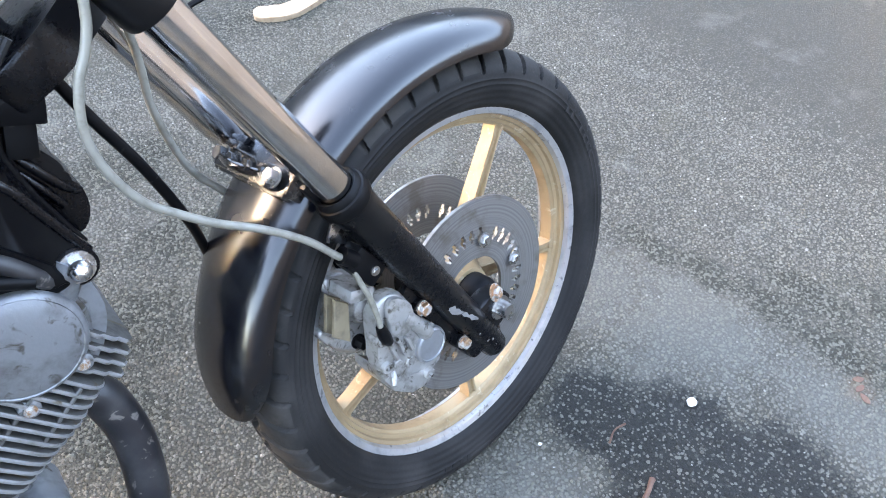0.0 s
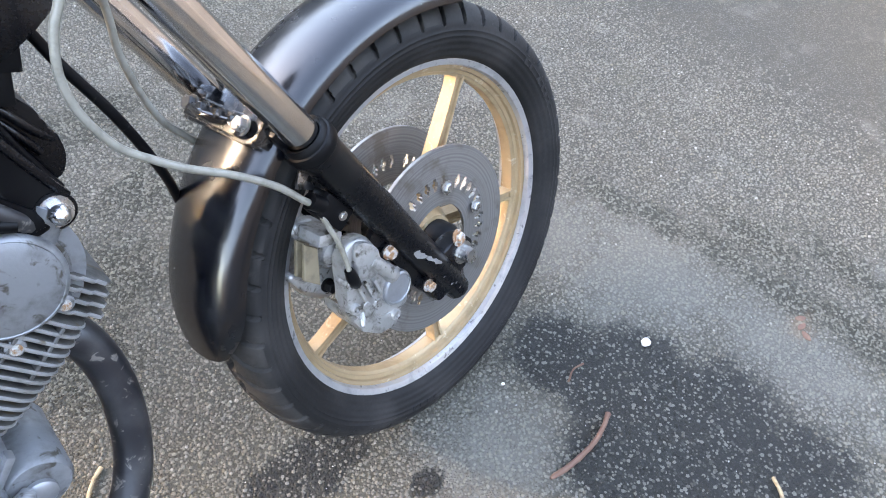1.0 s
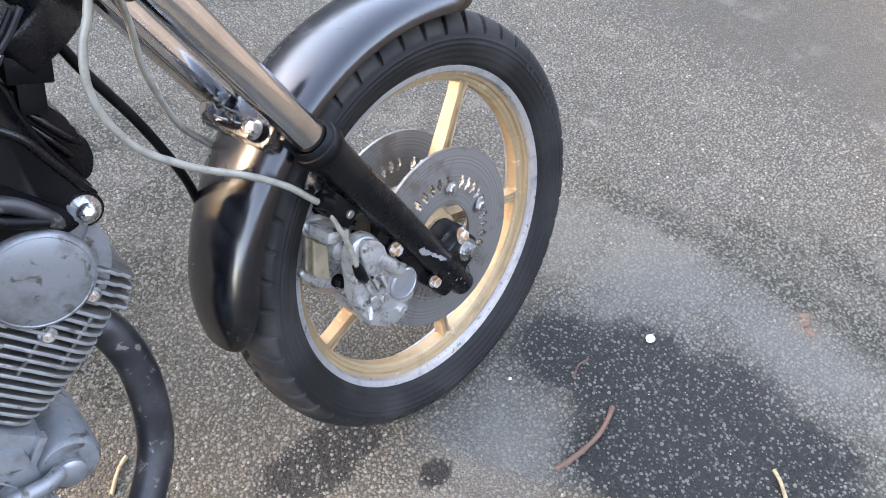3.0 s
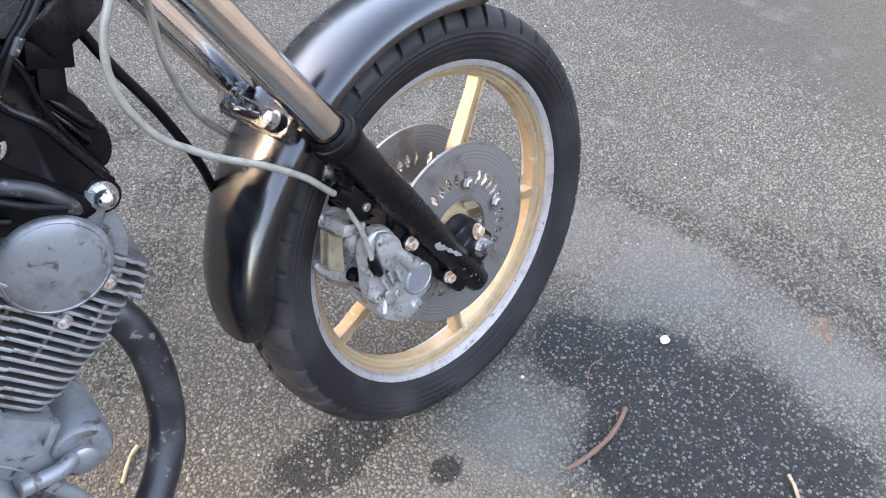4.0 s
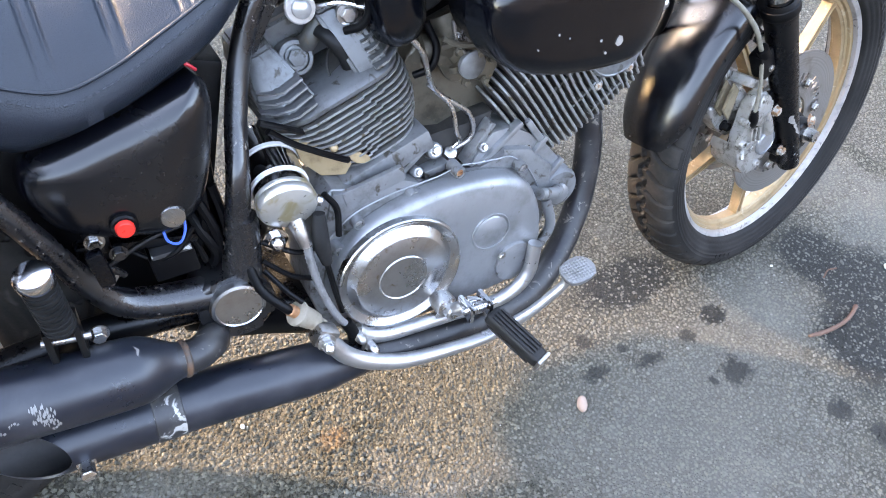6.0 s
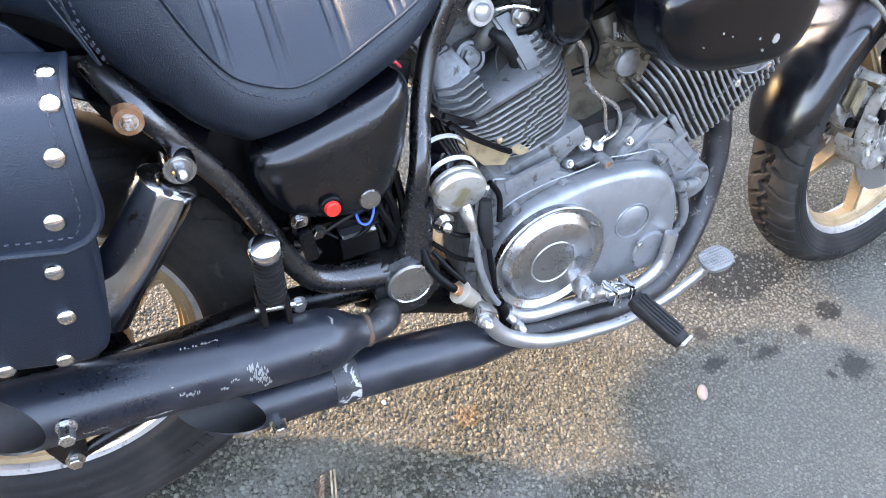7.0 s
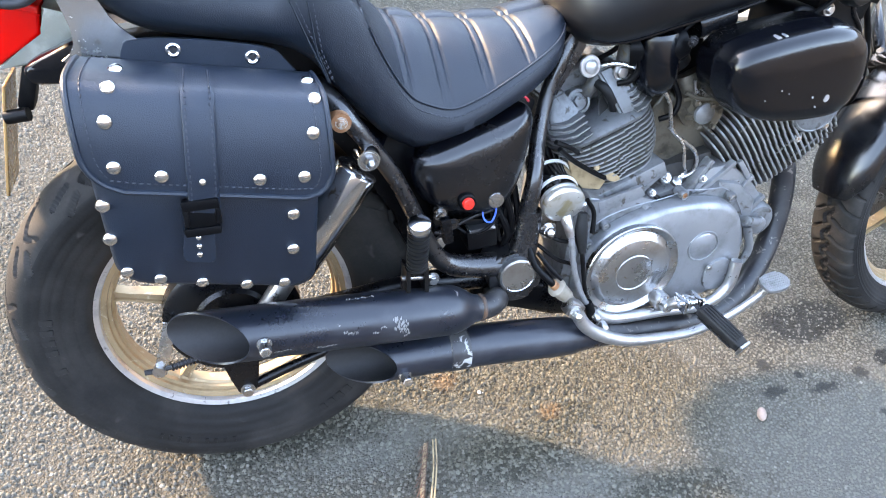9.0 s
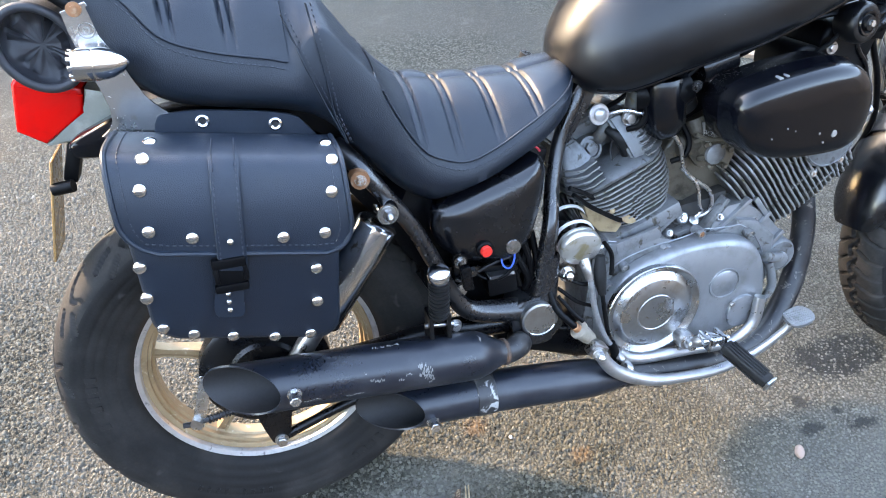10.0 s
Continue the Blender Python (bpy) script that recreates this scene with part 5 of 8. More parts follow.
    # backing panel with eyelets
    pts = smooth_loop([(-0.060, 0.764), (-0.035, 0.776), (0.03, 0.770), (0.098, 0.757), (0.122, 0.742), (0.138, 0.70), (0.05, 0.66), (-0.06, 0.68)], 4)
    part("mounting_panel", slab(pts, -0.127, -0.121, 0.001, 1), M_BAG, bag, "leather mounting panel with metal eyelets")
    for x, z in ((-0.003, 0.7605), (0.086, 0.7445)):
        part("eyelet", lathe([(0.0042, 0.0), (0.0088, 0.0), (0.0088, 0.001), (0.0066, 0.0026), (0.0042, 0.001)], 20, along((x, -0.127, z), RIGHT), close=True), M_CHROME, bag, "chromed eyelet")
        part("eyelet_hole", lathe([(0.0042, 0.0), (0.0042, 0.0008), (0.0005, 0.0008)], 14, along((x, -0.127, z), RIGHT)), M_SOOT_HOLE, bag)


tank()
under_tank()
inlet()
seat()
side_cover()
airbox()
saddlebag()

# ---- engine ----
REAR_AX, REAR_FIN = Vector((-0.39, 0, 0.92)).normalized(), Vector((0.92, 0, 0.39)).normalized()
FRONT_AX, FRONT_FIN = Vector((0.79, 0, 0.616)).normalized(), Vector((0.616, 0, -0.79)).normalized()


def barrel_frame(c, ax, fin):
    """x along the fins, y across the bike, z up the barrel."""
    y = ax.cross(fin)
    M = Matrix((fin, y, ax)).transposed().to_4x4()
    return Matrix.Translation(c) @ M


def fin_outline(f0, f1, w, c0, c1, side, step):
    """A fin's plan with rounded corners; the outer side falls back in two shallow steps at f = step."""
    pts = []
    for cx, cy, a0, c in ((f1 - c1, w - c1, 0, c1), (f0 + c0, w - c0, 90, c0), (f0 + c0, -w + c0, 180, c0), (f1 - c1, -w + c1, 270, c1)):
        out = (side > 0) == (a0 in (0, 90))
        back = 0.0064 if out and a0 in (0, 270) and step is not None else 0.0
        for k in range(6):
            a = radians(a0 + 18 * k)
            y = cy + c * math.sin(a)
            pts.append((cx + c * math.cos(a), y - math.copysign(min(back, abs(y) * 0.4), y)))
        if step is not None and out and ((side > 0 and a0 == 0) or (side < 0 and a0 == 180)):
            seq = [(step + 0.011, 0.0064), (step + 0.009, 0.0032), (step - 0.009, 0.0032), (step - 0.011, 0.0)]
            for f, d in (seq if side > 0 else seq[::-1]):
                pts.append((f, side * (w - d)))
    return pts


def edged(ob, ax):
    """Bare metal on the worn outer edge of a fin."""
    ob.data.materials.append(M_EDGE)
    for p in ob.data.polygons:
        if abs(p.normal.dot(ax)) < 0.9:
            p.material_index = 1
    return ob


def cylinder(name, c, ax, fin, rows, count, label, top, steps):
    """A barrel with its fins; rows of (height, rear end, front end, half width) up the barrel."""
    M = barrel_frame(Vector(c), ax, fin)
    side = -1 if (M.to_3x3() @ Vector((0, 1, 0))).y > 0 else 1
    tab = np.array(rows)
    a0, a1 = tab[0, 0], tab[-1, 0]
    # dark core paints the shade seen between the fins
    core = part(name, lathe([(0.050, a0 - 0.03), (0.052, a0), (0.052, top)], 32, M), M_GAP_SHADE, bike, label)
    for i in range(count):
        a = a0 + (a1 - a0) * i / (count - 1)
        g0, g1, w = (float(np.interp(a, tab[:, 0], tab[:, k])) for k in (1, 2, 3))
        st = None if steps is None else steps[0] + steps[1] * (a - a0) / (a1 - a0) + 0.010 * (i % 2)
        o = fin_outline(g0, g1, w, min(0.052, 0.4 * (g1 - g0)), 0.044 if "rear" in name else 0.024, side, st if st is not None and g0 + 0.05 < st < g1 - 0.034 else None)
        th = 0.0017 if "rear" in name else 0.0021
        b = B()
        ring_skin(b, [[M @ Vector((x * 0.985, y * 0.985, a - th)) for x, y in o], [M @ Vector((x, y, a - th * 0.5)) for x, y in o], [M @ Vector((x, y, a + th * 0.5)) for x, y in o], [M @ Vector((x * 0.985, y * 0.985, a + th)) for x, y in o]])
        edged(part("cooling_fin", b, M_FIN, core), ax)
    return core, M, side


def crankcase():
    o = [(0.560, 0.300), (0.572, 0.440), (0.600, 0.466), (0.650, 0.450), (0.700, 0.440), (0.735, 0.428), (0.790, 0.428), (0.850, 0.460), (0.895, 0.450), (0.940, 0.410), (0.940, 0.360), (0.930, 0.27), (0.900, 0.215), (0.66, 0.200), (0.58, 0.235)]
    c = part("crankcase", slab(o, -0.098, 0.11, 0.008, 2), M_CAST, bike, "stained cast alloy crankcase")
    o = smooth_loop([(0.578, 0.300), (0.590, 0.358), (0.622, 0.402), (0.672, 0.428), (0.740, 0.444), (0.820, 0.440), (0.872, 0.420), (0.902, 0.375), (0.914, 0.310), (0.902, 0.262), (0.860, 0.240), (0.780, 0.232), (0.700, 0.228), (0.630, 0.238), (0.590, 0.262)], 5)
    part("cover_gasket", slab(o, -0.104, -0.096, 0.001, 1), M_CAST, c)
    cov = part("engine_side_cover", domed(o, [(-0.103, 1.0), (-0.116, 1.0), (-0.124, 0.985), (-0.129, 0.955), (-0.132, 0.90), (-0.133, 0.5)]), M_COVER, bike, "grey alloy engine side cover", angle=32)
    M = along((0.676, -0.130, 0.332), RIGHT)
    r = part("round_cover", lathe([(0.0005, 0.0), (0.090, 0.0), (0.090, 0.010), (0.0885, 0.012), (0.0865, 0.012), (0.0785, 0.0058), (0.0768, 0.0050), (0.0752, 0.0062), (0.0668, 0.0142), (0.0645, 0.0154), (0.0362, 0.0160), (0.0346, 0.0172), (0.0330, 0.0160), (0.0005, 0.0164)], 64, M), M_POLISH, cov, "polished round clutch cover", angle=30)
    for p, q in (((0.818, -0.133, 0.354), 0.030),):
        part("embossed_ring", lathe([(q - 0.002, 0.0), (q - 0.0015, 0.0022), (q + 0.0005, 0.0022), (q + 0.001, 0.0)], 32, along(p, RIGHT), close=True), M_COVER, cov)
        part("embossed_disc", lathe([(q - 0.004, 0.0), (q - 0.006, 0.0016), (0.0005, 0.002)], 32, along(p, RIGHT)), M_COVER, cov)
    part("inspection_cover", slab(smooth_loop([(0.833, 0.292), (0.846, 0.315), (0.874, 0.318), (0.894, 0.296), (0.888, 0.266), (0.862, 0.252), (0.838, 0.264)], 4), -0.138, -0.124, 0.002), M_COVER, cov)
    part("cover_screw", bolt((0.838, -0.138, 0.307), RIGHT, 0.0045, 0.004), M_STEEL, cov)
    for x, z in ((0.706, 0.434), (0.772, 0.452), (0.874, 0.432), (0.908, 0.376), (0.600, 0.380), (0.912, 0.30), (0.628, 0.414)):
        b = lathe([(0.009, -0.02), (0.009, 0.0), (0.0075, 0.004), (0.0055, 0.004), (0.0052, -0.004), (0.0005, -0.004)], 18, along((x, -0.110, z), RIGHT))
        part("bolt_boss", b, M_CAST, cov)
        part("cover_bolt", lathe([(0.0052, -0.001), (0.0050, 0.0025), (0.0028, 0.003), (0.0026, 0.0005), (0.0005, 0.0005)], 12, along((x, -0.110, z), RIGHT)), M_RUST if x in (0.706, 0.772, 0.908) else M_STEEL, cov)
    # stepped blocks under the front barrel, each edged by a proud rib
    blk = [(0.800, 0.428), (0.812, 0.452), (0.836, 0.484), (0.868, 0.486), (0.918, 0.456), (0.960, 0.410), (0.938, 0.372), (0.900, 0.40), (0.86, 0.425)]
    part("barrel_base", slab(blk, -0.087, 0.087, 0.004), M_COVER, c, "smooth alloy barrel base block")
    for p, q in (((0.820, 0.442), (0.874, 0.488)), ((0.897, 0.422), (0.921, 0.454)), ((0.934, 0.383), (0.957, 0.409))):
        d = Vector((q[0] - p[0], 0, q[1] - p[1]))
        part("case_rib", box((d.length + 0.012, 0.014, 0.0085), Matrix.Translation(((p[0] + q[0]) / 2, -0.087, (p[1] + q[1]) / 2)) @ Matrix.Rotation(-math.atan2(d.z, d.x), 4, "Y"), 0.0022, 2), M_COVER, c)
    part("case_rib", box((0.052, 0.008, 0.010), Matrix.Translation((0.905, -0.088, 0.470)) @ Matrix.Rotation(math.atan2(0.79, 0.616), 4, "Y"), 0.002, 2), M_COVER, c)
    part("case_plug", bolt((0.893, -0.0875, 0.442), RIGHT, 0.006, 0.004, 1.6), M_STEEL, c)
    part("case_flat", slab([(0.585, 0.405), (0.60, 0.462), (0.640, 0.452), (0.690, 0.458), (0.712, 0.448), (0.73, 0.440), (0.70, 0.432), (0.63, 0.40)], -0.102, -0.08, 0.003), M_CAST, c)
    part("joint_seam", tube([(0.590, -0.1015, 0.392), (0.625, -0.103, 0.424), (0.68, -0.103, 0.440), (0.742, -0.103, 0.448), (0.777, -0.103, 0.456), (0.806, -0.101, 0.452), (0.839, -0.101, 0.450), (0.858, -0.101, 0.449), (0.884, -0.101, 0.430), (0.908, -0.101, 0.396), (0.918, -0.101, 0.372)], 0.0011, 6), M_COVER, c, "pale sealant line along the joint")
    part("rear_seat", box((0.15, 0.17, 0.030), barrel_frame(Vector((0.675, 0, 0.466)), REAR_AX, REAR_FIN), 0.004), M_CAST, c)
    # the valley between the barrels: a grimy floor darkened for carburettor shade, with webs, bosses and a breather
    # stub
    part("valley_block", slab([(0.690, 0.415), (0.695, 0.470), (0.730, 0.492), (0.775, 0.486), (0.812, 0.500), (0.845, 0.505), (0.850, 0.420)], -0.066, 0.066, 0.006, 2), M_GAP_SHADE, c, "grimy casting between the barrels, painted dark for carburettor shade")
    for p, q, w in (((0.702, 0.452), (0.742, 0.488), 0.008), ((0.798, 0.440), (0.838, 0.496), 0.010), ((0.735, 0.440), (0.772, 0.448), 0.012)):
        d = Vector((q[0] - p[0], 0, q[1] - p[1]))
        part("case_web", box((d.length, 0.030, w), Matrix.Translation(((p[0] + q[0]) / 2, -0.070, (p[1] + q[1]) / 2)) @ Matrix.Rotation(-math.atan2(d.z, d.x), 4, "Y"), 0.003, 2), M_CAST, c)
    for p, r in (((0.752, -0.074, 0.470), 0.011), ((0.722, -0.084, 0.450), 0.008), ((0.822, -0.082, 0.462), 0.008)):
        part("case_boss", lathe([(0.0005, -0.02), (r * 1.15, -0.02), (r, 0.006), (r * 0.8, 0.008), (0.0005, 0.008)], 18, along(p, (0, -0.9, 0.4))), M_CAST, c)
        part("boss_bolt", bolt((p[0], p[1] - 0.006, p[2] + 0.003), (0, -0.9, 0.4), r * 0.55, 0.006, 1.3), M_STEEL, c)
    part("name_tab", box((0.085, 0.008, 0.022), Matrix.Translation((0.655, -0.1, 0.458)) @ Matrix.Rotation(radians(-14), 4, "Y"), 0.002), M_CAST, c)
    # starter housing ahead of the case
    part("starter_housing", lathe([(0.0005, 0), (0.030, 0.0), (0.034, 0.006), (0.034, 0.10), (0.0005, 0.10)], 28, along((0.965, -0.092, 0.358), (0, 1, 0))), M_CAST, bike, "small cast alloy housing")
    part("starter_cap", lathe([(0.0005, 0), (0.017, 0.0), (0.017, 0.006), (0.013, 0.009), (0.0005, 0.010)], 20, along((0.962, -0.091, 0.352), RIGHT)), M_COVER, bike)
    part("case_arm", tube([(0.905, -0.12, 0.385), (0.938, -0.112, 0.372), (0.955, -0.10, 0.366)], 0.009, 10), M_CAST, bike)
    part("case_arm", tube([(0.925, -0.11, 0.365), (0.943, -0.11, 0.31), (0.925, -0.11, 0.275)], 0.008, 10), M_CAST, bike)


def cylinders():
    rows = [(-0.094, -0.030, 0.056, 0.066), (-0.080, -0.040, 0.078, 0.074), (-0.062, -0.050, 0.090, 0.080), (-0.030, -0.064, 0.096, 0.086), (0.004, -0.082, 0.097, 0.088), (0.018, -0.090, 0.095, 0.088)]
    core, M, side = cylinder("rear_cylinder", (0.634, 0, 0.548), REAR_AX, REAR_FIN, rows, 13, "finned alloy rear cylinder", 0.03, (-0.020, 0.055))

    def lump(name, rings, mat, label="", bevel=0.004):
        b = ring_skin(B(), [[M @ Vector((f, side * y, a)) for f, y in r] for a, r in rings])
        bmesh.ops.recalc_face_normals(b, faces=b.faces)
        bmesh.ops.bevel(b, geom=[e for e in b.edges if e.calc_face_angle(0) > 0.45], offset=bevel, segments=2, affect="EDGES")
        return part(name, b, mat, core, label)

    o = fin_outline(-0.092, 0.090, 0.087, 0.050, 0.042, side, None)
    b = ring_skin(B(), [[M @ Vector((f * k, y * k, a)) for f, y in o] for a, k in ((0.024, 0.97), (0.027, 1.0), (0.031, 1.0), (0.039, 0.88), (0.040, 0.6))])
    part("head_deck", b, M_HEAD, core, "flat grey cylinder head deck")
    # rear lobe with a sloping flat, front lobe, and the bridge between them behind the plug
    lump("cylinder_head", [(0.030, [(-0.090, -0.06), (-0.022, -0.06), (-0.020, 0.070), (-0.056, 0.084), (-0.088, 0.060)]), (0.072, [(-0.084, -0.06), (-0.028, -0.06), (-0.028, 0.058), (-0.058, 0.066), (-0.082, 0.050)]), (0.104, [(-0.072, -0.05), (-0.036, -0.05), (-0.036, 0.036), (-0.056, 0.038), (-0.072, 0.034)])], M_HEAD, "grey cast cylinder head")
    lump("head_lobe", [(0.030, [(0.026, -0.06), (0.088, -0.06), (0.088, 0.060), (0.070, 0.082), (0.032, 0.074)]), (0.080, [(0.022, -0.06), (0.078, -0.06), (0.076, 0.052), (0.062, 0.066), (0.028, 0.060)]), (0.112, [(0.022, -0.05), (0.060, -0.05), (0.058, 0.030), (0.048, 0.042), (0.024, 0.038)])], M_HEAD)
    lump("head_bridge", [(0.05, [(-0.045, -0.07), (0.045, -0.07), (0.045, 0.010), (-0.045, 0.010)]), (0.112, [(-0.040, -0.06), (0.040, -0.06), (0.038, 0.010), (-0.038, 0.010)]), (0.124, [(-0.030, -0.05), (0.030, -0.05), (0.028, 0.0), (-0.028, 0.0)])], M_HEAD)
    for i in range(6):
        a, k = 0.041 + i * 0.0098, 0.0036 * i
        nose = [(0.050, -0.05), (0.094 - k, -0.05), (0.098 - k, 0.030), (0.096 - k, 0.056 - k), (0.086 - k, 0.076 - k), (0.070 - k, 0.086 - k), (0.052, 0.088 - 1.3 * k)]
        edged(lump("head_fin", [(a + dz, nose) for dz in (-0.0013, 0.0013)], M_HEAD, "", 0.0006), REAR_AX)
    for i in range(4):
        a, k = 0.040 + i * 0.0098, 0.0036 * i
        tail = [(-0.096 + k, -0.03), (-0.030, -0.03), (-0.026, 0.084 - k), (-0.052, 0.090 - k), (-0.076 + k, 0.082 - k), (-0.090 + k, 0.064 - k)]
        edged(lump("head_fin", [(a + dz, tail) for dz in (-0.0013, 0.0013)], M_HEAD, "", 0.0006), REAR_AX)
    P = lambda f, y, a: M @ Vector((f, side * y, a))
    well = unset(0.664, -0.030, 0.572)
    # closed dark plug and disc painted in place of shaded recesses
    part("plug_well", lathe([(0.015, 0.006), (0.017, 0.008), (0.0195, 0.006), (0.021, -0.02), (0.0005, -0.02)], 24, along(well, (0.10, -0.75, 0.62))), M_SOOT_HOLE, core, "dark spark plug well")
    part("plug_pocket", lathe([(0.0005, 0.0), (0.030, 0.0), (0.032, 0.0025), (0.030, 0.004), (0.026, 0.002), (0.0005, 0.0015)], 32, along(unset(0.652, -0.044, 0.584), (0.10, -0.75, 0.62)) @ Matrix.Diagonal((0.75, 1.25, 1, 1))), M_GAP_SHADE, core, "dark disc painted for the pocket's shade round the spark plug")
    part("spark_plug_cap", tube([well, unset(0.657, -0.046, 0.592), unset(0.645, -0.054, 0.618), unset(0.632, -0.050, 0.634), unset(0.622, -0.036, 0.640)], [0.008, 0.0095, 0.0095, 0.009, 0.007], 14), M_GRIP, core, "black spark plug cap")
    part("plug_lead", tube([unset(0.622, -0.036, 0.640), unset(0.63, -0.01, 0.665), unset(0.66, -0.02, 0.69), unset(0.68, 0.0, 0.72)], 0.0042, 8), M_PLASTIC, core)
    bd = Vector((-0.05, -0.93, 0.36)).normalized()
    b0 = unset(0.596, -0.034, 0.611)
    part("head_boss", lathe([(0.0005, -0.05), (0.024, -0.05), (0.0215, -0.004), (0.0195, 0.0), (0.0155, 0.0005), (0.0150, -0.004), (0.0005, -0.004)], 28, along(b0, bd)), M_HEAD, core, "round alloy boss")
    part("head_bolt", bolt(b0 - bd * 0.003, bd, 0.0105, 0.010, 1.25), M_HEAD, core, "large alloy cap bolt")
    part("head_web", tube([b0 - bd * 0.02 + Vector((0.012, 0, 0.012)), unset(0.615, -0.028, 0.628), unset(0.628, -0.026, 0.650)], [0.012, 0.011, 0.010], 12), M_FIN, core)
    part("head_stay", tube([(0.668, -0.02, 0.640), (0.664, -0.035, 0.668), (0.668, -0.030, 0.700)], [0.020, 0.017, 0.015], 16), M_FIN, core)
    part("stay_washer", lathe([(0.006, 0.0), (0.0125, 0.0), (0.0125, 0.003), (0.006, 0.003)], 20, along((0.645, -0.052, 0.662), (0, -1, 0.3)), close=True), M_ZINC, core)
    part("hose_stub", tube([(0.655, -0.075, 0.70), (0.662, -0.078, 0.675), (0.655, -0.074, 0.655), (0.640, -0.06, 0.645)], 0.0048, 10), M_PLASTIC, core)
    part("stay_bolt", bolt((0.645, -0.055, 0.662), (0, -1, 0.1), 0.009, 0.009, 1.4), M_STEEL, core)
    part("frame_bolt", lathe([(0.0005, 0.0), (0.0178, 0.0), (0.0178, 0.003), (0.0165, 0.0042), (0.0110, 0.0042), (0.0108, 0.0085), (0.0075, 0.0115), (0.0005, 0.0125)], 28, along(unset(0.600, -0.046, 0.673), (0.05, -1, 0.12))), M_NUTFACE, bike, "bright dome nut on a wide washer")
    part("oil_pipe", tube([P(0.030, 0.040, 0.118), P(0.055, 0.058, 0.116), P(0.085, 0.074, 0.090), P(0.104, 0.080, 0.050), P(0.112, 0.080, 0.020), (0.752, -0.072, 0.556), (0.805, -0.070, 0.512), (0.812, -0.070, 0.475), (0.782, -0.066, 0.458)], 0.0035, 8), M_ZINC, bike, "thin steel oil pipe")
    part("oil_pipe", tube([(0.742, -0.070, 0.565), (0.775, -0.074, 0.53), (0.785, -0.076, 0.49), (0.792, -0.074, 0.475), (0.775, -0.066, 0.455)], 0.003, 8), M_ZINC, bike)
    part("oil_union", bolt((0.779, -0.060, 0.446), (0, -0.7, 0.7), 0.010, 0.022, 1.2), M_STEEL, bike, "banjo bolt on the crankcase")

    rows = [(-0.072, -0.085, 0.070, 0.078), (-0.055, -0.100, 0.082, 0.084), (-0.02, -0.105, 0.092, 0.088), (0.05, -0.105, 0.100, 0.088), (0.092, -0.105, 0.098, 0.086)]
    core, M, side = cylinder("front_cylinder", (0.940, 0, 0.510), FRONT_AX, FRONT_FIN, rows, 17, "finned alloy front cylinder", 0.15, (0.020, -0.050))
    # dark block behind the fins, its colour standing for shade in the gaps
    part("barrel_core", box((0.150, 0.140, 0.150), M @ Matrix.Translation((-0.005, 0, 0.012)), 0.03, 3), M_GAP_SHADE, core)
    for i, f in enumerate((-0.060, -0.012, 0.036, 0.070)):
        part("fin_tie", box((0.004, 0.02, 0.10 - 0.012 * i), M @ Matrix.Translation((f, side * 0.070, 0.022 + 0.012 * i)), 0.001, 1), M_FIN, core)
    P = lambda f, y, a: M @ Vector((f, side * y, a))
    o = smooth_loop([(-0.095, 0.095), (-0.105, 0.140), (-0.075, 0.175), (-0.02, 0.185), (0.030, 0.178), (0.062, 0.150), (0.070, 0.105), (0.0, 0.090)], 4)
    b = B()
    ring_skin(b, [[P(f, y, a) for f, a in o] for y in (-0.075, 0.066)])
    bmesh.ops.bevel(b, geom=[e for e in b.edges if e.calc_face_angle(0) > 1.0], offset=0.006, segments=2, affect="EDGES")
    part("cylinder_head", b, M_CAST, core, "grey cast cylinder head")
    part("cam_cover", lathe([(0.0005, 0.0), (0.0525, 0.0), (0.0525, 0.014), (0.0515, 0.018), (0.0490, 0.0205), (0.0475, 0.0212), (0.0465, 0.0205), (0.0450, 0.0212), (0.036, 0.0238), (0.018, 0.0258), (0.0005, 0.0264)], 44, along((1.030, -0.064, 0.577), RIGHT)), M_CAST, core, "round brushed cam cover")
    part("cover_flange", lathe([(0.0005, -0.004), (0.0565, -0.004), (0.0575, 0.001), (0.0565, 0.005), (0.050, 0.006)], 40, along((1.030, -0.064, 0.574), RIGHT)), M_CAST, core)
    for x, z in ((1.064, 0.534), (1.012, 0.514)):
        part("cover_lug", lathe([(0.0105, -0.012), (0.0095, 0.0), (0.0075, 0.0015), (0.0005, 0.0015)], 18, along((x, -0.078, z), RIGHT)), M_CAST, core)
        part("cover_bolt", bolt((x, -0.0795, z), RIGHT, 0.0048, 0.004, 1.2), M_RUSTSPOT, core)
    for i in range(4):
        a, g1 = 0.104 + 0.0115 * i, 0.112 - 0.004 * i
        wave = [(g1 - 0.060, -0.076), (g1 - 0.004, -0.076), (g1, -0.070), (g1, 0.058), (g1 - 0.006, 0.066), (g1 - 0.018, 0.066), (g1 - 0.024, 0.071), (g1 - 0.036, 0.071), (g1 - 0.042, 0.076), (g1 - 0.060, 0.076)]
        b = ring_skin(B(), [[P(f * k, y * k, a + dz) for f, y in wave] for dz, k in ((-0.0022, 0.985), (-0.001, 1.0), (0.001, 1.0), (0.0022, 0.985))])
        edged(part("head_fin", b, M_FIN, core), FRONT_AX)
    part("manifold_block", slab(smooth_loop([(0.700, 0.490), (0.715, 0.560), (0.745, 0.612), (0.800, 0.626), (0.850, 0.600), (0.875, 0.545), (0.850, 0.495), (0.780, 0.480)], 4), -0.040, 0.060, 0.008, 2), M_GRIME, bike, "grimy inlet manifold between the cylinders")
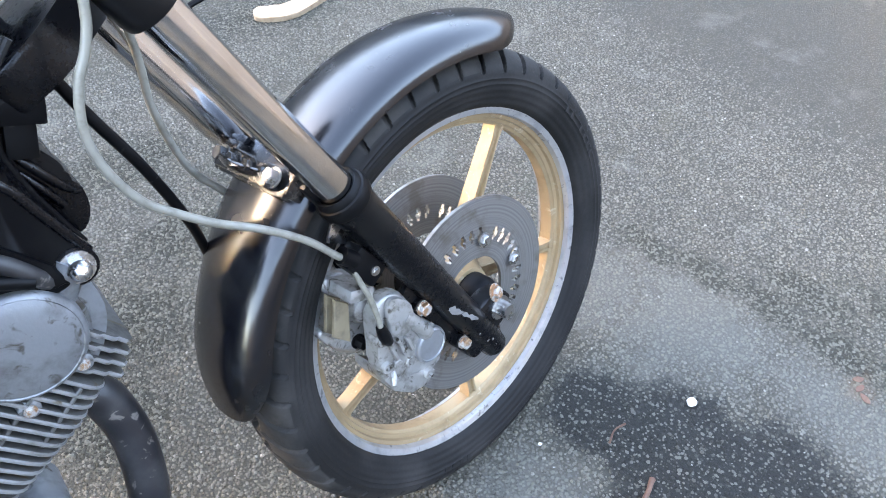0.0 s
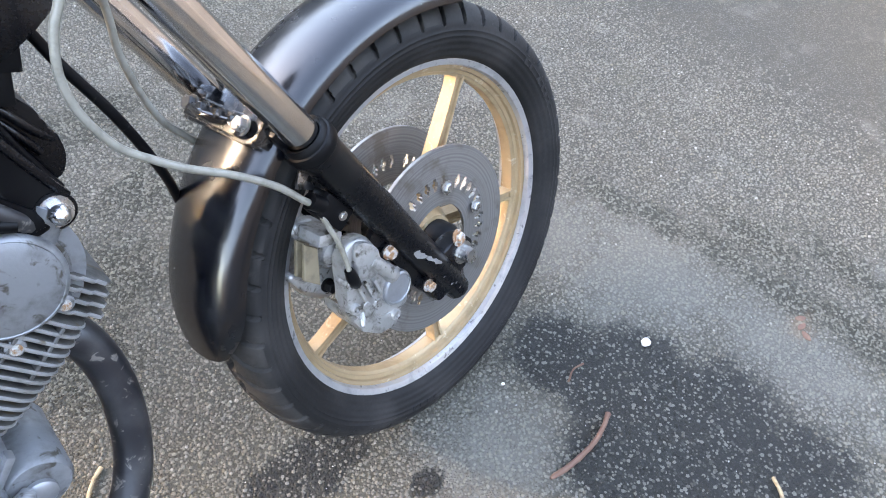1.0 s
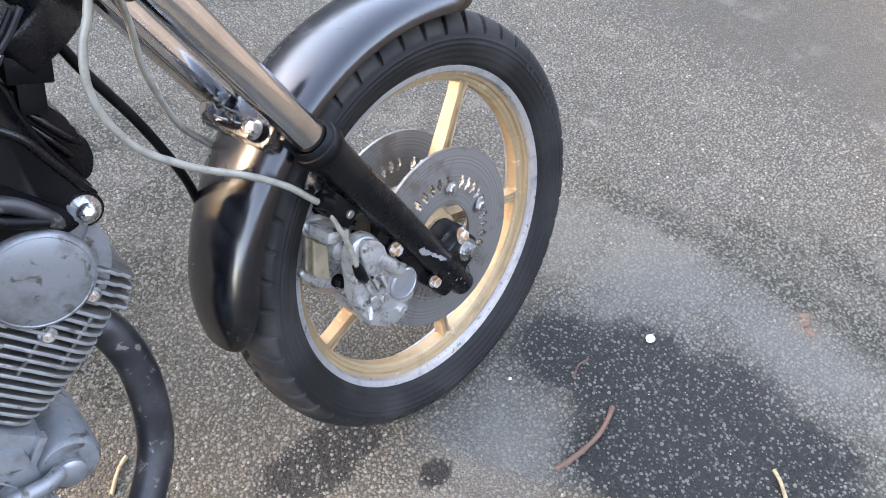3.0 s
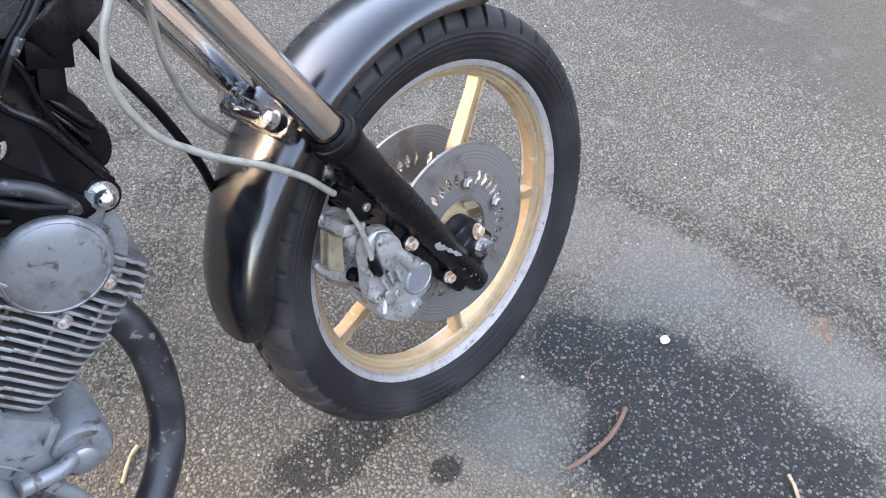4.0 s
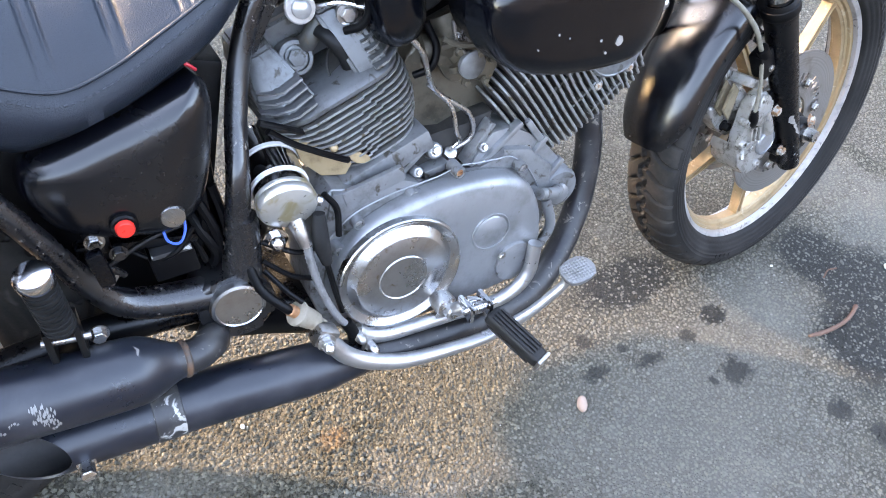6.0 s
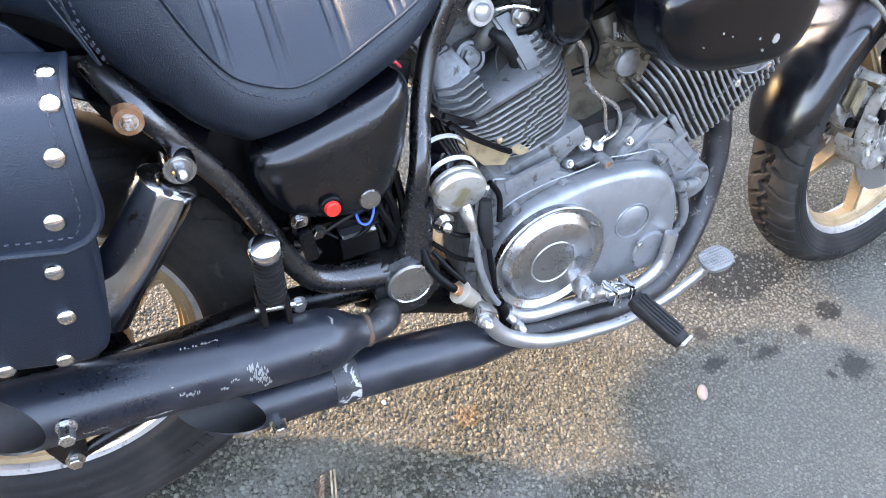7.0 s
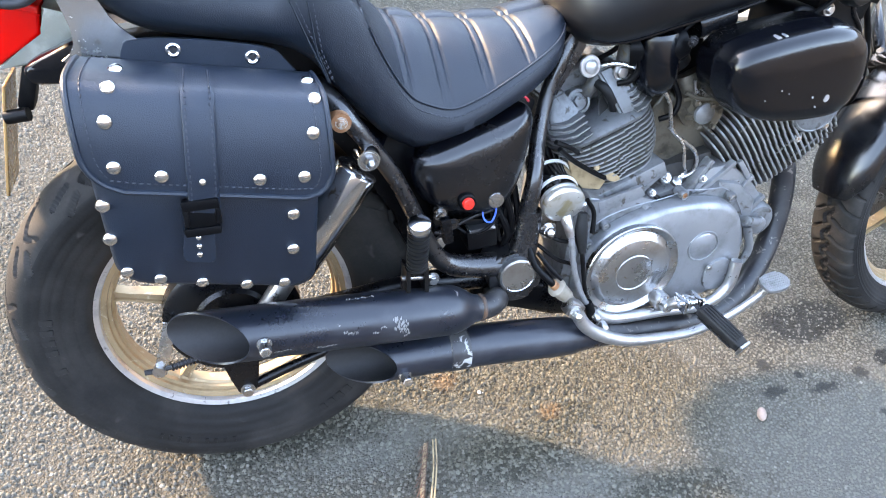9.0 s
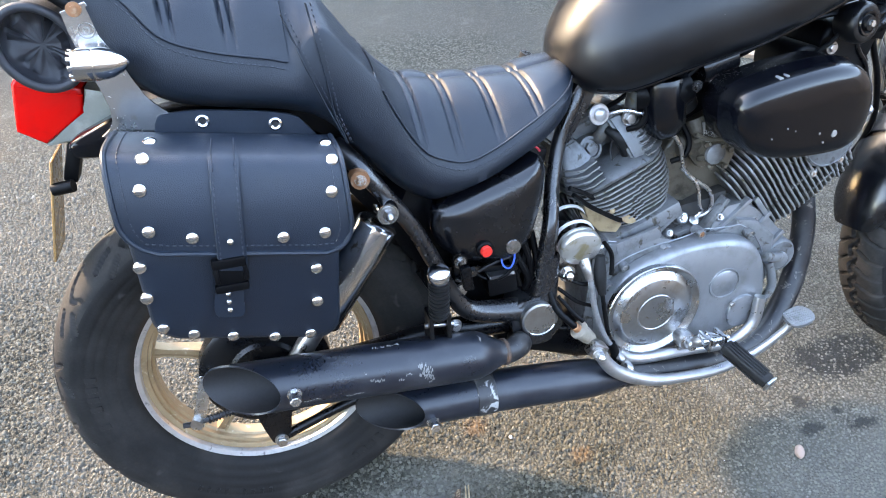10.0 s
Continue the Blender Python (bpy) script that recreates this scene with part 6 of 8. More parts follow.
    carb = part("carburettor", lathe([(0.0005, -0.05), (0.026, -0.05), (0.028, -0.044), (0.028, -0.02), (0.033, -0.018), (0.033, -0.012), (0.025, -0.010), (0.024, 0.012), (0.031, 0.014), (0.031, 0.022), (0.022, 0.026), (0.0005, 0.028)], 28, along((0.795, -0.050, 0.598), (0.35, -0.25, -0.9))), M_GRIME, bike, "grimy alloy carburettor body")
    part("carburettor_bowl", box((0.050, 0.044, 0.030), Matrix.Translation((0.806, -0.064, 0.580)) @ Matrix.Rotation(radians(24), 4, "Y"), 0.006, 3), M_GRIME, carb)
    part("carburettor_throat", tube([(0.745, -0.045, 0.600), (0.775, -0.05, 0.602), (0.83, -0.05, 0.59)], [0.021, 0.018, 0.022], 18), M_GRIME, carb)
    part("carburettor_lid", lathe([(0.0005, 0.0), (0.018, 0.0), (0.018, 0.006), (0.014, 0.009), (0.0005, 0.010)], 20, along((0.792, -0.086, 0.590), RIGHT)), M_CAST, carb)
    for p, r in (((0.776, -0.082, 0.608), 0.0055), ((0.822, -0.084, 0.592), 0.0055), ((0.785, -0.088, 0.568), 0.0045), ((0.812, -0.088, 0.566), 0.0045), ((0.800, -0.090, 0.604), 0.004)):
        part("carburettor_screw", bolt(p, RIGHT, r, 0.007, 1.3), M_GRIME, carb)
    part("choke_lever", slab(smooth_loop([(0.748, 0.616), (0.759, 0.613), (0.775, 0.588), (0.793, 0.564), (0.785, 0.558), (0.765, 0.572)], 4), -0.066, -0.062, 0.001, 1), M_GRIME, carb, "pale metal choke lever plate")
    part("linkage_rod", tube([(0.752, -0.085, 0.628), (0.775, -0.09, 0.618), (0.80, -0.092, 0.616), (0.828, -0.088, 0.606)], 0.0034, 8), M_GRIME, carb)
    part("linkage_rod", tube([(0.768, -0.08, 0.645), (0.772, -0.084, 0.62), (0.782, -0.088, 0.606)], 0.0026, 8), M_STEEL, carb)
    part("fuel_hose", tube([(0.742, -0.06, 0.64), (0.752, -0.07, 0.612), (0.745, -0.072, 0.588), (0.728, -0.06, 0.575)], 0.005, 10), M_PLASTIC, carb)
    part("return_spring", tube([(0.770 + 0.03 * t, -0.088 + 0.0035 * math.cos(t * 60), 0.630 - 0.012 * t + 0.0035 * math.sin(t * 60)) for t in np.linspace(0, 1, 70)], 0.0009, 5, 1, smooth=False), M_STEEL, carb)


def exhaust():
    # front downpipe, sweeping under the engine to the lower silencer
    part("front_exhaust_pipe", tube([(1.030, 0.0, 0.450), (1.064, -0.005, 0.435), (1.074, -0.02, 0.36), (1.050, -0.045, 0.265), (0.990, -0.080, 0.202), (0.91, -0.115, 0.178), (0.80, -0.140, 0.185), (0.68, -0.150, 0.205), (0.62, -0.150, 0.213)], [0.022] * 8 + [0.024], 18, 8), M_PIPE, bike, "scorched matt black front exhaust pipe")

    def silencer(name, pts, rs, near, far, label):
        """A round can with a slash cut tail: the first point is the cut's middle."""
        path = [np.array((*p, r)) for p, r in zip(pts, rs)]
        path = [path[0] + (path[1] - path[0]) * t for t in np.linspace(0, 1, 8)[:-1]] + list(spline(path[1:], 6))
        seg = 36
        outer, inner = [], []
        d = Vector(pts[1]) - Vector(pts[0])
        d.normalize()
        side = Vector((0, -1, 0))
        side = (side - d * side.dot(d)).normalized()
        up = side.cross(d)
        for i, p in enumerate(path):
            c, r = Vector(p[:3]), float(p[3])
            ring, ring2 = [], []
            k = max(0.0, 1 - i / 7.0)
            for j in range(seg):
                a = 2 * math.pi * j / seg
                n = side * math.cos(a) + up * math.sin(a)
                s = k * (near if math.cos(a) > 0 else far) * abs(math.cos(a)) + k * 0.010 * math.sin(a)
                ring.append(c + n * r + d * s)
                ring2.append(c + n * (r - 0.003) + d * s)
            outer.append(ring)
            inner.append(ring2)
        can = part(name, ring_skin(B(), outer, caps=False), M_HEAT, bike, label)
        part("silencer_inside", ring_skin(B(), inner[:12], caps=False), M_SOOT_HOLE, can, "sooty open tail")
        b = B()
        ring_skin(b, [outer[0], inner[0]], caps=False)
        part("cut_edge", b, M_HEAT, can)
        return can

    up = silencer("upper_silencer", [(-0.030, -0.180, 0.369), (0.10, -0.180, 0.361), (0.25, -0.178, 0.347), (0.325, -0.172, 0.336), (0.350, -0.170, 0.332), (0.376, -0.167, 0.326), (0.395, -0.164, 0.322)], [0.0400, 0.0400, 0.0400, 0.0395, 0.035, 0.0225, 0.0200], 0.056, -0.052, "matt black slash cut upper silencer, scratched")
    part("collar_pipe", tube([(0.362, -0.169, 0.330), (0.380, -0.167, 0.326), (0.400, -0.164, 0.324), (0.414, -0.157, 0.325), (0.424, -0.142, 0.318), (0.434, -0.105, 0.300), (0.47, -0.05, 0.282), (0.53, 0.0, 0.270)], [0.0215, 0.0205, 0.0195, 0.0195, 0.0195, 0.0195, 0.020, 0.021], 18), M_PIPE, bike, "heat greyed exhaust joint pipe")
    part("weld_ring", lathe([(0.0205, -0.004), (0.0225, -0.002), (0.0225, 0.002), (0.0205, 0.004)], 24, along((0.386, -0.166, 0.3245), (1, 0.1, -0.15)), close=True), M_RUSTY, up, "rusty weld bead")
    low = silencer("lower_silencer", [(0.190, -0.150, 0.240), (0.30, -0.150, 0.236), (0.42, -0.150, 0.230), (0.540, -0.150, 0.221), (0.575, -0.150, 0.218), (0.625, -0.150, 0.213)], [0.0360, 0.0360, 0.0360, 0.0350, 0.031, 0.0225], 0.052, -0.050, "matt black slash cut lower silencer")
    for p, o in (((0.047, -0.218, 0.372), up), ((0.255, -0.184, 0.230), low)):
        part("silencer_bolt", bolt(p, (0, -1, 0.05), 0.0085, 0.022, 1.25), M_ZINC, o, "bright zinc clamp bolt")
    part("clamp_band", lathe([(0.0362, -0.017), (0.0375, -0.016), (0.0375, 0.016), (0.0362, 0.017)], 36, along((0.352, -0.150, 0.2335), (1, 0, -0.05)), close=True), M_SCUFF, low, "scuffed clamp band")
    # long scratches on the can
    for x0, z0, n, l, big in ((0.147, 0.391, 12, 0.034, 0.9), (0.170, 0.3935, 8, 0.018, 1.6), (0.192, 0.394, 7, 0.020, 0.8), (0.092, 0.393, 3, 0.006, 1.5), (0.094, 0.386, 2, 0.005, 1.2), (0.158, 0.365, 6, 0.012, 1.2), (0.170, 0.3635, 5, 0.009, 1.4), (0.212, 0.363, 4, 0.009, 1.4),
                              (0.232, 0.368, 7, 0.014, 2.2), (0.236, 0.362, 9, 0.018, 2.4), (0.232, 0.356, 9, 0.020, 2.0), (0.240, 0.350, 7, 0.014, 2.0), (0.246, 0.344, 4, 0.010, 1.6), (0.058, 0.3555, 6, 0.026, 0.7), (0.118, 0.349, 5, 0.03, 0.7), (0.200, 0.356, 3, 0.008, 1.2), (0.04, 0.392, 3, 0.02, 0.6)):
        random.seed(int(x0 * 1000 + z0 * 7000))
        b = B()
        for k in range(n):
            x = x0 + l * k / n
            w, h = l / n * (0.6 + random.random() * 0.8), (0.0008 + 0.0012 * random.random()) * big
            z = z0 + random.uniform(-0.0016, 0.0016) * big - 0.02 * (x - x0)
            zc = 0.369 - 0.085 * (x + 0.03)
            pts = []
            for u, v in ((0, random.uniform(-0.4, 0.4) * h), (w * 0.35, h * random.uniform(0.5, 1)), (w * 0.75, h), (w, 0.3 * h), (w * 0.8, -h * random.uniform(0.3, 1)), (w * 0.3, -h)):
                dz = z + v - zc
                y = -0.180 - math.sqrt(max(1e-6, 0.0403**2 - dz * dz))
                pts.append(b.verts.new((x + u, y, z + v)))
            b.faces.new(pts)
        part("paint_scratch", b, M_CHIP, up, normals=False)
    b = slab([(-0.030, 0.300), (0.045, 0.315), (0.032, 0.228), (0.026, 0.196), (0.010, 0.182), (-0.004, 0.194), (-0.012, 0.222)], -0.112, -0.106, 0.002)
    part("silencer_bracket", b, M_SATIN, bike, "black triangular silencer bracket")
    part("bracket_bolt", bolt((0.011, -0.112, 0.197), RIGHT, 0.009, 0.010, 1.3), M_STEEL, bike)
    part("bracket_strut", tube([(0.011, -0.105, 0.196), (0.13, -0.105, 0.238), (0.30, -0.10, 0.280)], 0.008, 10), M_SATIN, bike)


crankcase()
cylinders()
exhaust()

# ---- chassis ----
def frame_tubes():
    part("frame_downtube", tube([unset(0.575, -0.035, 0.730), unset(0.552, -0.046, 0.690), unset(0.528, -0.054, 0.635), unset(0.509, -0.076, 0.574), unset(0.496, -0.104, 0.518), unset(0.486, -0.108, 0.455), unset(0.476, -0.112, 0.390)], [0.013, 0.013, 0.012, 0.0125, 0.0135, 0.0155, 0.018], 16), M_FRAME, bike, "chipped black frame tube")
    web = [unset(x, 0, z) for x, z in ((0.530, 0.628), (0.548, 0.632), (0.580, 0.690), (0.60, 0.73), (0.565, 0.735), (0.540, 0.70))]
    part("frame_web", slab([(p.x, p.z) for p in web], -0.050, -0.040, 0.003), M_FRAME, bike, "black gusset plate below the tank")
    part("frame_lower_tube", tube([(0.476, -0.110, 0.368), (0.42, -0.110, 0.365), (0.355, -0.112, 0.378), (0.320, -0.116, 0.415), (0.287, -0.122, 0.495), (0.262, -0.125, 0.552), (0.232, -0.128, 0.602), (0.205, -0.128, 0.642), (0.186, -0.118, 0.668), (0.165, -0.085, 0.690)], [0.024, 0.0215, 0.0185, 0.0145, 0.0130, 0.0125, 0.0125, 0.013, 0.014, 0.012], 16), M_FRAME, bike, "chipped black rear frame tube")
    part("pivot_plate", slab(smooth_loop([(0.420, 0.376), (0.448, 0.392), (0.478, 0.394), (0.500, 0.376), (0.508, 0.345), (0.498, 0.312), (0.468, 0.298), (0.434, 0.306), (0.416, 0.335)], 5), -0.128, -0.07, 0.010, 4), M_FRAME, bike, "black swingarm pivot housing")
    part("frame_sleeve", tube([(0.478, -0.110, 0.382), (0.484, -0.108, 0.415), (0.488, -0.107, 0.462)], [0.0225, 0.0200, 0.0180], 18), M_FRAME, bike)
    part("pivot_cap", lathe([(0.0005, 0.0), (0.033, 0.0), (0.034, 0.005), (0.0325, 0.010), (0.029, 0.0115), (0.0275, 0.010), (0.0005, 0.0105)], 40, along(unset(0.467, -0.128, 0.361), RIGHT)), M_POLISH, bike, "dull round pivot cap")
    for sgn in (-1, 1):
        part("swingarm", tube([(0.47, 0.085 * sgn, 0.325), (0.30, 0.095 * sgn, 0.335), (0.15, 0.10 * sgn, 0.325), (-0.01, 0.105 * sgn, 0.318)], 0.021, 16), M_SATIN, bike, "black swingarm tube")
    part("frame_backbone", tube([(0.60, 0, 0.745), (0.70, 0, 0.76), (0.95, 0, 0.83), (1.10, 0, 0.90)], [0.025, 0.03, 0.035, 0.04], 14), M_SATIN, bike, "black frame backbone")
    part("seat_base", slab([(-0.10, 0.80), (0.10, 0.745), (0.25, 0.625), (0.40, 0.635), (0.46, 0.665), (0.45, 0.70), (0.20, 0.70), (-0.08, 0.83)], -0.07, 0.07, 0.01), M_PLASTIC, bike)
    part("lower_frame", slab([(0.400, 0.318), (0.440, 0.300), (0.500, 0.300), (0.575, 0.282), (0.640, 0.232), (0.640, 0.205), (0.56, 0.215), (0.46, 0.255), (0.40, 0.285)], -0.085, 0.10, 0.010, 3), M_SATIN, bike, "black lower frame member behind the engine")
    part("inner_mudguard", slab(smooth_loop([(0.150, 0.700), (0.24, 0.665), (0.31, 0.600), (0.325, 0.500), (0.318, 0.430), (0.270, 0.470), (0.215, 0.560), (0.16, 0.640)], 4), -0.085, 0.085, 0.006), M_PLASTIC, bike, "black inner mudguard behind the frame rail")
    part("left_downtube", tube([(0.53, 0.10, 0.74), (0.49, 0.12, 0.60), (0.475, 0.115, 0.35)], 0.014, 12), M_FRAME, bike)
    # electrics tray behind the side cover
    part("inner_black_box", box((0.19, 0.16, 0.17), Matrix.Translation((0.375, 0.0, 0.51)), 0.008), M_PLASTIC, bike, "black battery box")
    part("inner_guard", slab([(0.27, 0.44), (0.47, 0.42), (0.45, 0.32), (0.36, 0.34), (0.30, 0.38)], -0.06, 0.06, 0.004), M_PLASTIC, bike, "black inner guard behind the battery")
    part("tray", box((0.13, 0.16, 0.012), Matrix.Translation((0.375, -0.02, 0.448)) @ Matrix.Rotation(radians(8), 4, "Y"), 0.003), M_SATIN, bike)
    part("tray_tab", box((0.025, 0.02, 0.045), Matrix.Translation((0.335, -0.10, 0.465)), 0.004), M_SATIN, bike)
    part("tray_bolt", bolt((0.333, -0.112, 0.475), RIGHT, 0.008, 0.008, 1.3), M_STEEL, bike)
    part("relay_box", box((0.050, 0.040, 0.034), Matrix.Translation((0.405, -0.092, 0.418)) @ Matrix.Rotation(radians(-6), 4, "Y"), 0.003), M_PLASTIC, bike, "scuffed black relay box below the side cover")
    part("relay_lid", box((0.044, 0.042, 0.006), Matrix.Translation((0.404, -0.093, 0.437)) @ Matrix.Rotation(radians(-6), 4, "Y"), 0.0015), M_SCUFF, bike)
    part("tray_strut", tube([(0.318, -0.118, 0.432), (0.345, -0.116, 0.446), (0.385, -0.112, 0.462), (0.425, -0.108, 0.470)], 0.0032, 8), M_SATIN, bike)
    part("tray_strut", tube([(0.322, -0.116, 0.448), (0.340, -0.118, 0.440), (0.352, -0.114, 0.424)], 0.0040, 8), M_FRAME, bike)
    part("hinge_bolt", bolt((0.352, -0.118, 0.458), RIGHT, 0.0065, 0.008, 1.5), M_FRAME, bike)
    part("bare_clip", box((0.020, 0.006, 0.016), Matrix.Translation((0.334, -0.112, 0.424)) @ Matrix.Rotation(radians(35), 4, "Y"), 0.002), M_STEEL, bike)
    for p, r in (([(0.430, -0.085, 0.480), (0.440, -0.100, 0.450), (0.452, -0.104, 0.420), (0.448, -0.098, 0.398)], 0.0065), ([(0.420, -0.080, 0.470), (0.432, -0.096, 0.435), (0.440, -0.100, 0.405)], 0.004), ([(0.36, -0.09, 0.440), (0.385, -0.105, 0.428), (0.41, -0.116, 0.440), (0.432, -0.108, 0.462)], 0.003)):
        part("wiring_loom", tube(p, r, 8), M_PLASTIC, bike)
    part("blue_wire", tube([(0.400, -0.115, 0.480), (0.402, -0.122, 0.462), (0.413, -0.122, 0.455), (0.422, -0.118, 0.466), (0.425, -0.112, 0.482)], 0.0016, 6), M_BLUE, bike, "thin blue wire loop")
    for p in ([(0.44, -0.10, 0.50), (0.455, -0.105, 0.45), (0.46, -0.10, 0.40)], [(0.45, -0.09, 0.52), (0.447, -0.10, 0.46), (0.43, -0.09, 0.41)], [(0.462, -0.09, 0.50), (0.468, -0.10, 0.44), (0.45, -0.09, 0.39)]):
        part("wiring_loom", tube(p, 0.006, 8), M_PLASTIC, bike)
    part("red_wire", tube([(0.446, -0.112, 0.660), (0.456, -0.120, 0.657), (0.464, -0.114, 0.648)], 0.0020, 6), M_REDWIRE, bike, "red wire beside the frame")


def shock():
    top, foot = Vector((0.218, -0.142, 0.602)), Vector((0.035, -0.128, 0.330))
    d = (foot - top).normalized()
    part("shock_shroud", lathe([(0.010, 0.020), (0.026, 0.021), (0.0300, 0.024), (0.0312, 0.029), (0.0312, 0.20), (0.029, 0.203), (0.0005, 0.203)], 40, along(top, d)), M_SHROUD, bike, "chromed shock absorber shroud")
    part("shock_rod", lathe([(0.016, 0.19), (0.016, 0.318), (0.0005, 0.318)], 20, along(top, d)), M_STEEL, bike)
    part("shock_eye", lathe([(0.0005, -0.016), (0.0165, -0.016), (0.0175, -0.010), (0.0175, 0.010), (0.0155, 0.016), (0.0005, 0.016)], 24, along(top + Vector((0, 0.0, 0)), RIGHT)), M_CHROME, bike, "chromed shock top eye")
    part("shock_nut", dome_nut(top + Vector((0, -0.014, 0)), RIGHT, 0.0088), M_STEEL, bike)
    part("bracket_bolt", bolt((0.186, -0.146, 0.655), RIGHT, 0.0065, 0.008, 1.3), M_RUSTSPOT, bike, "rusty bolt on the frame rail")
    part("bolt_spacer", tube([(0.186, -0.125, 0.655), (0.186, -0.147, 0.655)], 0.0135, 18), M_RUST, bike)


def pegs():
    # passenger peg, folded up
    M = along(unset(0.287, -0.166, 0.430), (-0.03, -0.26, 0.94))
    prof = [(0.010, 0.0), (0.0145, 0.003)]
    for i in range(10):
        z = 0.006 + i * 0.0082
        prof += [(0.0160, z), (0.0164, z + 0.0026), (0.0160, z + 0.0048), (0.0116, z + 0.0056), (0.0116, z + 0.0076)]
    prof += [(0.0160, 0.089), (0.0005, 0.089)]
    p = part("passenger_peg", lathe(prof, 24, M), M_GRIP, bike, "folded rubber passenger footpeg with chrome cap")
    part("peg_cap", lathe([(0.0165, 0.086), (0.0178, 0.088), (0.0178, 0.097), (0.0160, 0.100), (0.010, 0.1015), (0.0005, 0.102)], 28, M), M_CHROME, p, "chrome end cap")
    b = B()
    for x in (0.272, 0.300):
        q = unset(x, -0.160, 0.410)
        box((0.007, 0.034, 0.052), Matrix.Translation(q), 0.002, 2, b)
    box((0.036, 0.024, 0.010), Matrix.Translation(unset(0.286, -0.150, 0.386)), 0.002, 2, b)
    part("peg_bracket", b, M_SATIN, p)
    part("peg_pin", tube([unset(0.264, -0.164, 0.416), unset(0.310, -0.164, 0.410)], 0.0045, 10), M_STEEL, p)
    part("peg_bracket_bolt", bolt(unset(0.316, -0.150, 0.396), RIGHT, 0.008, 0.010, 1.4), M_STEEL, p)
    part("tray_clip", box((0.016, 0.014, 0.042), Matrix.Translation(unset(0.338, -0.150, 0.480)) @ Matrix.Rotation(radians(-8), 4, "Y"), 0.003), M_SATIN, p)
    # rider's peg
    a, e = Vector((0.772, -0.214, 0.288)), Vector((0.806, -0.300, 0.258))
    d = (e - a).normalized()
    M = along(a, d)
    peg = part("rider_peg", box((0.026, 0.019, (e - a).length * 0.95), M @ Matrix.Translation((0, 0, (e - a).length * 0.5)), 0.006, 3), M_GRIP, bike, "rider footpeg with ribbed black rubber")
    for i in range(4):
        for s in (0.0132, -0.0132):
            part("peg_rib", box((0.0045, 0.003, (e - a).length * 0.75), M @ Matrix.Translation((-0.0096 + 0.0064 * i, s * 0.86, (e - a).length * 0.48)), 0.001, 1), M_GRIP, peg)
    part("peg_end", box((0.027, 0.019, 0.005), M @ Matrix.Translation((0, -0.001, (e - a).length * 0.99)), 0.002), M_STEEL, peg)
    b = box((0.030, 0.012, 0.026), Matrix.Translation((0.762, -0.190, 0.284)) @ Matrix.Rotation(radians(20), 4, "Y"), 0.004)
    for x in (0.748, 0.778):
        box((0.007, 0.036, 0.024), Matrix.Translation((x, -0.194, 0.286)), 0.003, 2, b)
    part("peg_knuckle", b, M_CHROME, bike, "chromed folding peg knuckle")
    part("peg_pivot", tube([(0.738, -0.202, 0.292), (0.790, -0.200, 0.288)], 0.0048, 10), M_ZINC, bike)
    part("peg_spring", tube([(0.754 + 0.018 * t, -0.202 + 0.0065 * math.cos(t * 38), 0.290 + 0.0065 * math.sin(t * 38)) for t in np.linspace(0, 1, 60)], 0.0014, 5, 1, smooth=False), M_ZINC, bike)
    part("peg_boss", lathe([(0.0005, 0.0), (0.017, 0.0), (0.017, 0.020), (0.0155, 0.026), (0.011, 0.028), (0.011, 0.040), (0.008, 0.043), (0.0005, 0.043)], 24, along((0.738, -0.135, 0.262), (0.05, -1, 0.05))), M_STEEL, bike, "steel peg mounting boss")
    part("peg_arm", tube([(0.742, -0.170, 0.266), (0.752, -0.182, 0.278), (0.762, -0.190, 0.284)], [0.010, 0.011, 0.010], 12), M_STEEL, bike)
    # bars below the engine
    part("engine_bar", tube([(0.606, -0.148, 0.265), (0.625, -0.150, 0.250), (0.660, -0.150, 0.240), (0.750, -0.150, 0.236), (0.835, -0.150, 0.232), (0.880, -0.150, 0.262), (0.890, -0.146, 0.318)], 0.0105, 14), M_BAR, bike, "bright steel tube below the engine")
    for p in ((0.604, -0.150, 0.262), (0.618, -0.158, 0.243)):
        part("bar_nut", dome_nut(p, (0.2, -0.9, -0.1), 0.0085), M_STEEL, bike)
    lever = part("brake_lever", tube([(0.553, -0.172, 0.300), (0.575, -0.178, 0.262), (0.610, -0.182, 0.236), (0.665, -0.184, 0.214), (0.730, -0.186, 0.207), (0.790, -0.192, 0.212), (0.850, -0.203, 0.242), (0.892, -0.214, 0.285), (0.902, -0.218, 0.304)], [0.011, 0.0125, 0.012, 0.011, 0.010, 0.009, 0.0075, 0.007, 0.007], 14), M_BAR, bike, "bright metal rear brake pedal lever")
    P = Matrix.Translation((0.908, -0.224, 0.319)) @ Matrix.Scale(0.84, 4) @ Matrix.Rotation(radians(-6), 4, "Y") @ Matrix.Rotation(radians(10), 4, "X")
    pad = slab(smooth_loop([(-0.030, 0.0), (-0.024, 0.020), (0.0, 0.024), (0.024, 0.018), (0.032, 0.0), (0.022, -0.022), (0.0, -0.024), (-0.024, -0.018)], 5), -0.004, 0.004, 0.002)
    pad.transform(P @ Matrix.Rotation(radians(90), 4, "X"))
    part("pedal_pad", pad, M_PADMETAL, lever, "cross cut metal brake pad")
    b = B()
    for i in range(9):
        for j in range(7):
            c = P @ Vector((-0.0224 + i * 0.0056, -0.0168 + j * 0.0056, 0.0039))
            lathe([(0.0037, 0.0), (0.0013, 0.0020), (0.0002, 0.0021)], 4, Matrix.Translation(c) @ P.to_3x3().to_4x4(), b)
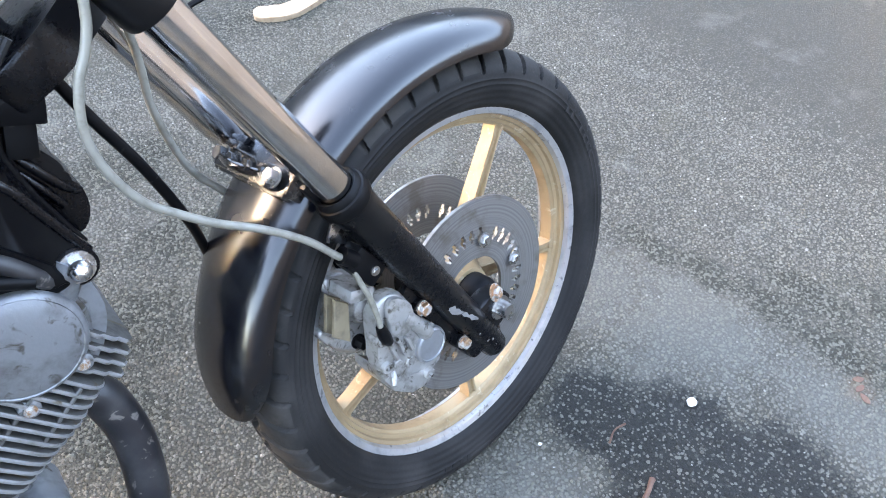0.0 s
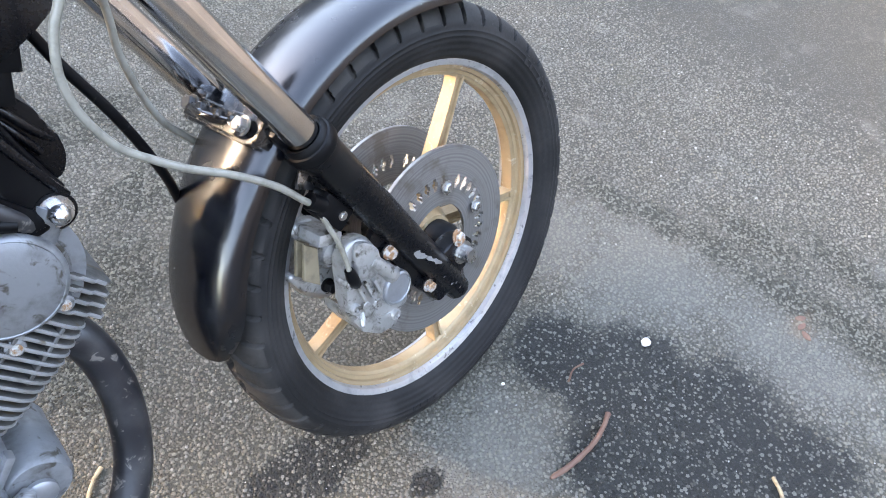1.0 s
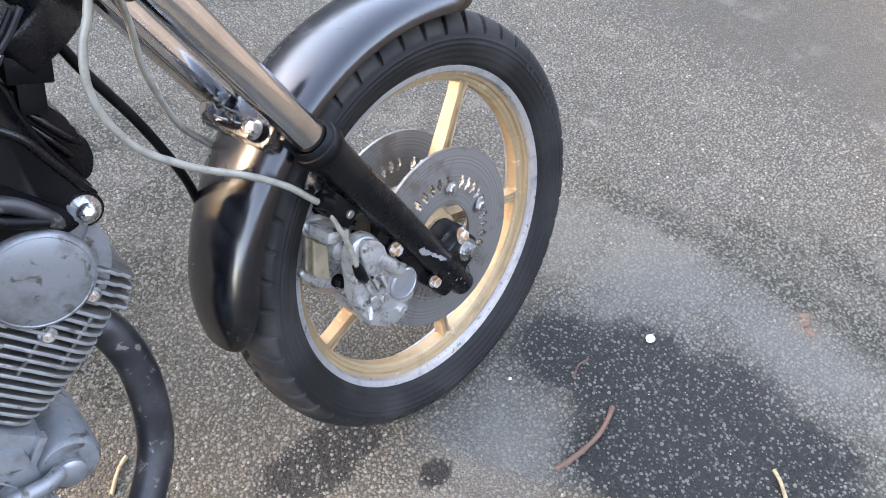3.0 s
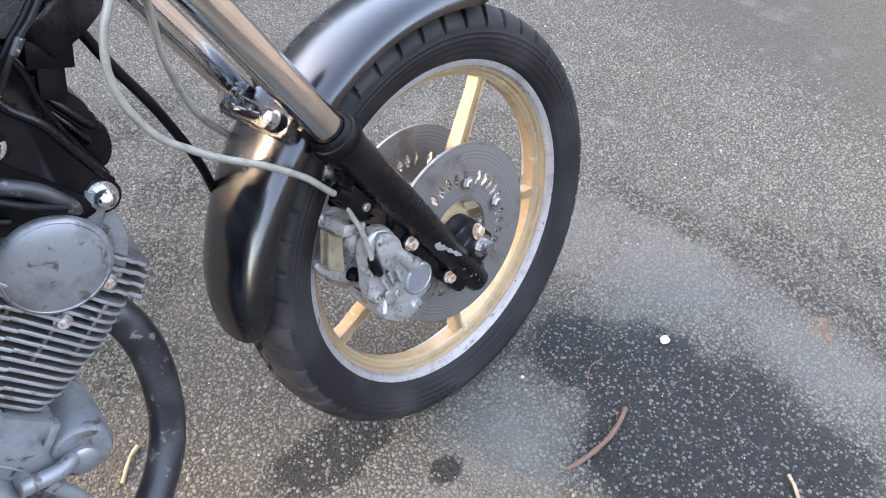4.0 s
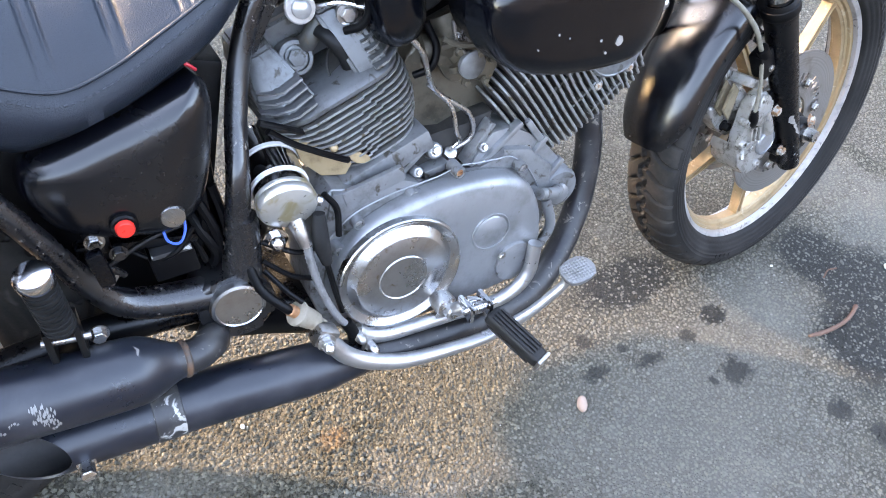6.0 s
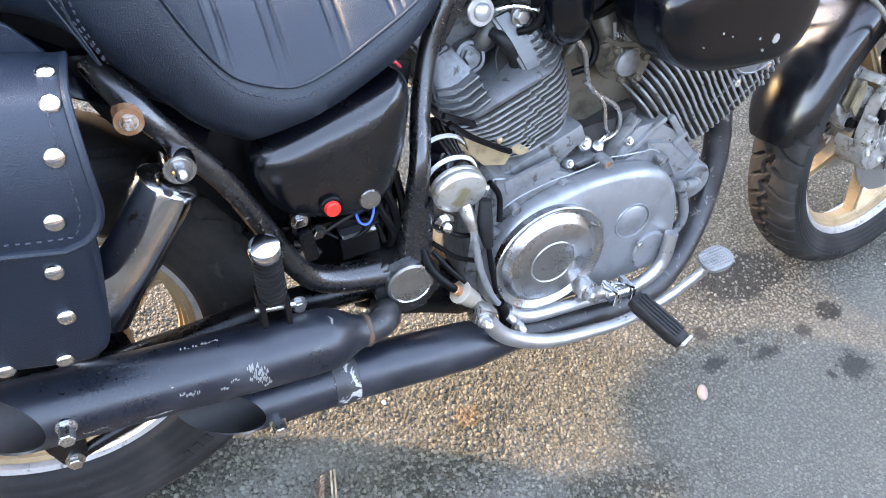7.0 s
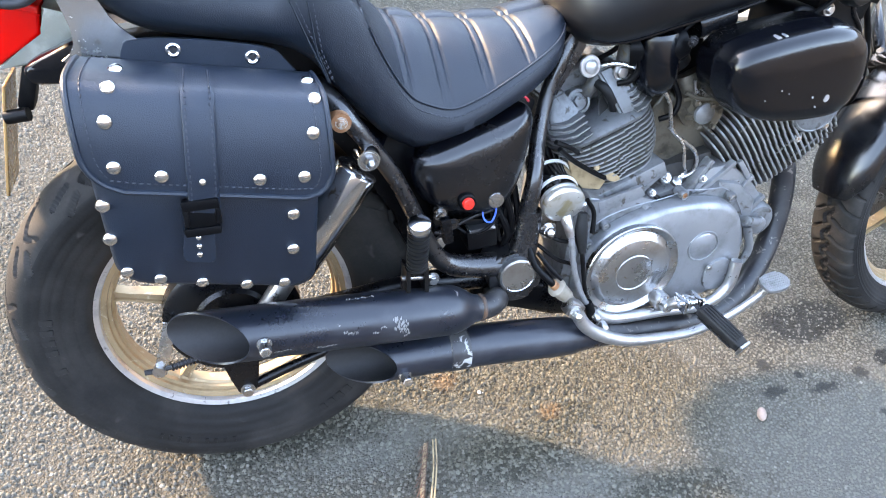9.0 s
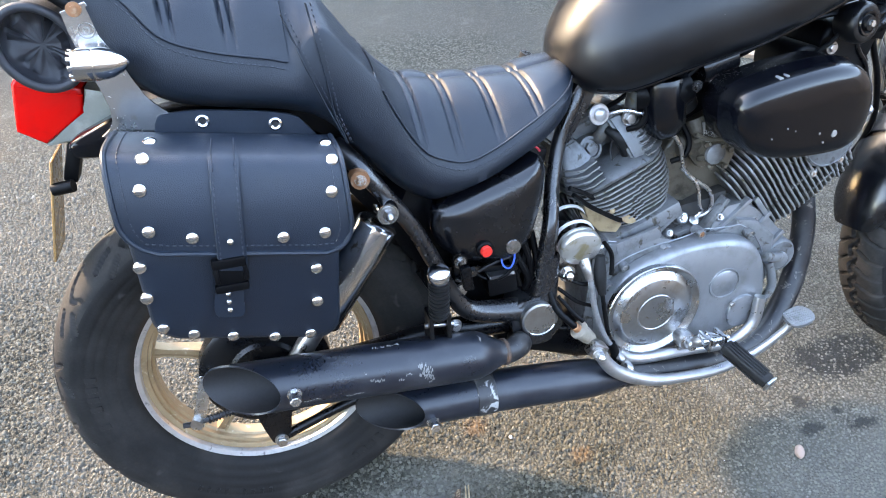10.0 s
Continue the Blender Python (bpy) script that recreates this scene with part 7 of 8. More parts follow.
    part("pad_knurling", b, M_PADMETAL, lever, angle=20)


def cylinder_clutter():
    # chrome canister behind the engine
    a, e = unset(0.546, -0.030, 0.504), unset(0.543, -0.131, 0.473)
    d = (e - a).normalized()
    M = along(a, d)
    can = part("horn_canister", lathe([(0.0005, -0.016), (0.024, -0.014), (0.032, -0.008), (0.0335, 0.0), (0.0335, 0.092)], 44, M), M_CHROME, bike, "chromed round canister on the frame")
    for z in (0.026, 0.064):
        tie = part("cable_tie", lathe([(0.0334, z), (0.0350, z), (0.0350, z + 0.005), (0.0334, z + 0.005)], 40, M, close=True), M_NYLON, can, "white nylon cable tie")
        part("tie_head", box((0.006, 0.009, 0.007), M @ Matrix.Rotation(radians(-28), 4, "Z") @ Matrix.Translation((0.037, 0, z + 0.0025)), 0.001, 1), M_NYLON, tie)
    part("canister_face", lathe([(0.0335, 0.080), (0.0350, 0.081), (0.0355, 0.085), (0.0345, 0.087), (0.0358, 0.089), (0.0364, 0.094), (0.0352, 0.098), (0.0340, 0.099), (0.0335, 0.1005), (0.026, 0.104), (0.014, 0.1058), (0.0005, 0.1062)], 48, M), M_LID, can, "polished domed canister lid")
    part("canister_stalk", tube([unset(0.551, -0.118, 0.452), unset(0.554, -0.128, 0.436), unset(0.557, -0.134, 0.420)], [0.011, 0.009, 0.007], 14), M_STEEL, can, "chromed outlet spout")
    part("canister_stalk", tube([unset(0.575, -0.105, 0.468), unset(0.588, -0.110, 0.462)], 0.0075, 12), M_ZINC, can)
    hose = [(0.552, -0.134, 0.424), (0.553, -0.138, 0.400), (0.562, -0.143, 0.350), (0.578, -0.148, 0.305), (0.590, -0.150, 0.285)]
    h = part("braided_hose", tube(hose, 0.0050, 12), M_BRAID, bike, "steel braided hose")
    path = spline(hose, 24)
    coil = []
    for i, p in enumerate(path):
        coil.append((p[0] + 0.0053 * math.cos(i * 1.57), p[1] + 0.0053 * math.sin(i * 1.57) * 0.9, p[2]))
    part("hose_winding", tube(coil, 0.0011, 4, 1, smooth=False), M_BRAID, h)
    part("hose_ferrule", tube([(0.590, -0.150, 0.288), (0.598, -0.151, 0.270), (0.600, -0.152, 0.255)], 0.0085, 12), M_PLASTIC, h)
    part("frame_nut", dome_nut(unset(0.527, -0.108, 0.424), RIGHT, 0.011), M_CHROME, bike, "chromed dome nut")
    part("nut_spacer", tube([unset(0.527, -0.06, 0.424), unset(0.527, -0.109, 0.424)], 0.014, 16), M_STEEL, bike)
    part("boot", tube([(0.572, -0.125, 0.455), (0.570, -0.132, 0.42), (0.575, -0.135, 0.385)], [0.008, 0.011, 0.007], 12), M_GRIP, bike)
    part("boot", tube([(0.575, -0.135, 0.385), (0.582, -0.138, 0.34), (0.59, -0.14, 0.30)], 0.004, 8), M_PLASTIC, bike)
    V = along(unset(0.556, -0.152, 0.310), (-0.68, -0.03, 0.72)) @ Matrix.Scale(0.96, 4)
    r = part("fluid_reservoir", lathe([(0.0005, 0.0), (0.010, 0.0), (0.0125, 0.003), (0.0130, 0.010), (0.0140, 0.012), (0.0150, 0.032), (0.0175, 0.034), (0.0175, 0.038), (0.013, 0.040), (0.0005, 0.041)], 28, V), M_RESERVOIR, bike, "cloudy white plastic filter")
    part("reservoir_cap", lathe([(0.0085, 0.038), (0.0085, 0.050), (0.005, 0.053), (0.0005, 0.053)], 12, V), M_COPPER, r, "copper hose clamp")
    part("reservoir_hose", tube([V @ Vector((0, 0, 0.045)), V @ Vector((0, 0, 0.060)), (0.490, -0.140, 0.372), (0.482, -0.125, 0.40)], 0.0062, 10), M_PLASTIC, r)
    part("reservoir_outlet", lathe([(0.0005, -0.014), (0.008, -0.014), (0.0085, 0.0), (0.0115, 0.002), (0.0115, 0.008), (0.0005, 0.009)], 16, V), M_RESERVOIR, r)
    part("lever_knuckle", box((0.030, 0.024, 0.028), Matrix.Translation((0.553, -0.168, 0.297)) @ Matrix.Rotation(radians(30), 4, "Y"), 0.005), M_STEEL, bike)
    part("knuckle_nut", dome_nut((0.551, -0.180, 0.296), RIGHT, 0.009), M_ZINC, bike)
    for p in ([(0.50, -0.12, 0.40), (0.53, -0.13, 0.375), (0.56, -0.13, 0.36)], [(0.505, -0.11, 0.42), (0.54, -0.125, 0.405), (0.57, -0.12, 0.40)], [(0.50, -0.12, 0.385), (0.52, -0.14, 0.36), (0.535, -0.15, 0.345)]):
        part("rubber_hose", tube(p, 0.0035, 8), M_PLASTIC, bike)
    # browned guard and terminals low between the rear barrel and the canister
    part("heat_shield", slab(smooth_loop([(0.632, 0.496), (0.643, 0.498), (0.660, 0.486), (0.656, 0.480), (0.638, 0.484)], 4), -0.080, -0.072, 0.003), M_TAN, bike, "pale tan terminal cover")
    part("heat_shield", slab([(0.566, 0.522), (0.584, 0.528), (0.640, 0.478), (0.630, 0.462), (0.598, 0.468), (0.574, 0.492)], -0.070, -0.062, 0.003), M_TAN, bike, "browned bronze guard sheet")
    part("terminal", lathe([(0.0005, 0.0), (0.005, 0.0), (0.005, 0.008), (0.003, 0.010), (0.0005, 0.011)], 14, along((0.612, -0.075, 0.512), RIGHT)), M_TAN, bike)
    for p in ([(0.53, -0.10, 0.56), (0.56, -0.095, 0.535), (0.60, -0.085, 0.508), (0.63, -0.08, 0.49)], [(0.52, -0.105, 0.575), (0.55, -0.10, 0.56), (0.575, -0.08, 0.54)], [(0.585, -0.11, 0.47), (0.60, -0.112, 0.445), (0.598, -0.12, 0.41)]):
        part("wiring_loom", tube(p, 0.0042, 8), M_PLASTIC, bike)


def neck():
    o = smooth_loop([(0.975, 0.730), (0.985, 0.770), (1.02, 0.782), (1.045, 0.752), (1.056, 0.726), (1.074, 0.706), (1.086, 0.679), (1.099, 0.648), (1.112, 0.618), (1.104, 0.602), (1.086, 0.602), (1.066, 0.630), (1.030, 0.668), (0.99, 0.690)], 5)
    g = part("neck_gusset", slab(o, -0.072, 0.072, 0.010, 3), M_PLASTIC, bike, "black frame neck gusset panel")
    crease = [(1.046, -0.071, 0.748), (1.056, -0.0725, 0.727), (1.074, -0.073, 0.706), (1.086, -0.073, 0.679), (1.099, -0.072, 0.649), (1.108, -0.068, 0.630)]
    edge = [(1.070, -0.045, 0.775), (1.081, -0.045, 0.740), (1.082, -0.045, 0.717), (1.088, -0.045, 0.688), (1.099, -0.045, 0.654), (1.110, -0.045, 0.626)]
    flare = [[Vector(p), Vector(q), Vector((q[0] - 0.004, 0.045, q[2])), Vector((p[0], 0.071, p[2]))] for p, q in zip(spline(crease, 4), spline(edge, 4))]
    part("neck_flare", ring_skin(B(), flare), M_SATIN, g, "satin black flared edge of the neck panel", angle=60)
    part("neck_crease", tube(crease, 0.0042, 10), M_SATIN, g)
    part("neck_lip", tube(edge, 0.0034, 10), M_PLASTIC, g)
    lobe = smooth_loop([(1.060, 0.700), (1.074, 0.738), (1.091, 0.731), (1.110, 0.710), (1.120, 0.692), (1.1195, 0.681), (1.128, 0.667), (1.1245, 0.641), (1.110, 0.629), (1.085, 0.640)], 3)
    web = part("neck_web", slab(lobe, -0.036, 0.036, 0.0025, 2), M_SATIN, bike, "satin black lobed cover behind the neck panel")
    for pts in ([(1.084, -0.037, 0.722), (1.098, -0.038, 0.700), (1.112, -0.037, 0.678), (1.124, -0.034, 0.664)], [(1.088, -0.037, 0.700), (1.098, -0.038, 0.680), (1.108, -0.037, 0.660)]):
        part("web_fold", tube(pts, [0.002, 0.0042, 0.0042, 0.002][:len(pts)], 10), M_SATIN, web)
    part("neck_clip", box((0.039, 0.055, 0.024), Matrix.Translation((1.106, -0.025, 0.752)) @ Matrix.Rotation(radians(16), 4, "Y"), 0.002), M_PLASTIC, bike, "black plastic clip block")
    part("clip_lid", box((0.030, 0.048, 0.010), Matrix.Translation((1.108, -0.018, 0.768)) @ Matrix.Rotation(radians(16), 4, "Y"), 0.003), M_SCUFF, bike, "paler grey block lid")
    part("clip_stem", box((0.024, 0.045, 0.036), Matrix.Translation((1.100, -0.022, 0.728)) @ Matrix.Rotation(radians(16), 4, "Y"), 0.003), M_PLASTIC, bike)
    for k, mat in ((0.0, M_GRIP), (0.007, M_PLASTIC)):
        part("clutch_cable", tube([(1.116 - k, -0.085, 0.812), (1.100 - k, -0.085, 0.796), (1.088 - k, -0.085, 0.786), (1.079 - k, -0.085, 0.777), (1.071 - k, -0.084, 0.768), (1.058 - k, -0.080, 0.750)], 0.0030, 8), mat, bike)
    part("cable_sleeve", tube([(1.086, -0.085, 0.784), (1.076, -0.085, 0.773)], 0.0046, 10), M_SCUFF, bike)
    part("breather_hose", tube([(1.005, -0.074, 0.676), (1.025, -0.078, 0.668), (1.045, -0.078, 0.654), (1.061, -0.077, 0.634), (1.070, -0.070, 0.618)], 0.0085, 12), M_PIPE, bike, "greasy dark breather hose")
    for p in ((1.028, -0.070, 0.704), (1.094, -0.072, 0.622)):
        part("neck_bolt", dome_nut(p, (0, -1, 0.1), 0.0105), M_ZINC, bike, "chromed dome nut on the frame neck")
        part("nut_spacer", tube([(p[0], -0.05, p[2]), (p[0], -0.073, p[2])], 0.018, 18), M_SATIN, bike)
    part("head_hose_cover", slab(smooth_loop([(0.925, 0.700), (0.945, 0.655), (0.985, 0.632), (1.030, 0.618), (1.070, 0.606), (1.088, 0.616), (1.060, 0.655), (1.02, 0.70), (0.97, 0.745), (0.93, 0.745)], 4), -0.078, 0.02, 0.008, 3), M_PLASTIC, bike, "black rubber cover above the front head")
    for pts, r in (([(0.955, -0.085, 0.735), (0.985, -0.088, 0.690), (1.025, -0.086, 0.652), (1.060, -0.082, 0.630)], 0.006), ([(0.945, -0.084, 0.690), (0.975, -0.088, 0.662), (1.015, -0.086, 0.640)], 0.005)):
        part("rubber_hose", tube(pts, r, 10), M_PLASTIC, bike)
    part("cover_stud", bolt((0.992, -0.080, 0.742), (0, -1, 0.1), 0.007, 0.007, 1.5), M_STEEL, bike)
    part("engine_mount", tube([(1.092, -0.066, 0.629), (1.075, -0.062, 0.60), (1.06, -0.06, 0.58)], 0.014, 12), M_CAST, bike)
    h = along((1.015, -0.092, 0.783), (0.15, -1, 0.1)) @ Matrix.Diagonal((0.86, 0.86, 1, 1))
    horn = part("horn", lathe([(0.0005, 0.03), (0.013, 0.03), (0.015, 0.024), (0.020, 0.022), (0.028, 0.024), (0.034, 0.022), (0.038, 0.016), (0.038, 0.0), (0.030, -0.02), (0.0005, -0.03)], 40, h), M_SATIN, bike, "round black horn")
    part("horn_ring", lathe([(0.0165, 0.0225), (0.018, 0.026), (0.022, 0.0265), (0.0235, 0.0232)], 32, h, close=True), M_GLOSS, horn)
    part("horn_bolt", lathe([(0.0005, 0.034), (0.006, 0.034), (0.007, 0.029), (0.0005, 0.029)], 12, h), M_ZINC, horn)
    part("headstock", tube([(1.118, 0, 0.83), (1.070, 0, 0.92)], 0.032, 20), M_SATIN, bike, "black steering head")


def tail():
    # polished strut plate beside the seat, up to the backrest
    U = lambda pts: [(x - 0.006, z - 0.011) for x, z in pts]
    o = U([(-0.125, 0.918), (-0.096, 0.927), (-0.092, 0.920), (-0.0865, 0.899), (-0.081, 0.878), (-0.0745, 0.857), (-0.068, 0.837), (-0.059, 0.814), (-0.050, 0.802), (-0.040, 0.792), (-0.028, 0.781), (-0.017, 0.771), (-0.042, 0.755), (-0.060, 0.742), (-0.094, 0.738), (-0.102, 0.748), (-0.110, 0.760), (-0.118, 0.768), (-0.107, 0.775), (-0.101, 0.785), (-0.1, 0.803), (-0.106, 0.829), (-0.112, 0.852), (-0.118, 0.876), (-0.122, 0.897)])
    plate = part("strut_plate", slab(o, -0.124, -0.1205, 0.0008, 1), M_PLATE, bike, "polished metal strut plate beside the seat")
    part("strut_plate", slab(o, 0.1205, 0.124, 0.0008, 1), M_PLATE, bike)
    part("plate_bolt", lathe([(0.0005, 0.007), (0.004, 0.007), (0.0045, 0.004), (0.0085, 0.0038), (0.0085, 0.0)], 16, along(unset(-0.109, -0.124, 0.920), RIGHT)), M_RUST, plate)
    for r in (0.0085, 0.0035):
        part("plate_stamp", lathe([(r - 0.0009, 0.0), (r - 0.0006, 0.0003), (r + 0.0006, 0.0003), (r + 0.0009, 0.0)], 24, along(unset(-0.102, -0.124, 0.895), RIGHT), close=True), M_STEEL, plate)
    part("plate_hole", lathe([(0.004, 0.0), (0.004, 0.0006), (0.0005, 0.0006)], 14, along(unset(-0.042, -0.124, 0.760), RIGHT)), M_SOOT_HOLE, plate)
    part("backrest_bar", tube([unset(-0.150, -0.118, 0.955), unset(-0.12, -0.116, 0.928), unset(-0.095, -0.114, 0.90), unset(-0.075, -0.110, 0.84)], 0.008, 12), M_PLASTIC, bike, "black backrest bar")
    # bullet indicator
    M = along(unset(-0.119, -0.158, 0.865), (1, 0, -0.06)) @ Matrix.Diagonal((0.92, 0.92, 0.95, 1))
    ind = part("indicator", lathe([(0.0005, 0.004), (0.0135, 0.004), (0.0165, -0.001), (0.0190, 0.0), (0.0203, 0.006), (0.0206, 0.020), (0.0196, 0.0215), (0.0196, 0.0225), (0.0206, 0.024), (0.0198, 0.032), (0.0165, 0.044), (0.011, 0.054), (0.004, 0.0615), (0.0005, 0.063)], 40, M), M_CHROME, bike, "chromed bullet indicator")
    for i in range(10):
        part("bezel_tooth", box((0.0045, 0.0065, 0.006), M @ Matrix.Rotation(i * math.pi / 5, 4, "Z") @ Matrix.Translation((0.0172, 0, -0.002)), 0.0012, 1), M_CHROME, ind)
    part("indicator_lens", lathe([(0.0005, -0.0005), (0.012, 0.0005), (0.014, 0.004)], 24, M), M_LENS, ind)
    part("indicator_stalk", tube([unset(-0.095, -0.145, 0.862), unset(-0.095, -0.120, 0.860)], 0.007, 12), M_CHROME, ind)
    # tail lamp
    lamp = part("tail_lamp", slab(U([(-0.214, 0.834), (-0.141, 0.811), (-0.147, 0.778), (-0.203, 0.743), (-0.233, 0.764), (-0.221, 0.826)]), -0.048, 0.048, 0.005, 3), M_LENS, bike, "red plastic tail lamp lens")
    part("lens_rib", slab(U([(-0.216, 0.822), (-0.142, 0.800), (-0.142, 0.802), (-0.216, 0.824)]), -0.0488, 0.0488, 0.0004, 1), M_LENS, lamp)
    part("lamp_backing", slab(U([(-0.139, 0.810), (-0.113, 0.801), (-0.105, 0.769), (-0.150, 0.750), (-0.176, 0.741), (-0.204, 0.739), (-0.200, 0.746), (-0.146, 0.778)]), -0.046, 0.046, 0.003), M_PATINA, lamp, "stained metal lamp bracket")
    # rear mudguard
    rings = []
    for i in range(28):
        a = radians(45 + 62 * i / 27)
        R = 0.405 + 0.012 * (i / 27) ** 2
        sec = []
        for j in range(13):
            u = -1 + j / 6
            sec.append((R - 0.05 * abs(u) ** 2.5, 0.098 * u * (1 - 0.25 * max(0, (i - 22) / 5))))
        prof = sec + [(r - 0.003, y * 0.97) for r, y in sec[::-1]]
        rings.append([Vector((r * math.cos(a), y, AXLE_H + 0.02 + r * math.sin(a))) for r, y in prof])
    part("rear_mudguard", ring_skin(B(), rings), M_GLOSS, bike, "glossy black rear mudguard", angle=50)
    rail = smooth_loop(U([(-0.080, 0.790), (-0.104, 0.783), (-0.130, 0.772), (-0.153, 0.762), (-0.166, 0.752), (-0.164, 0.740), (-0.152, 0.733), (-0.101, 0.731), (-0.06, 0.730)]), 4)
    part("mudguard_rail", domed(rail, [(-0.076, 0.98), (-0.092, 1.0), (-0.098, 0.96), (-0.101, 0.85), (-0.102, 0.5)]), M_GLOSS, bike, "glossy black mudguard side rail")
    part("number_plate", box((0.004, 0.075, 0.155), Matrix.Translation(unset(-0.228, 0.005, 0.638)) @ Matrix.Rotation(radians(14), 4, "Y"), 0.001, 1), M_AMBER, bike, "plain amber number plate seen on edge")
    part("plate_bracket", box((0.020, 0.030, 0.06), Matrix.Translation(unset(-0.185, -0.01, 0.705)) @ Matrix.Rotation(radians(20), 4, "Y"), 0.006), M_PLASTIC, bike)
    part("plate_stud", tube([unset(-0.218, -0.03, 0.672), unset(-0.190, -0.035, 0.676)], 0.009, 12), M_PLASTIC, bike)
    part("brake_arm", box((0.020, 0.006, 0.10), Matrix.Translation((-0.100, -0.088, 0.290)) @ Matrix.Rotation(radians(18), 4, "Y"), 0.002), M_ZINC, bike, "steel brake operating arm")
    part("brake_rod", tube([(-0.137, -0.090, 0.252), (-0.103, -0.090, 0.254), (0.05, -0.095, 0.280), (0.30, -0.10, 0.30)], 0.0045, 8), M_PIPE, bike, "brake rod with return spring")
    pts = [(-0.098 + 0.075 * t, -0.090 + 0.0065 * math.cos(t * 90), 0.254 + 0.014 * t + 0.0065 * math.sin(t * 90)) for t in np.linspace(0, 1, 130)]
    part("rod_spring", tube(pts, 0.0014, 5, 1, smooth=False), M_PIPE, bike)
    part("rod_nut", tube([(-0.116, -0.098, 0.253), (-0.110, -0.070, 0.253)], 0.010, 12), M_STEEL, bike)


def pouch():
    """A round soft pouch tied behind the seat, its open end gathered inside a wired rim."""
    bag = empty("round_pouch", BIKE, "round black fabric pouch with a corded rim behind the seat", "pouch")
    c = unset(-0.163, 0.0, 0.876)
    y0 = -0.100

    def ring(k, y, fold):
        out = []
        for j in range(48):
            a = 2 * math.pi * j / 48
            w = 1.5 * fold * (noise.noise(Vector((3 * math.cos(a), 3 * math.sin(a), 7 * k))) + 0.5 * noise.noise(Vector((9 * math.cos(a), 9 * math.sin(a), 3))))
            out.append(Vector((c.x + 0.043 * k * math.cos(a) - 0.006 * k * math.sin(a), y + w, c.z + 0.047 * k * math.sin(a))))
        return out

    rings = [ring(1.02, y, 0.0) for y in (0.06, 0.02, -0.05)] + [ring(1.03, y0 + 0.006, 0.0), ring(0.99, y0, 0.0), ring(0.95, y0 + 0.004, 0.001), ring(0.90, y0 + 0.012, 0.005), ring(0.82, y0 + 0.016, 0.008), ring(0.70, y0 + 0.018, 0.008), ring(0.5, y0 + 0.020, 0.006), ring(0.3, y0 + 0.020, 0.003), ring(0.1, y0 + 0.020, 0.001)]
    body = part("pouch_body", ring_skin(B(), rings), M_FABRIC, bag, "black pouch with gathered lining", angle=60)
    rim = ring(1.03, y0, 0.0)
    part("pouch_rim", tube(rim + rim[:1], 0.0058, 10, 1, smooth=False), M_FABRIC, body, "corded black rim")
    part("rim_stud", lathe([(0.004, 0.0), (0.003, 0.002), (0.0005, 0.003)], 12, along(ring(1.05, y0, 0.0)[17], (-0.4, -0.6, 0.7))), M_CHROME, body)


frame_tubes()
pouch()
shock()
pegs()
cylinder_clutter()
neck()
tail()

# ---- things on the ground ----
def pebble(name, at, size, material, label, seed):
    bm = B()
    bmesh.ops.create_icosphere(bm, subdivisions=2, radius=1.0)
    random.seed(seed)
    o = Vector((random.random() * 9, random.random() * 9, 0))
    for v in bm.verts:
        v.co *= 1 + 0.22 * noise.noise(v.co * 1.3 + o)
        v.co = Vector((v.co.x * size[0], v.co.y * size[1], v.co.z * size[2]))
    ob = part(name, bm, material, None, angle=80)
    ob.location = (at[0], at[1], size[2] * 0.7)
    ob.rotation_euler = (0, 0, seed)
    return tagged(ob, label, name.split("_")[-1])


def stick(name, pts, r, material, label, category):
    random.seed(len(pts) + int(pts[0][0] * 100))
    n = len(pts)
    rs = [r * (0.75 + 0.5 * random.random()) for _ in range(n)]
    bm = tube([(x, y, z) for x, y, z in pts], rs, 8, 5)
    for v in bm.verts:
        v.co += Vector((noise.noise(v.co * 190), noise.noise(v.co * 190 + Vector((7, 0, 0))), 0)) * r * 0.25
    ob = part(name, bm, material, None, angle=60)
    return tagged(ob, label, category)


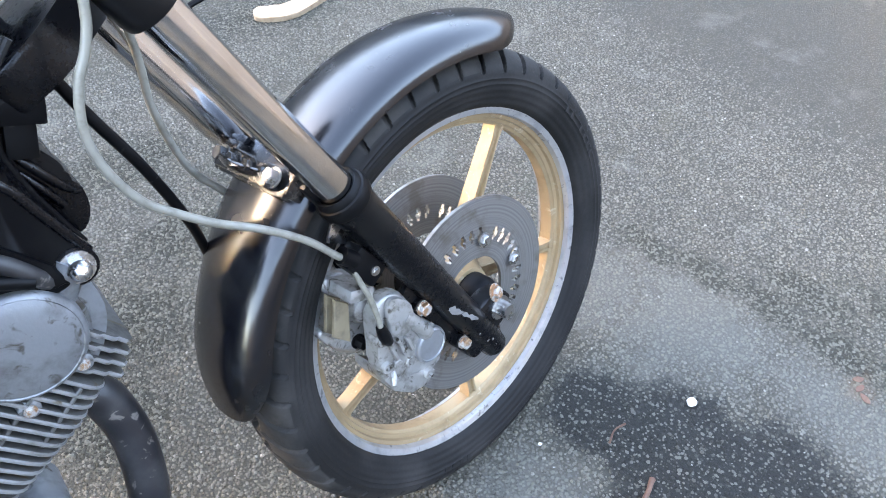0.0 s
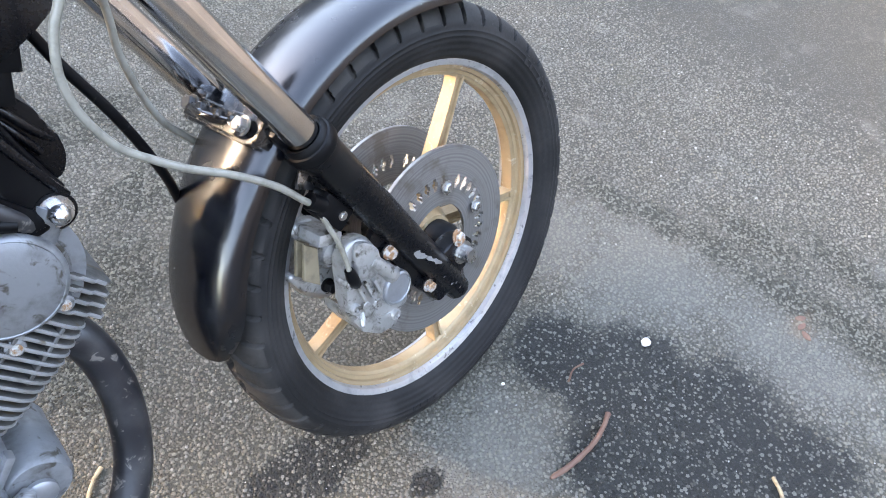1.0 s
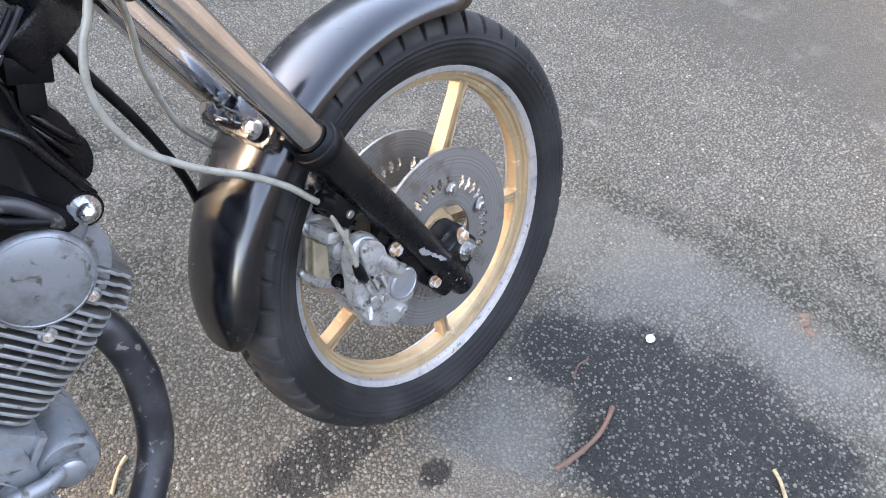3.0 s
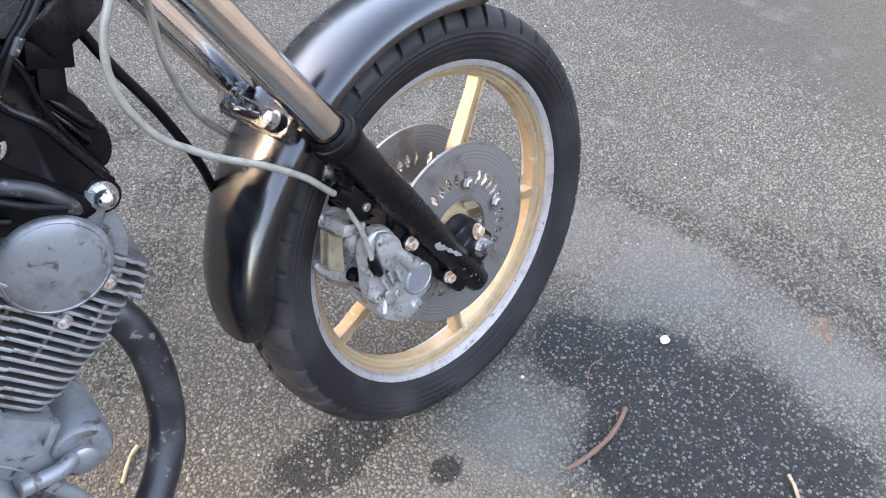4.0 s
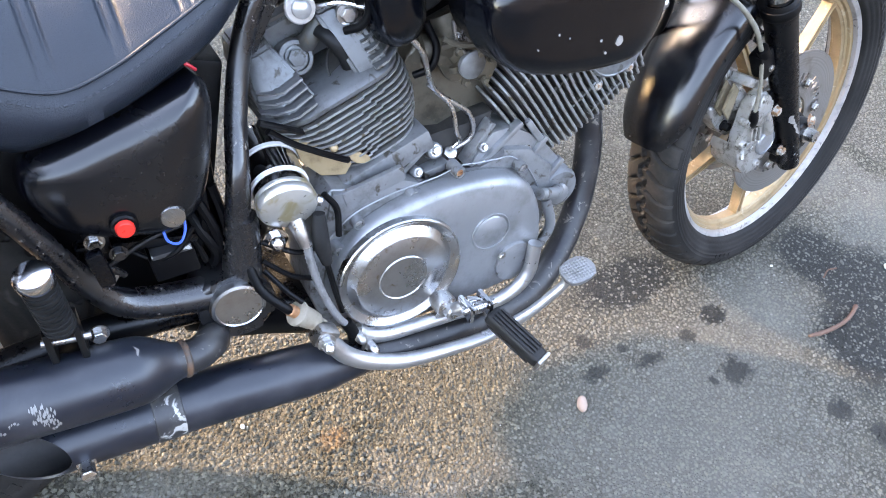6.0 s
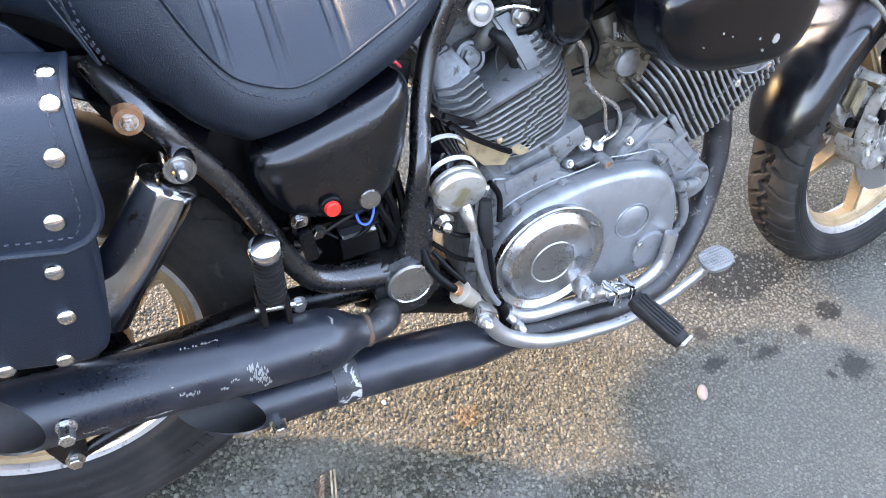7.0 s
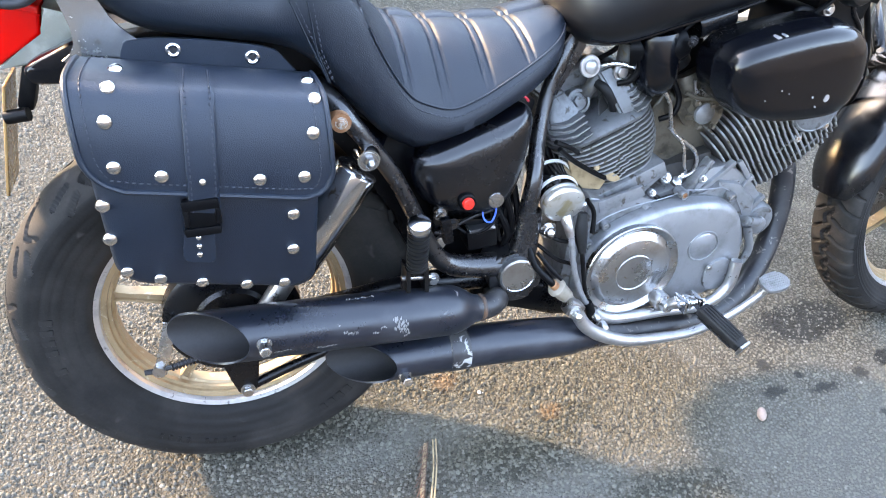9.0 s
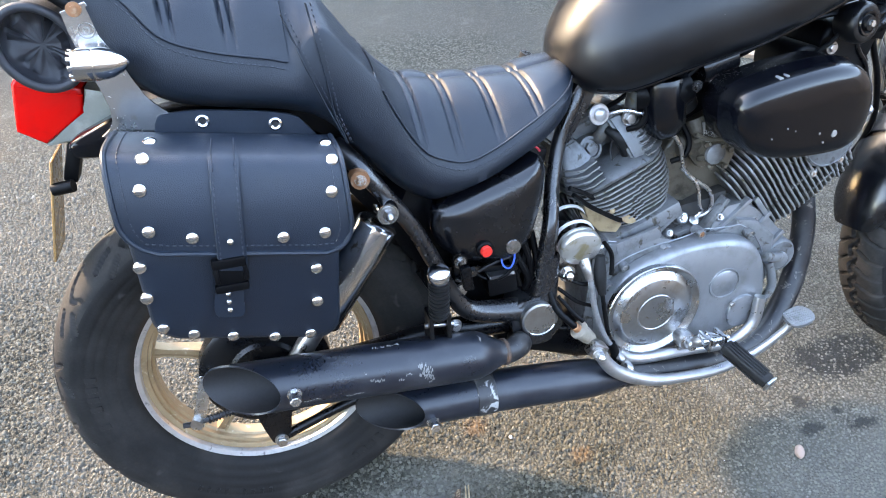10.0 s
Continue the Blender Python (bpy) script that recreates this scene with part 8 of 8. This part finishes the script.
def ground_things():
    pebble("white_pebble", (1.889, -0.279), (0.010, 0.009, 0.006), M_PEBBLE, "small white pebble on the asphalt", 3)
    pebble("pink_pebble", (1.015, -0.283), (0.016, 0.010, 0.008), M_PINK, "oval pinkish pebble on the asphalt", 1)
    pebble("small_pebble", (0.459, -0.090), (0.005, 0.004, 0.003), M_PEBBLE, "tiny pale pebble below the silencers", 5)
    pebble("small_pebble", (1.615, -0.172), (0.0036, 0.003, 0.0024), M_PEBBLE, "tiny pale pebble near the front tyre", 6)
    stick("twig", [(1.716, -0.330, 0.006), (1.690, -0.341, 0.008), (1.655, -0.350, 0.007), (1.61, -0.352, 0.007), (1.575, -0.349, 0.006), (1.552, -0.345, 0.006)], 0.0042, M_TWIG, "reddish brown bent twig lying on damp asphalt", "twig")
    stick("twig", [(1.845, -0.583, 0.004), (1.834, -0.602, 0.005), (1.816, -0.624, 0.004)], 0.0032, M_STRAW, "short pale brown twig on the asphalt", "twig")
    stick("twig", [(1.76, -0.235, 0.003), (1.735, -0.232, 0.004), (1.71, -0.243, 0.003)], 0.0018, M_TWIG, "small dark brown twig on the asphalt", "twig")
    stick("twig", [(1.02, 0.115, 0.004), (1.00, 0.10, 0.006), (0.975, 0.07, 0.004)], 0.0032, M_STRAW, "dry curled stem beside the exhaust pipe", "twig")
    bm = slab(smooth_loop([(1.90, 1.30), (1.93, 1.27), (2.0, 1.25), (2.09, 1.275), (2.17, 1.31), (2.14, 1.345), (2.05, 1.325), (1.98, 1.32), (1.93, 1.345)], 5), 0.0, 0.016, 0.005, 3)
    bm.transform(Matrix(((1, 0, 0, 0), (0, 0, 1, 0), (0, 1, 0, 0), (0, 0, 0, 1))))
    tagged(part("bark_piece", bm, M_BARK, None), "flat pale piece of bark on the asphalt", "bark")
    # dry grass stalk with fine side stems
    st = stick("grass_stalk", [(0.319, -0.178, 0.005), (0.306, -0.215, 0.007), (0.292, -0.255, 0.006), (0.279, -0.295, 0.005)], 0.0034, M_STRAW, "dry flattened grass stalk on the asphalt", "grass stalk")
    random.seed(11)
    b = B()
    for i in range(46):
        t = i / 46
        x, y = 0.317 - 0.04 * t, -0.182 - 0.115 * t
        l = 0.012 + 0.014 * random.random()
        a = radians(200 + random.uniform(-25, 25))
        tube([(x, y, 0.006), (x + l * 0.6 * math.cos(a), y + l * 0.6 * math.sin(a), 0.008), (x + l * math.cos(a), y + l * math.sin(a) - 0.006, 0.003)], 0.0006, 4, 1, b, smooth=False)
    tagged(part("dry_grass", b, M_TWIG, st), kind="stuff")
    b = B()
    for i in range(2):
        tube([(0.327 + 0.006 * i, -0.178, 0.004), (0.312 + 0.006 * i, -0.235, 0.006), (0.290 + 0.006 * i, -0.295, 0.004)], 0.0016, 6, 3, b)
    part("split_stem", b, M_STRAW, st)
    # fallen leaf crumbs by the damp edge
    for k, (x, y) in enumerate(((2.168, -0.452), (2.155, -0.470), (2.185, -0.440))):
        bm = slab(smooth_loop([(-0.012, 0), (0, 0.006), (0.013, 0.001), (0, -0.006)], 3), 0.0, 0.0012, 0.0003, 1)
        bm.transform(Matrix.Translation((x, y, 0.002)) @ Matrix.Rotation(k * 1.3, 4, "Z") @ Matrix.Rotation(radians(80), 4, "X"))
        tagged(part("dead_leaf", bm, M_TWIG, None), "brown dead leaf scrap on the asphalt", "leaf", "leaf scraps")


def chippings():
    """Rounded chippings set in the asphalt, over the stretch that the camera passes; larger and prouder towards the rear."""
    rng = np.random.default_rng(4)

    def scatter(x0, x1, pitch, lo, hi, fade):
        gx, gy = np.meshgrid(np.arange(x0, x1, pitch), np.arange(-0.95, 1.6, pitch))
        x = gx.ravel() + rng.uniform(-0.45, 0.45, gx.size) * pitch
        y = gy.ravel() + rng.uniform(-0.45, 0.45, gx.size) * pitch
        chance = np.minimum(np.minimum(1.0, (y + 0.95) / 0.2), (1.6 - y) / 0.4) * fade(x) * 0.95
        keep = rng.uniform(0, 1, x.size) < chance
        x, y = x[keep], y[keep]
        r = pitch * rng.uniform(0.26, 0.60, x.size)
        return x, y, r, rng.uniform(lo, hi, x.size) * (r / (0.45 * pitch))

    small = scatter(0.25, 2.95, 0.0074, 0.0005, 0.0024, lambda x: np.clip((x - 0.25) / 0.5, 0, 1) * np.clip((2.95 - x) / 0.3, 0, 1))
    large = scatter(-0.85, 0.95, 0.0090, 0.0008, 0.0042, lambda x: np.clip((0.95 - x) / 0.5, 0, 1) * np.clip((x + 0.85) / 0.2, 0, 1))
    x, y, r, hgt = (np.concatenate(p) for p in zip(small, large))
    n = x.size
    ang = rng.uniform(0, 6.28, n)
    sides = 5
    V = np.zeros((n, 2 * sides, 3), np.float32)
    tx, ty = rng.uniform(-0.15, 0.15, n), rng.uniform(-0.15, 0.15, n)
    for j in range(sides):
        a = ang + 2 * math.pi * j / sides
        q = rng.uniform(0.75, 1.2, n)
        V[:, j, 0], V[:, j, 1], V[:, j, 2] = x + r * q * np.cos(a), y + r * q * np.sin(a), -0.0006
        u, v = 0.62 * r * q * np.cos(a), 0.62 * r * q * np.sin(a)
        V[:, sides + j, 0], V[:, sides + j, 1], V[:, sides + j, 2] = x + u, y + v, hgt + tx * u + ty * v
    base = np.arange(n)[:, None] * 2 * sides
    loops, sizes = [], []
    for j in range(sides):
        k = (j + 1) % sides
        loops.append(base + np.array([[j, k, sides + k, sides + j]]))
    loops.append(base + np.arange(sides, 2 * sides)[None, :])
    flat = np.concatenate(loops, axis=1).ravel()
    sizes = np.tile(np.array([4] * sides + [5]), n)
    starts = np.concatenate([[0], np.cumsum(sizes)[:-1]])
    me = bpy.data.meshes.new("asphalt_chippings")
    me.vertices.add(n * 2 * sides)
    me.vertices.foreach_set("co", V.ravel())
    me.loops.add(flat.size)
    me.loops.foreach_set("vertex_index", flat.astype(np.int32))
    me.polygons.add(sizes.size)
    me.polygons.foreach_set("loop_start", starts.astype(np.int32))
    me.update(calc_edges=True)
    me.polygons.foreach_set("use_smooth", np.ones(sizes.size, bool))
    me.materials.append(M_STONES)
    tagged(new("asphalt_chippings", me), "grey and tan stone chippings set in asphalt", "chippings", kind="stuff")


def loose_grit():
    """Pale specks lying loose on the surface."""
    rng = np.random.default_rng(4)
    base = np.array([(1, 0, 0), (-1, 0, 0), (0, 1, 0), (0, -1, 0), (0, 0, 1), (0, 0, -1)], float)
    tri = [(0, 2, 4), (2, 1, 4), (1, 3, 4), (3, 0, 4), (2, 0, 5), (1, 2, 5), (3, 1, 5), (0, 3, 5)]
    V, Fc = [], []
    for _ in range(800):
        x, y = rng.uniform(-0.7, 3.0), rng.uniform(-0.95, 1.9)
        s = rng.uniform(0.0008, 0.0019) * np.array([1, rng.uniform(0.6, 1), rng.uniform(0.35, 0.6)])
        a = rng.uniform(0, 6.28)
        R = np.array([[math.cos(a), -math.sin(a), 0], [math.sin(a), math.cos(a), 0], [0, 0, 1]])
        p = (base * s * rng.uniform(0.75, 1.2, (6, 1))) @ R.T + (x, y, s[2] * 0.5 + 0.0012)
        k = len(V)
        V += p.tolist()
        Fc += [(k + u, k + v, k + w) for u, v, w in tri]
    me = bpy.data.meshes.new("pale_grit")
    me.from_pydata(V, [], Fc)
    me.materials.append(M_GRIT)
    tagged(new("pale_grit", me), "scattered pale grit", "grit", kind="stuff")


ground_things()
loose_grit()
chippings()
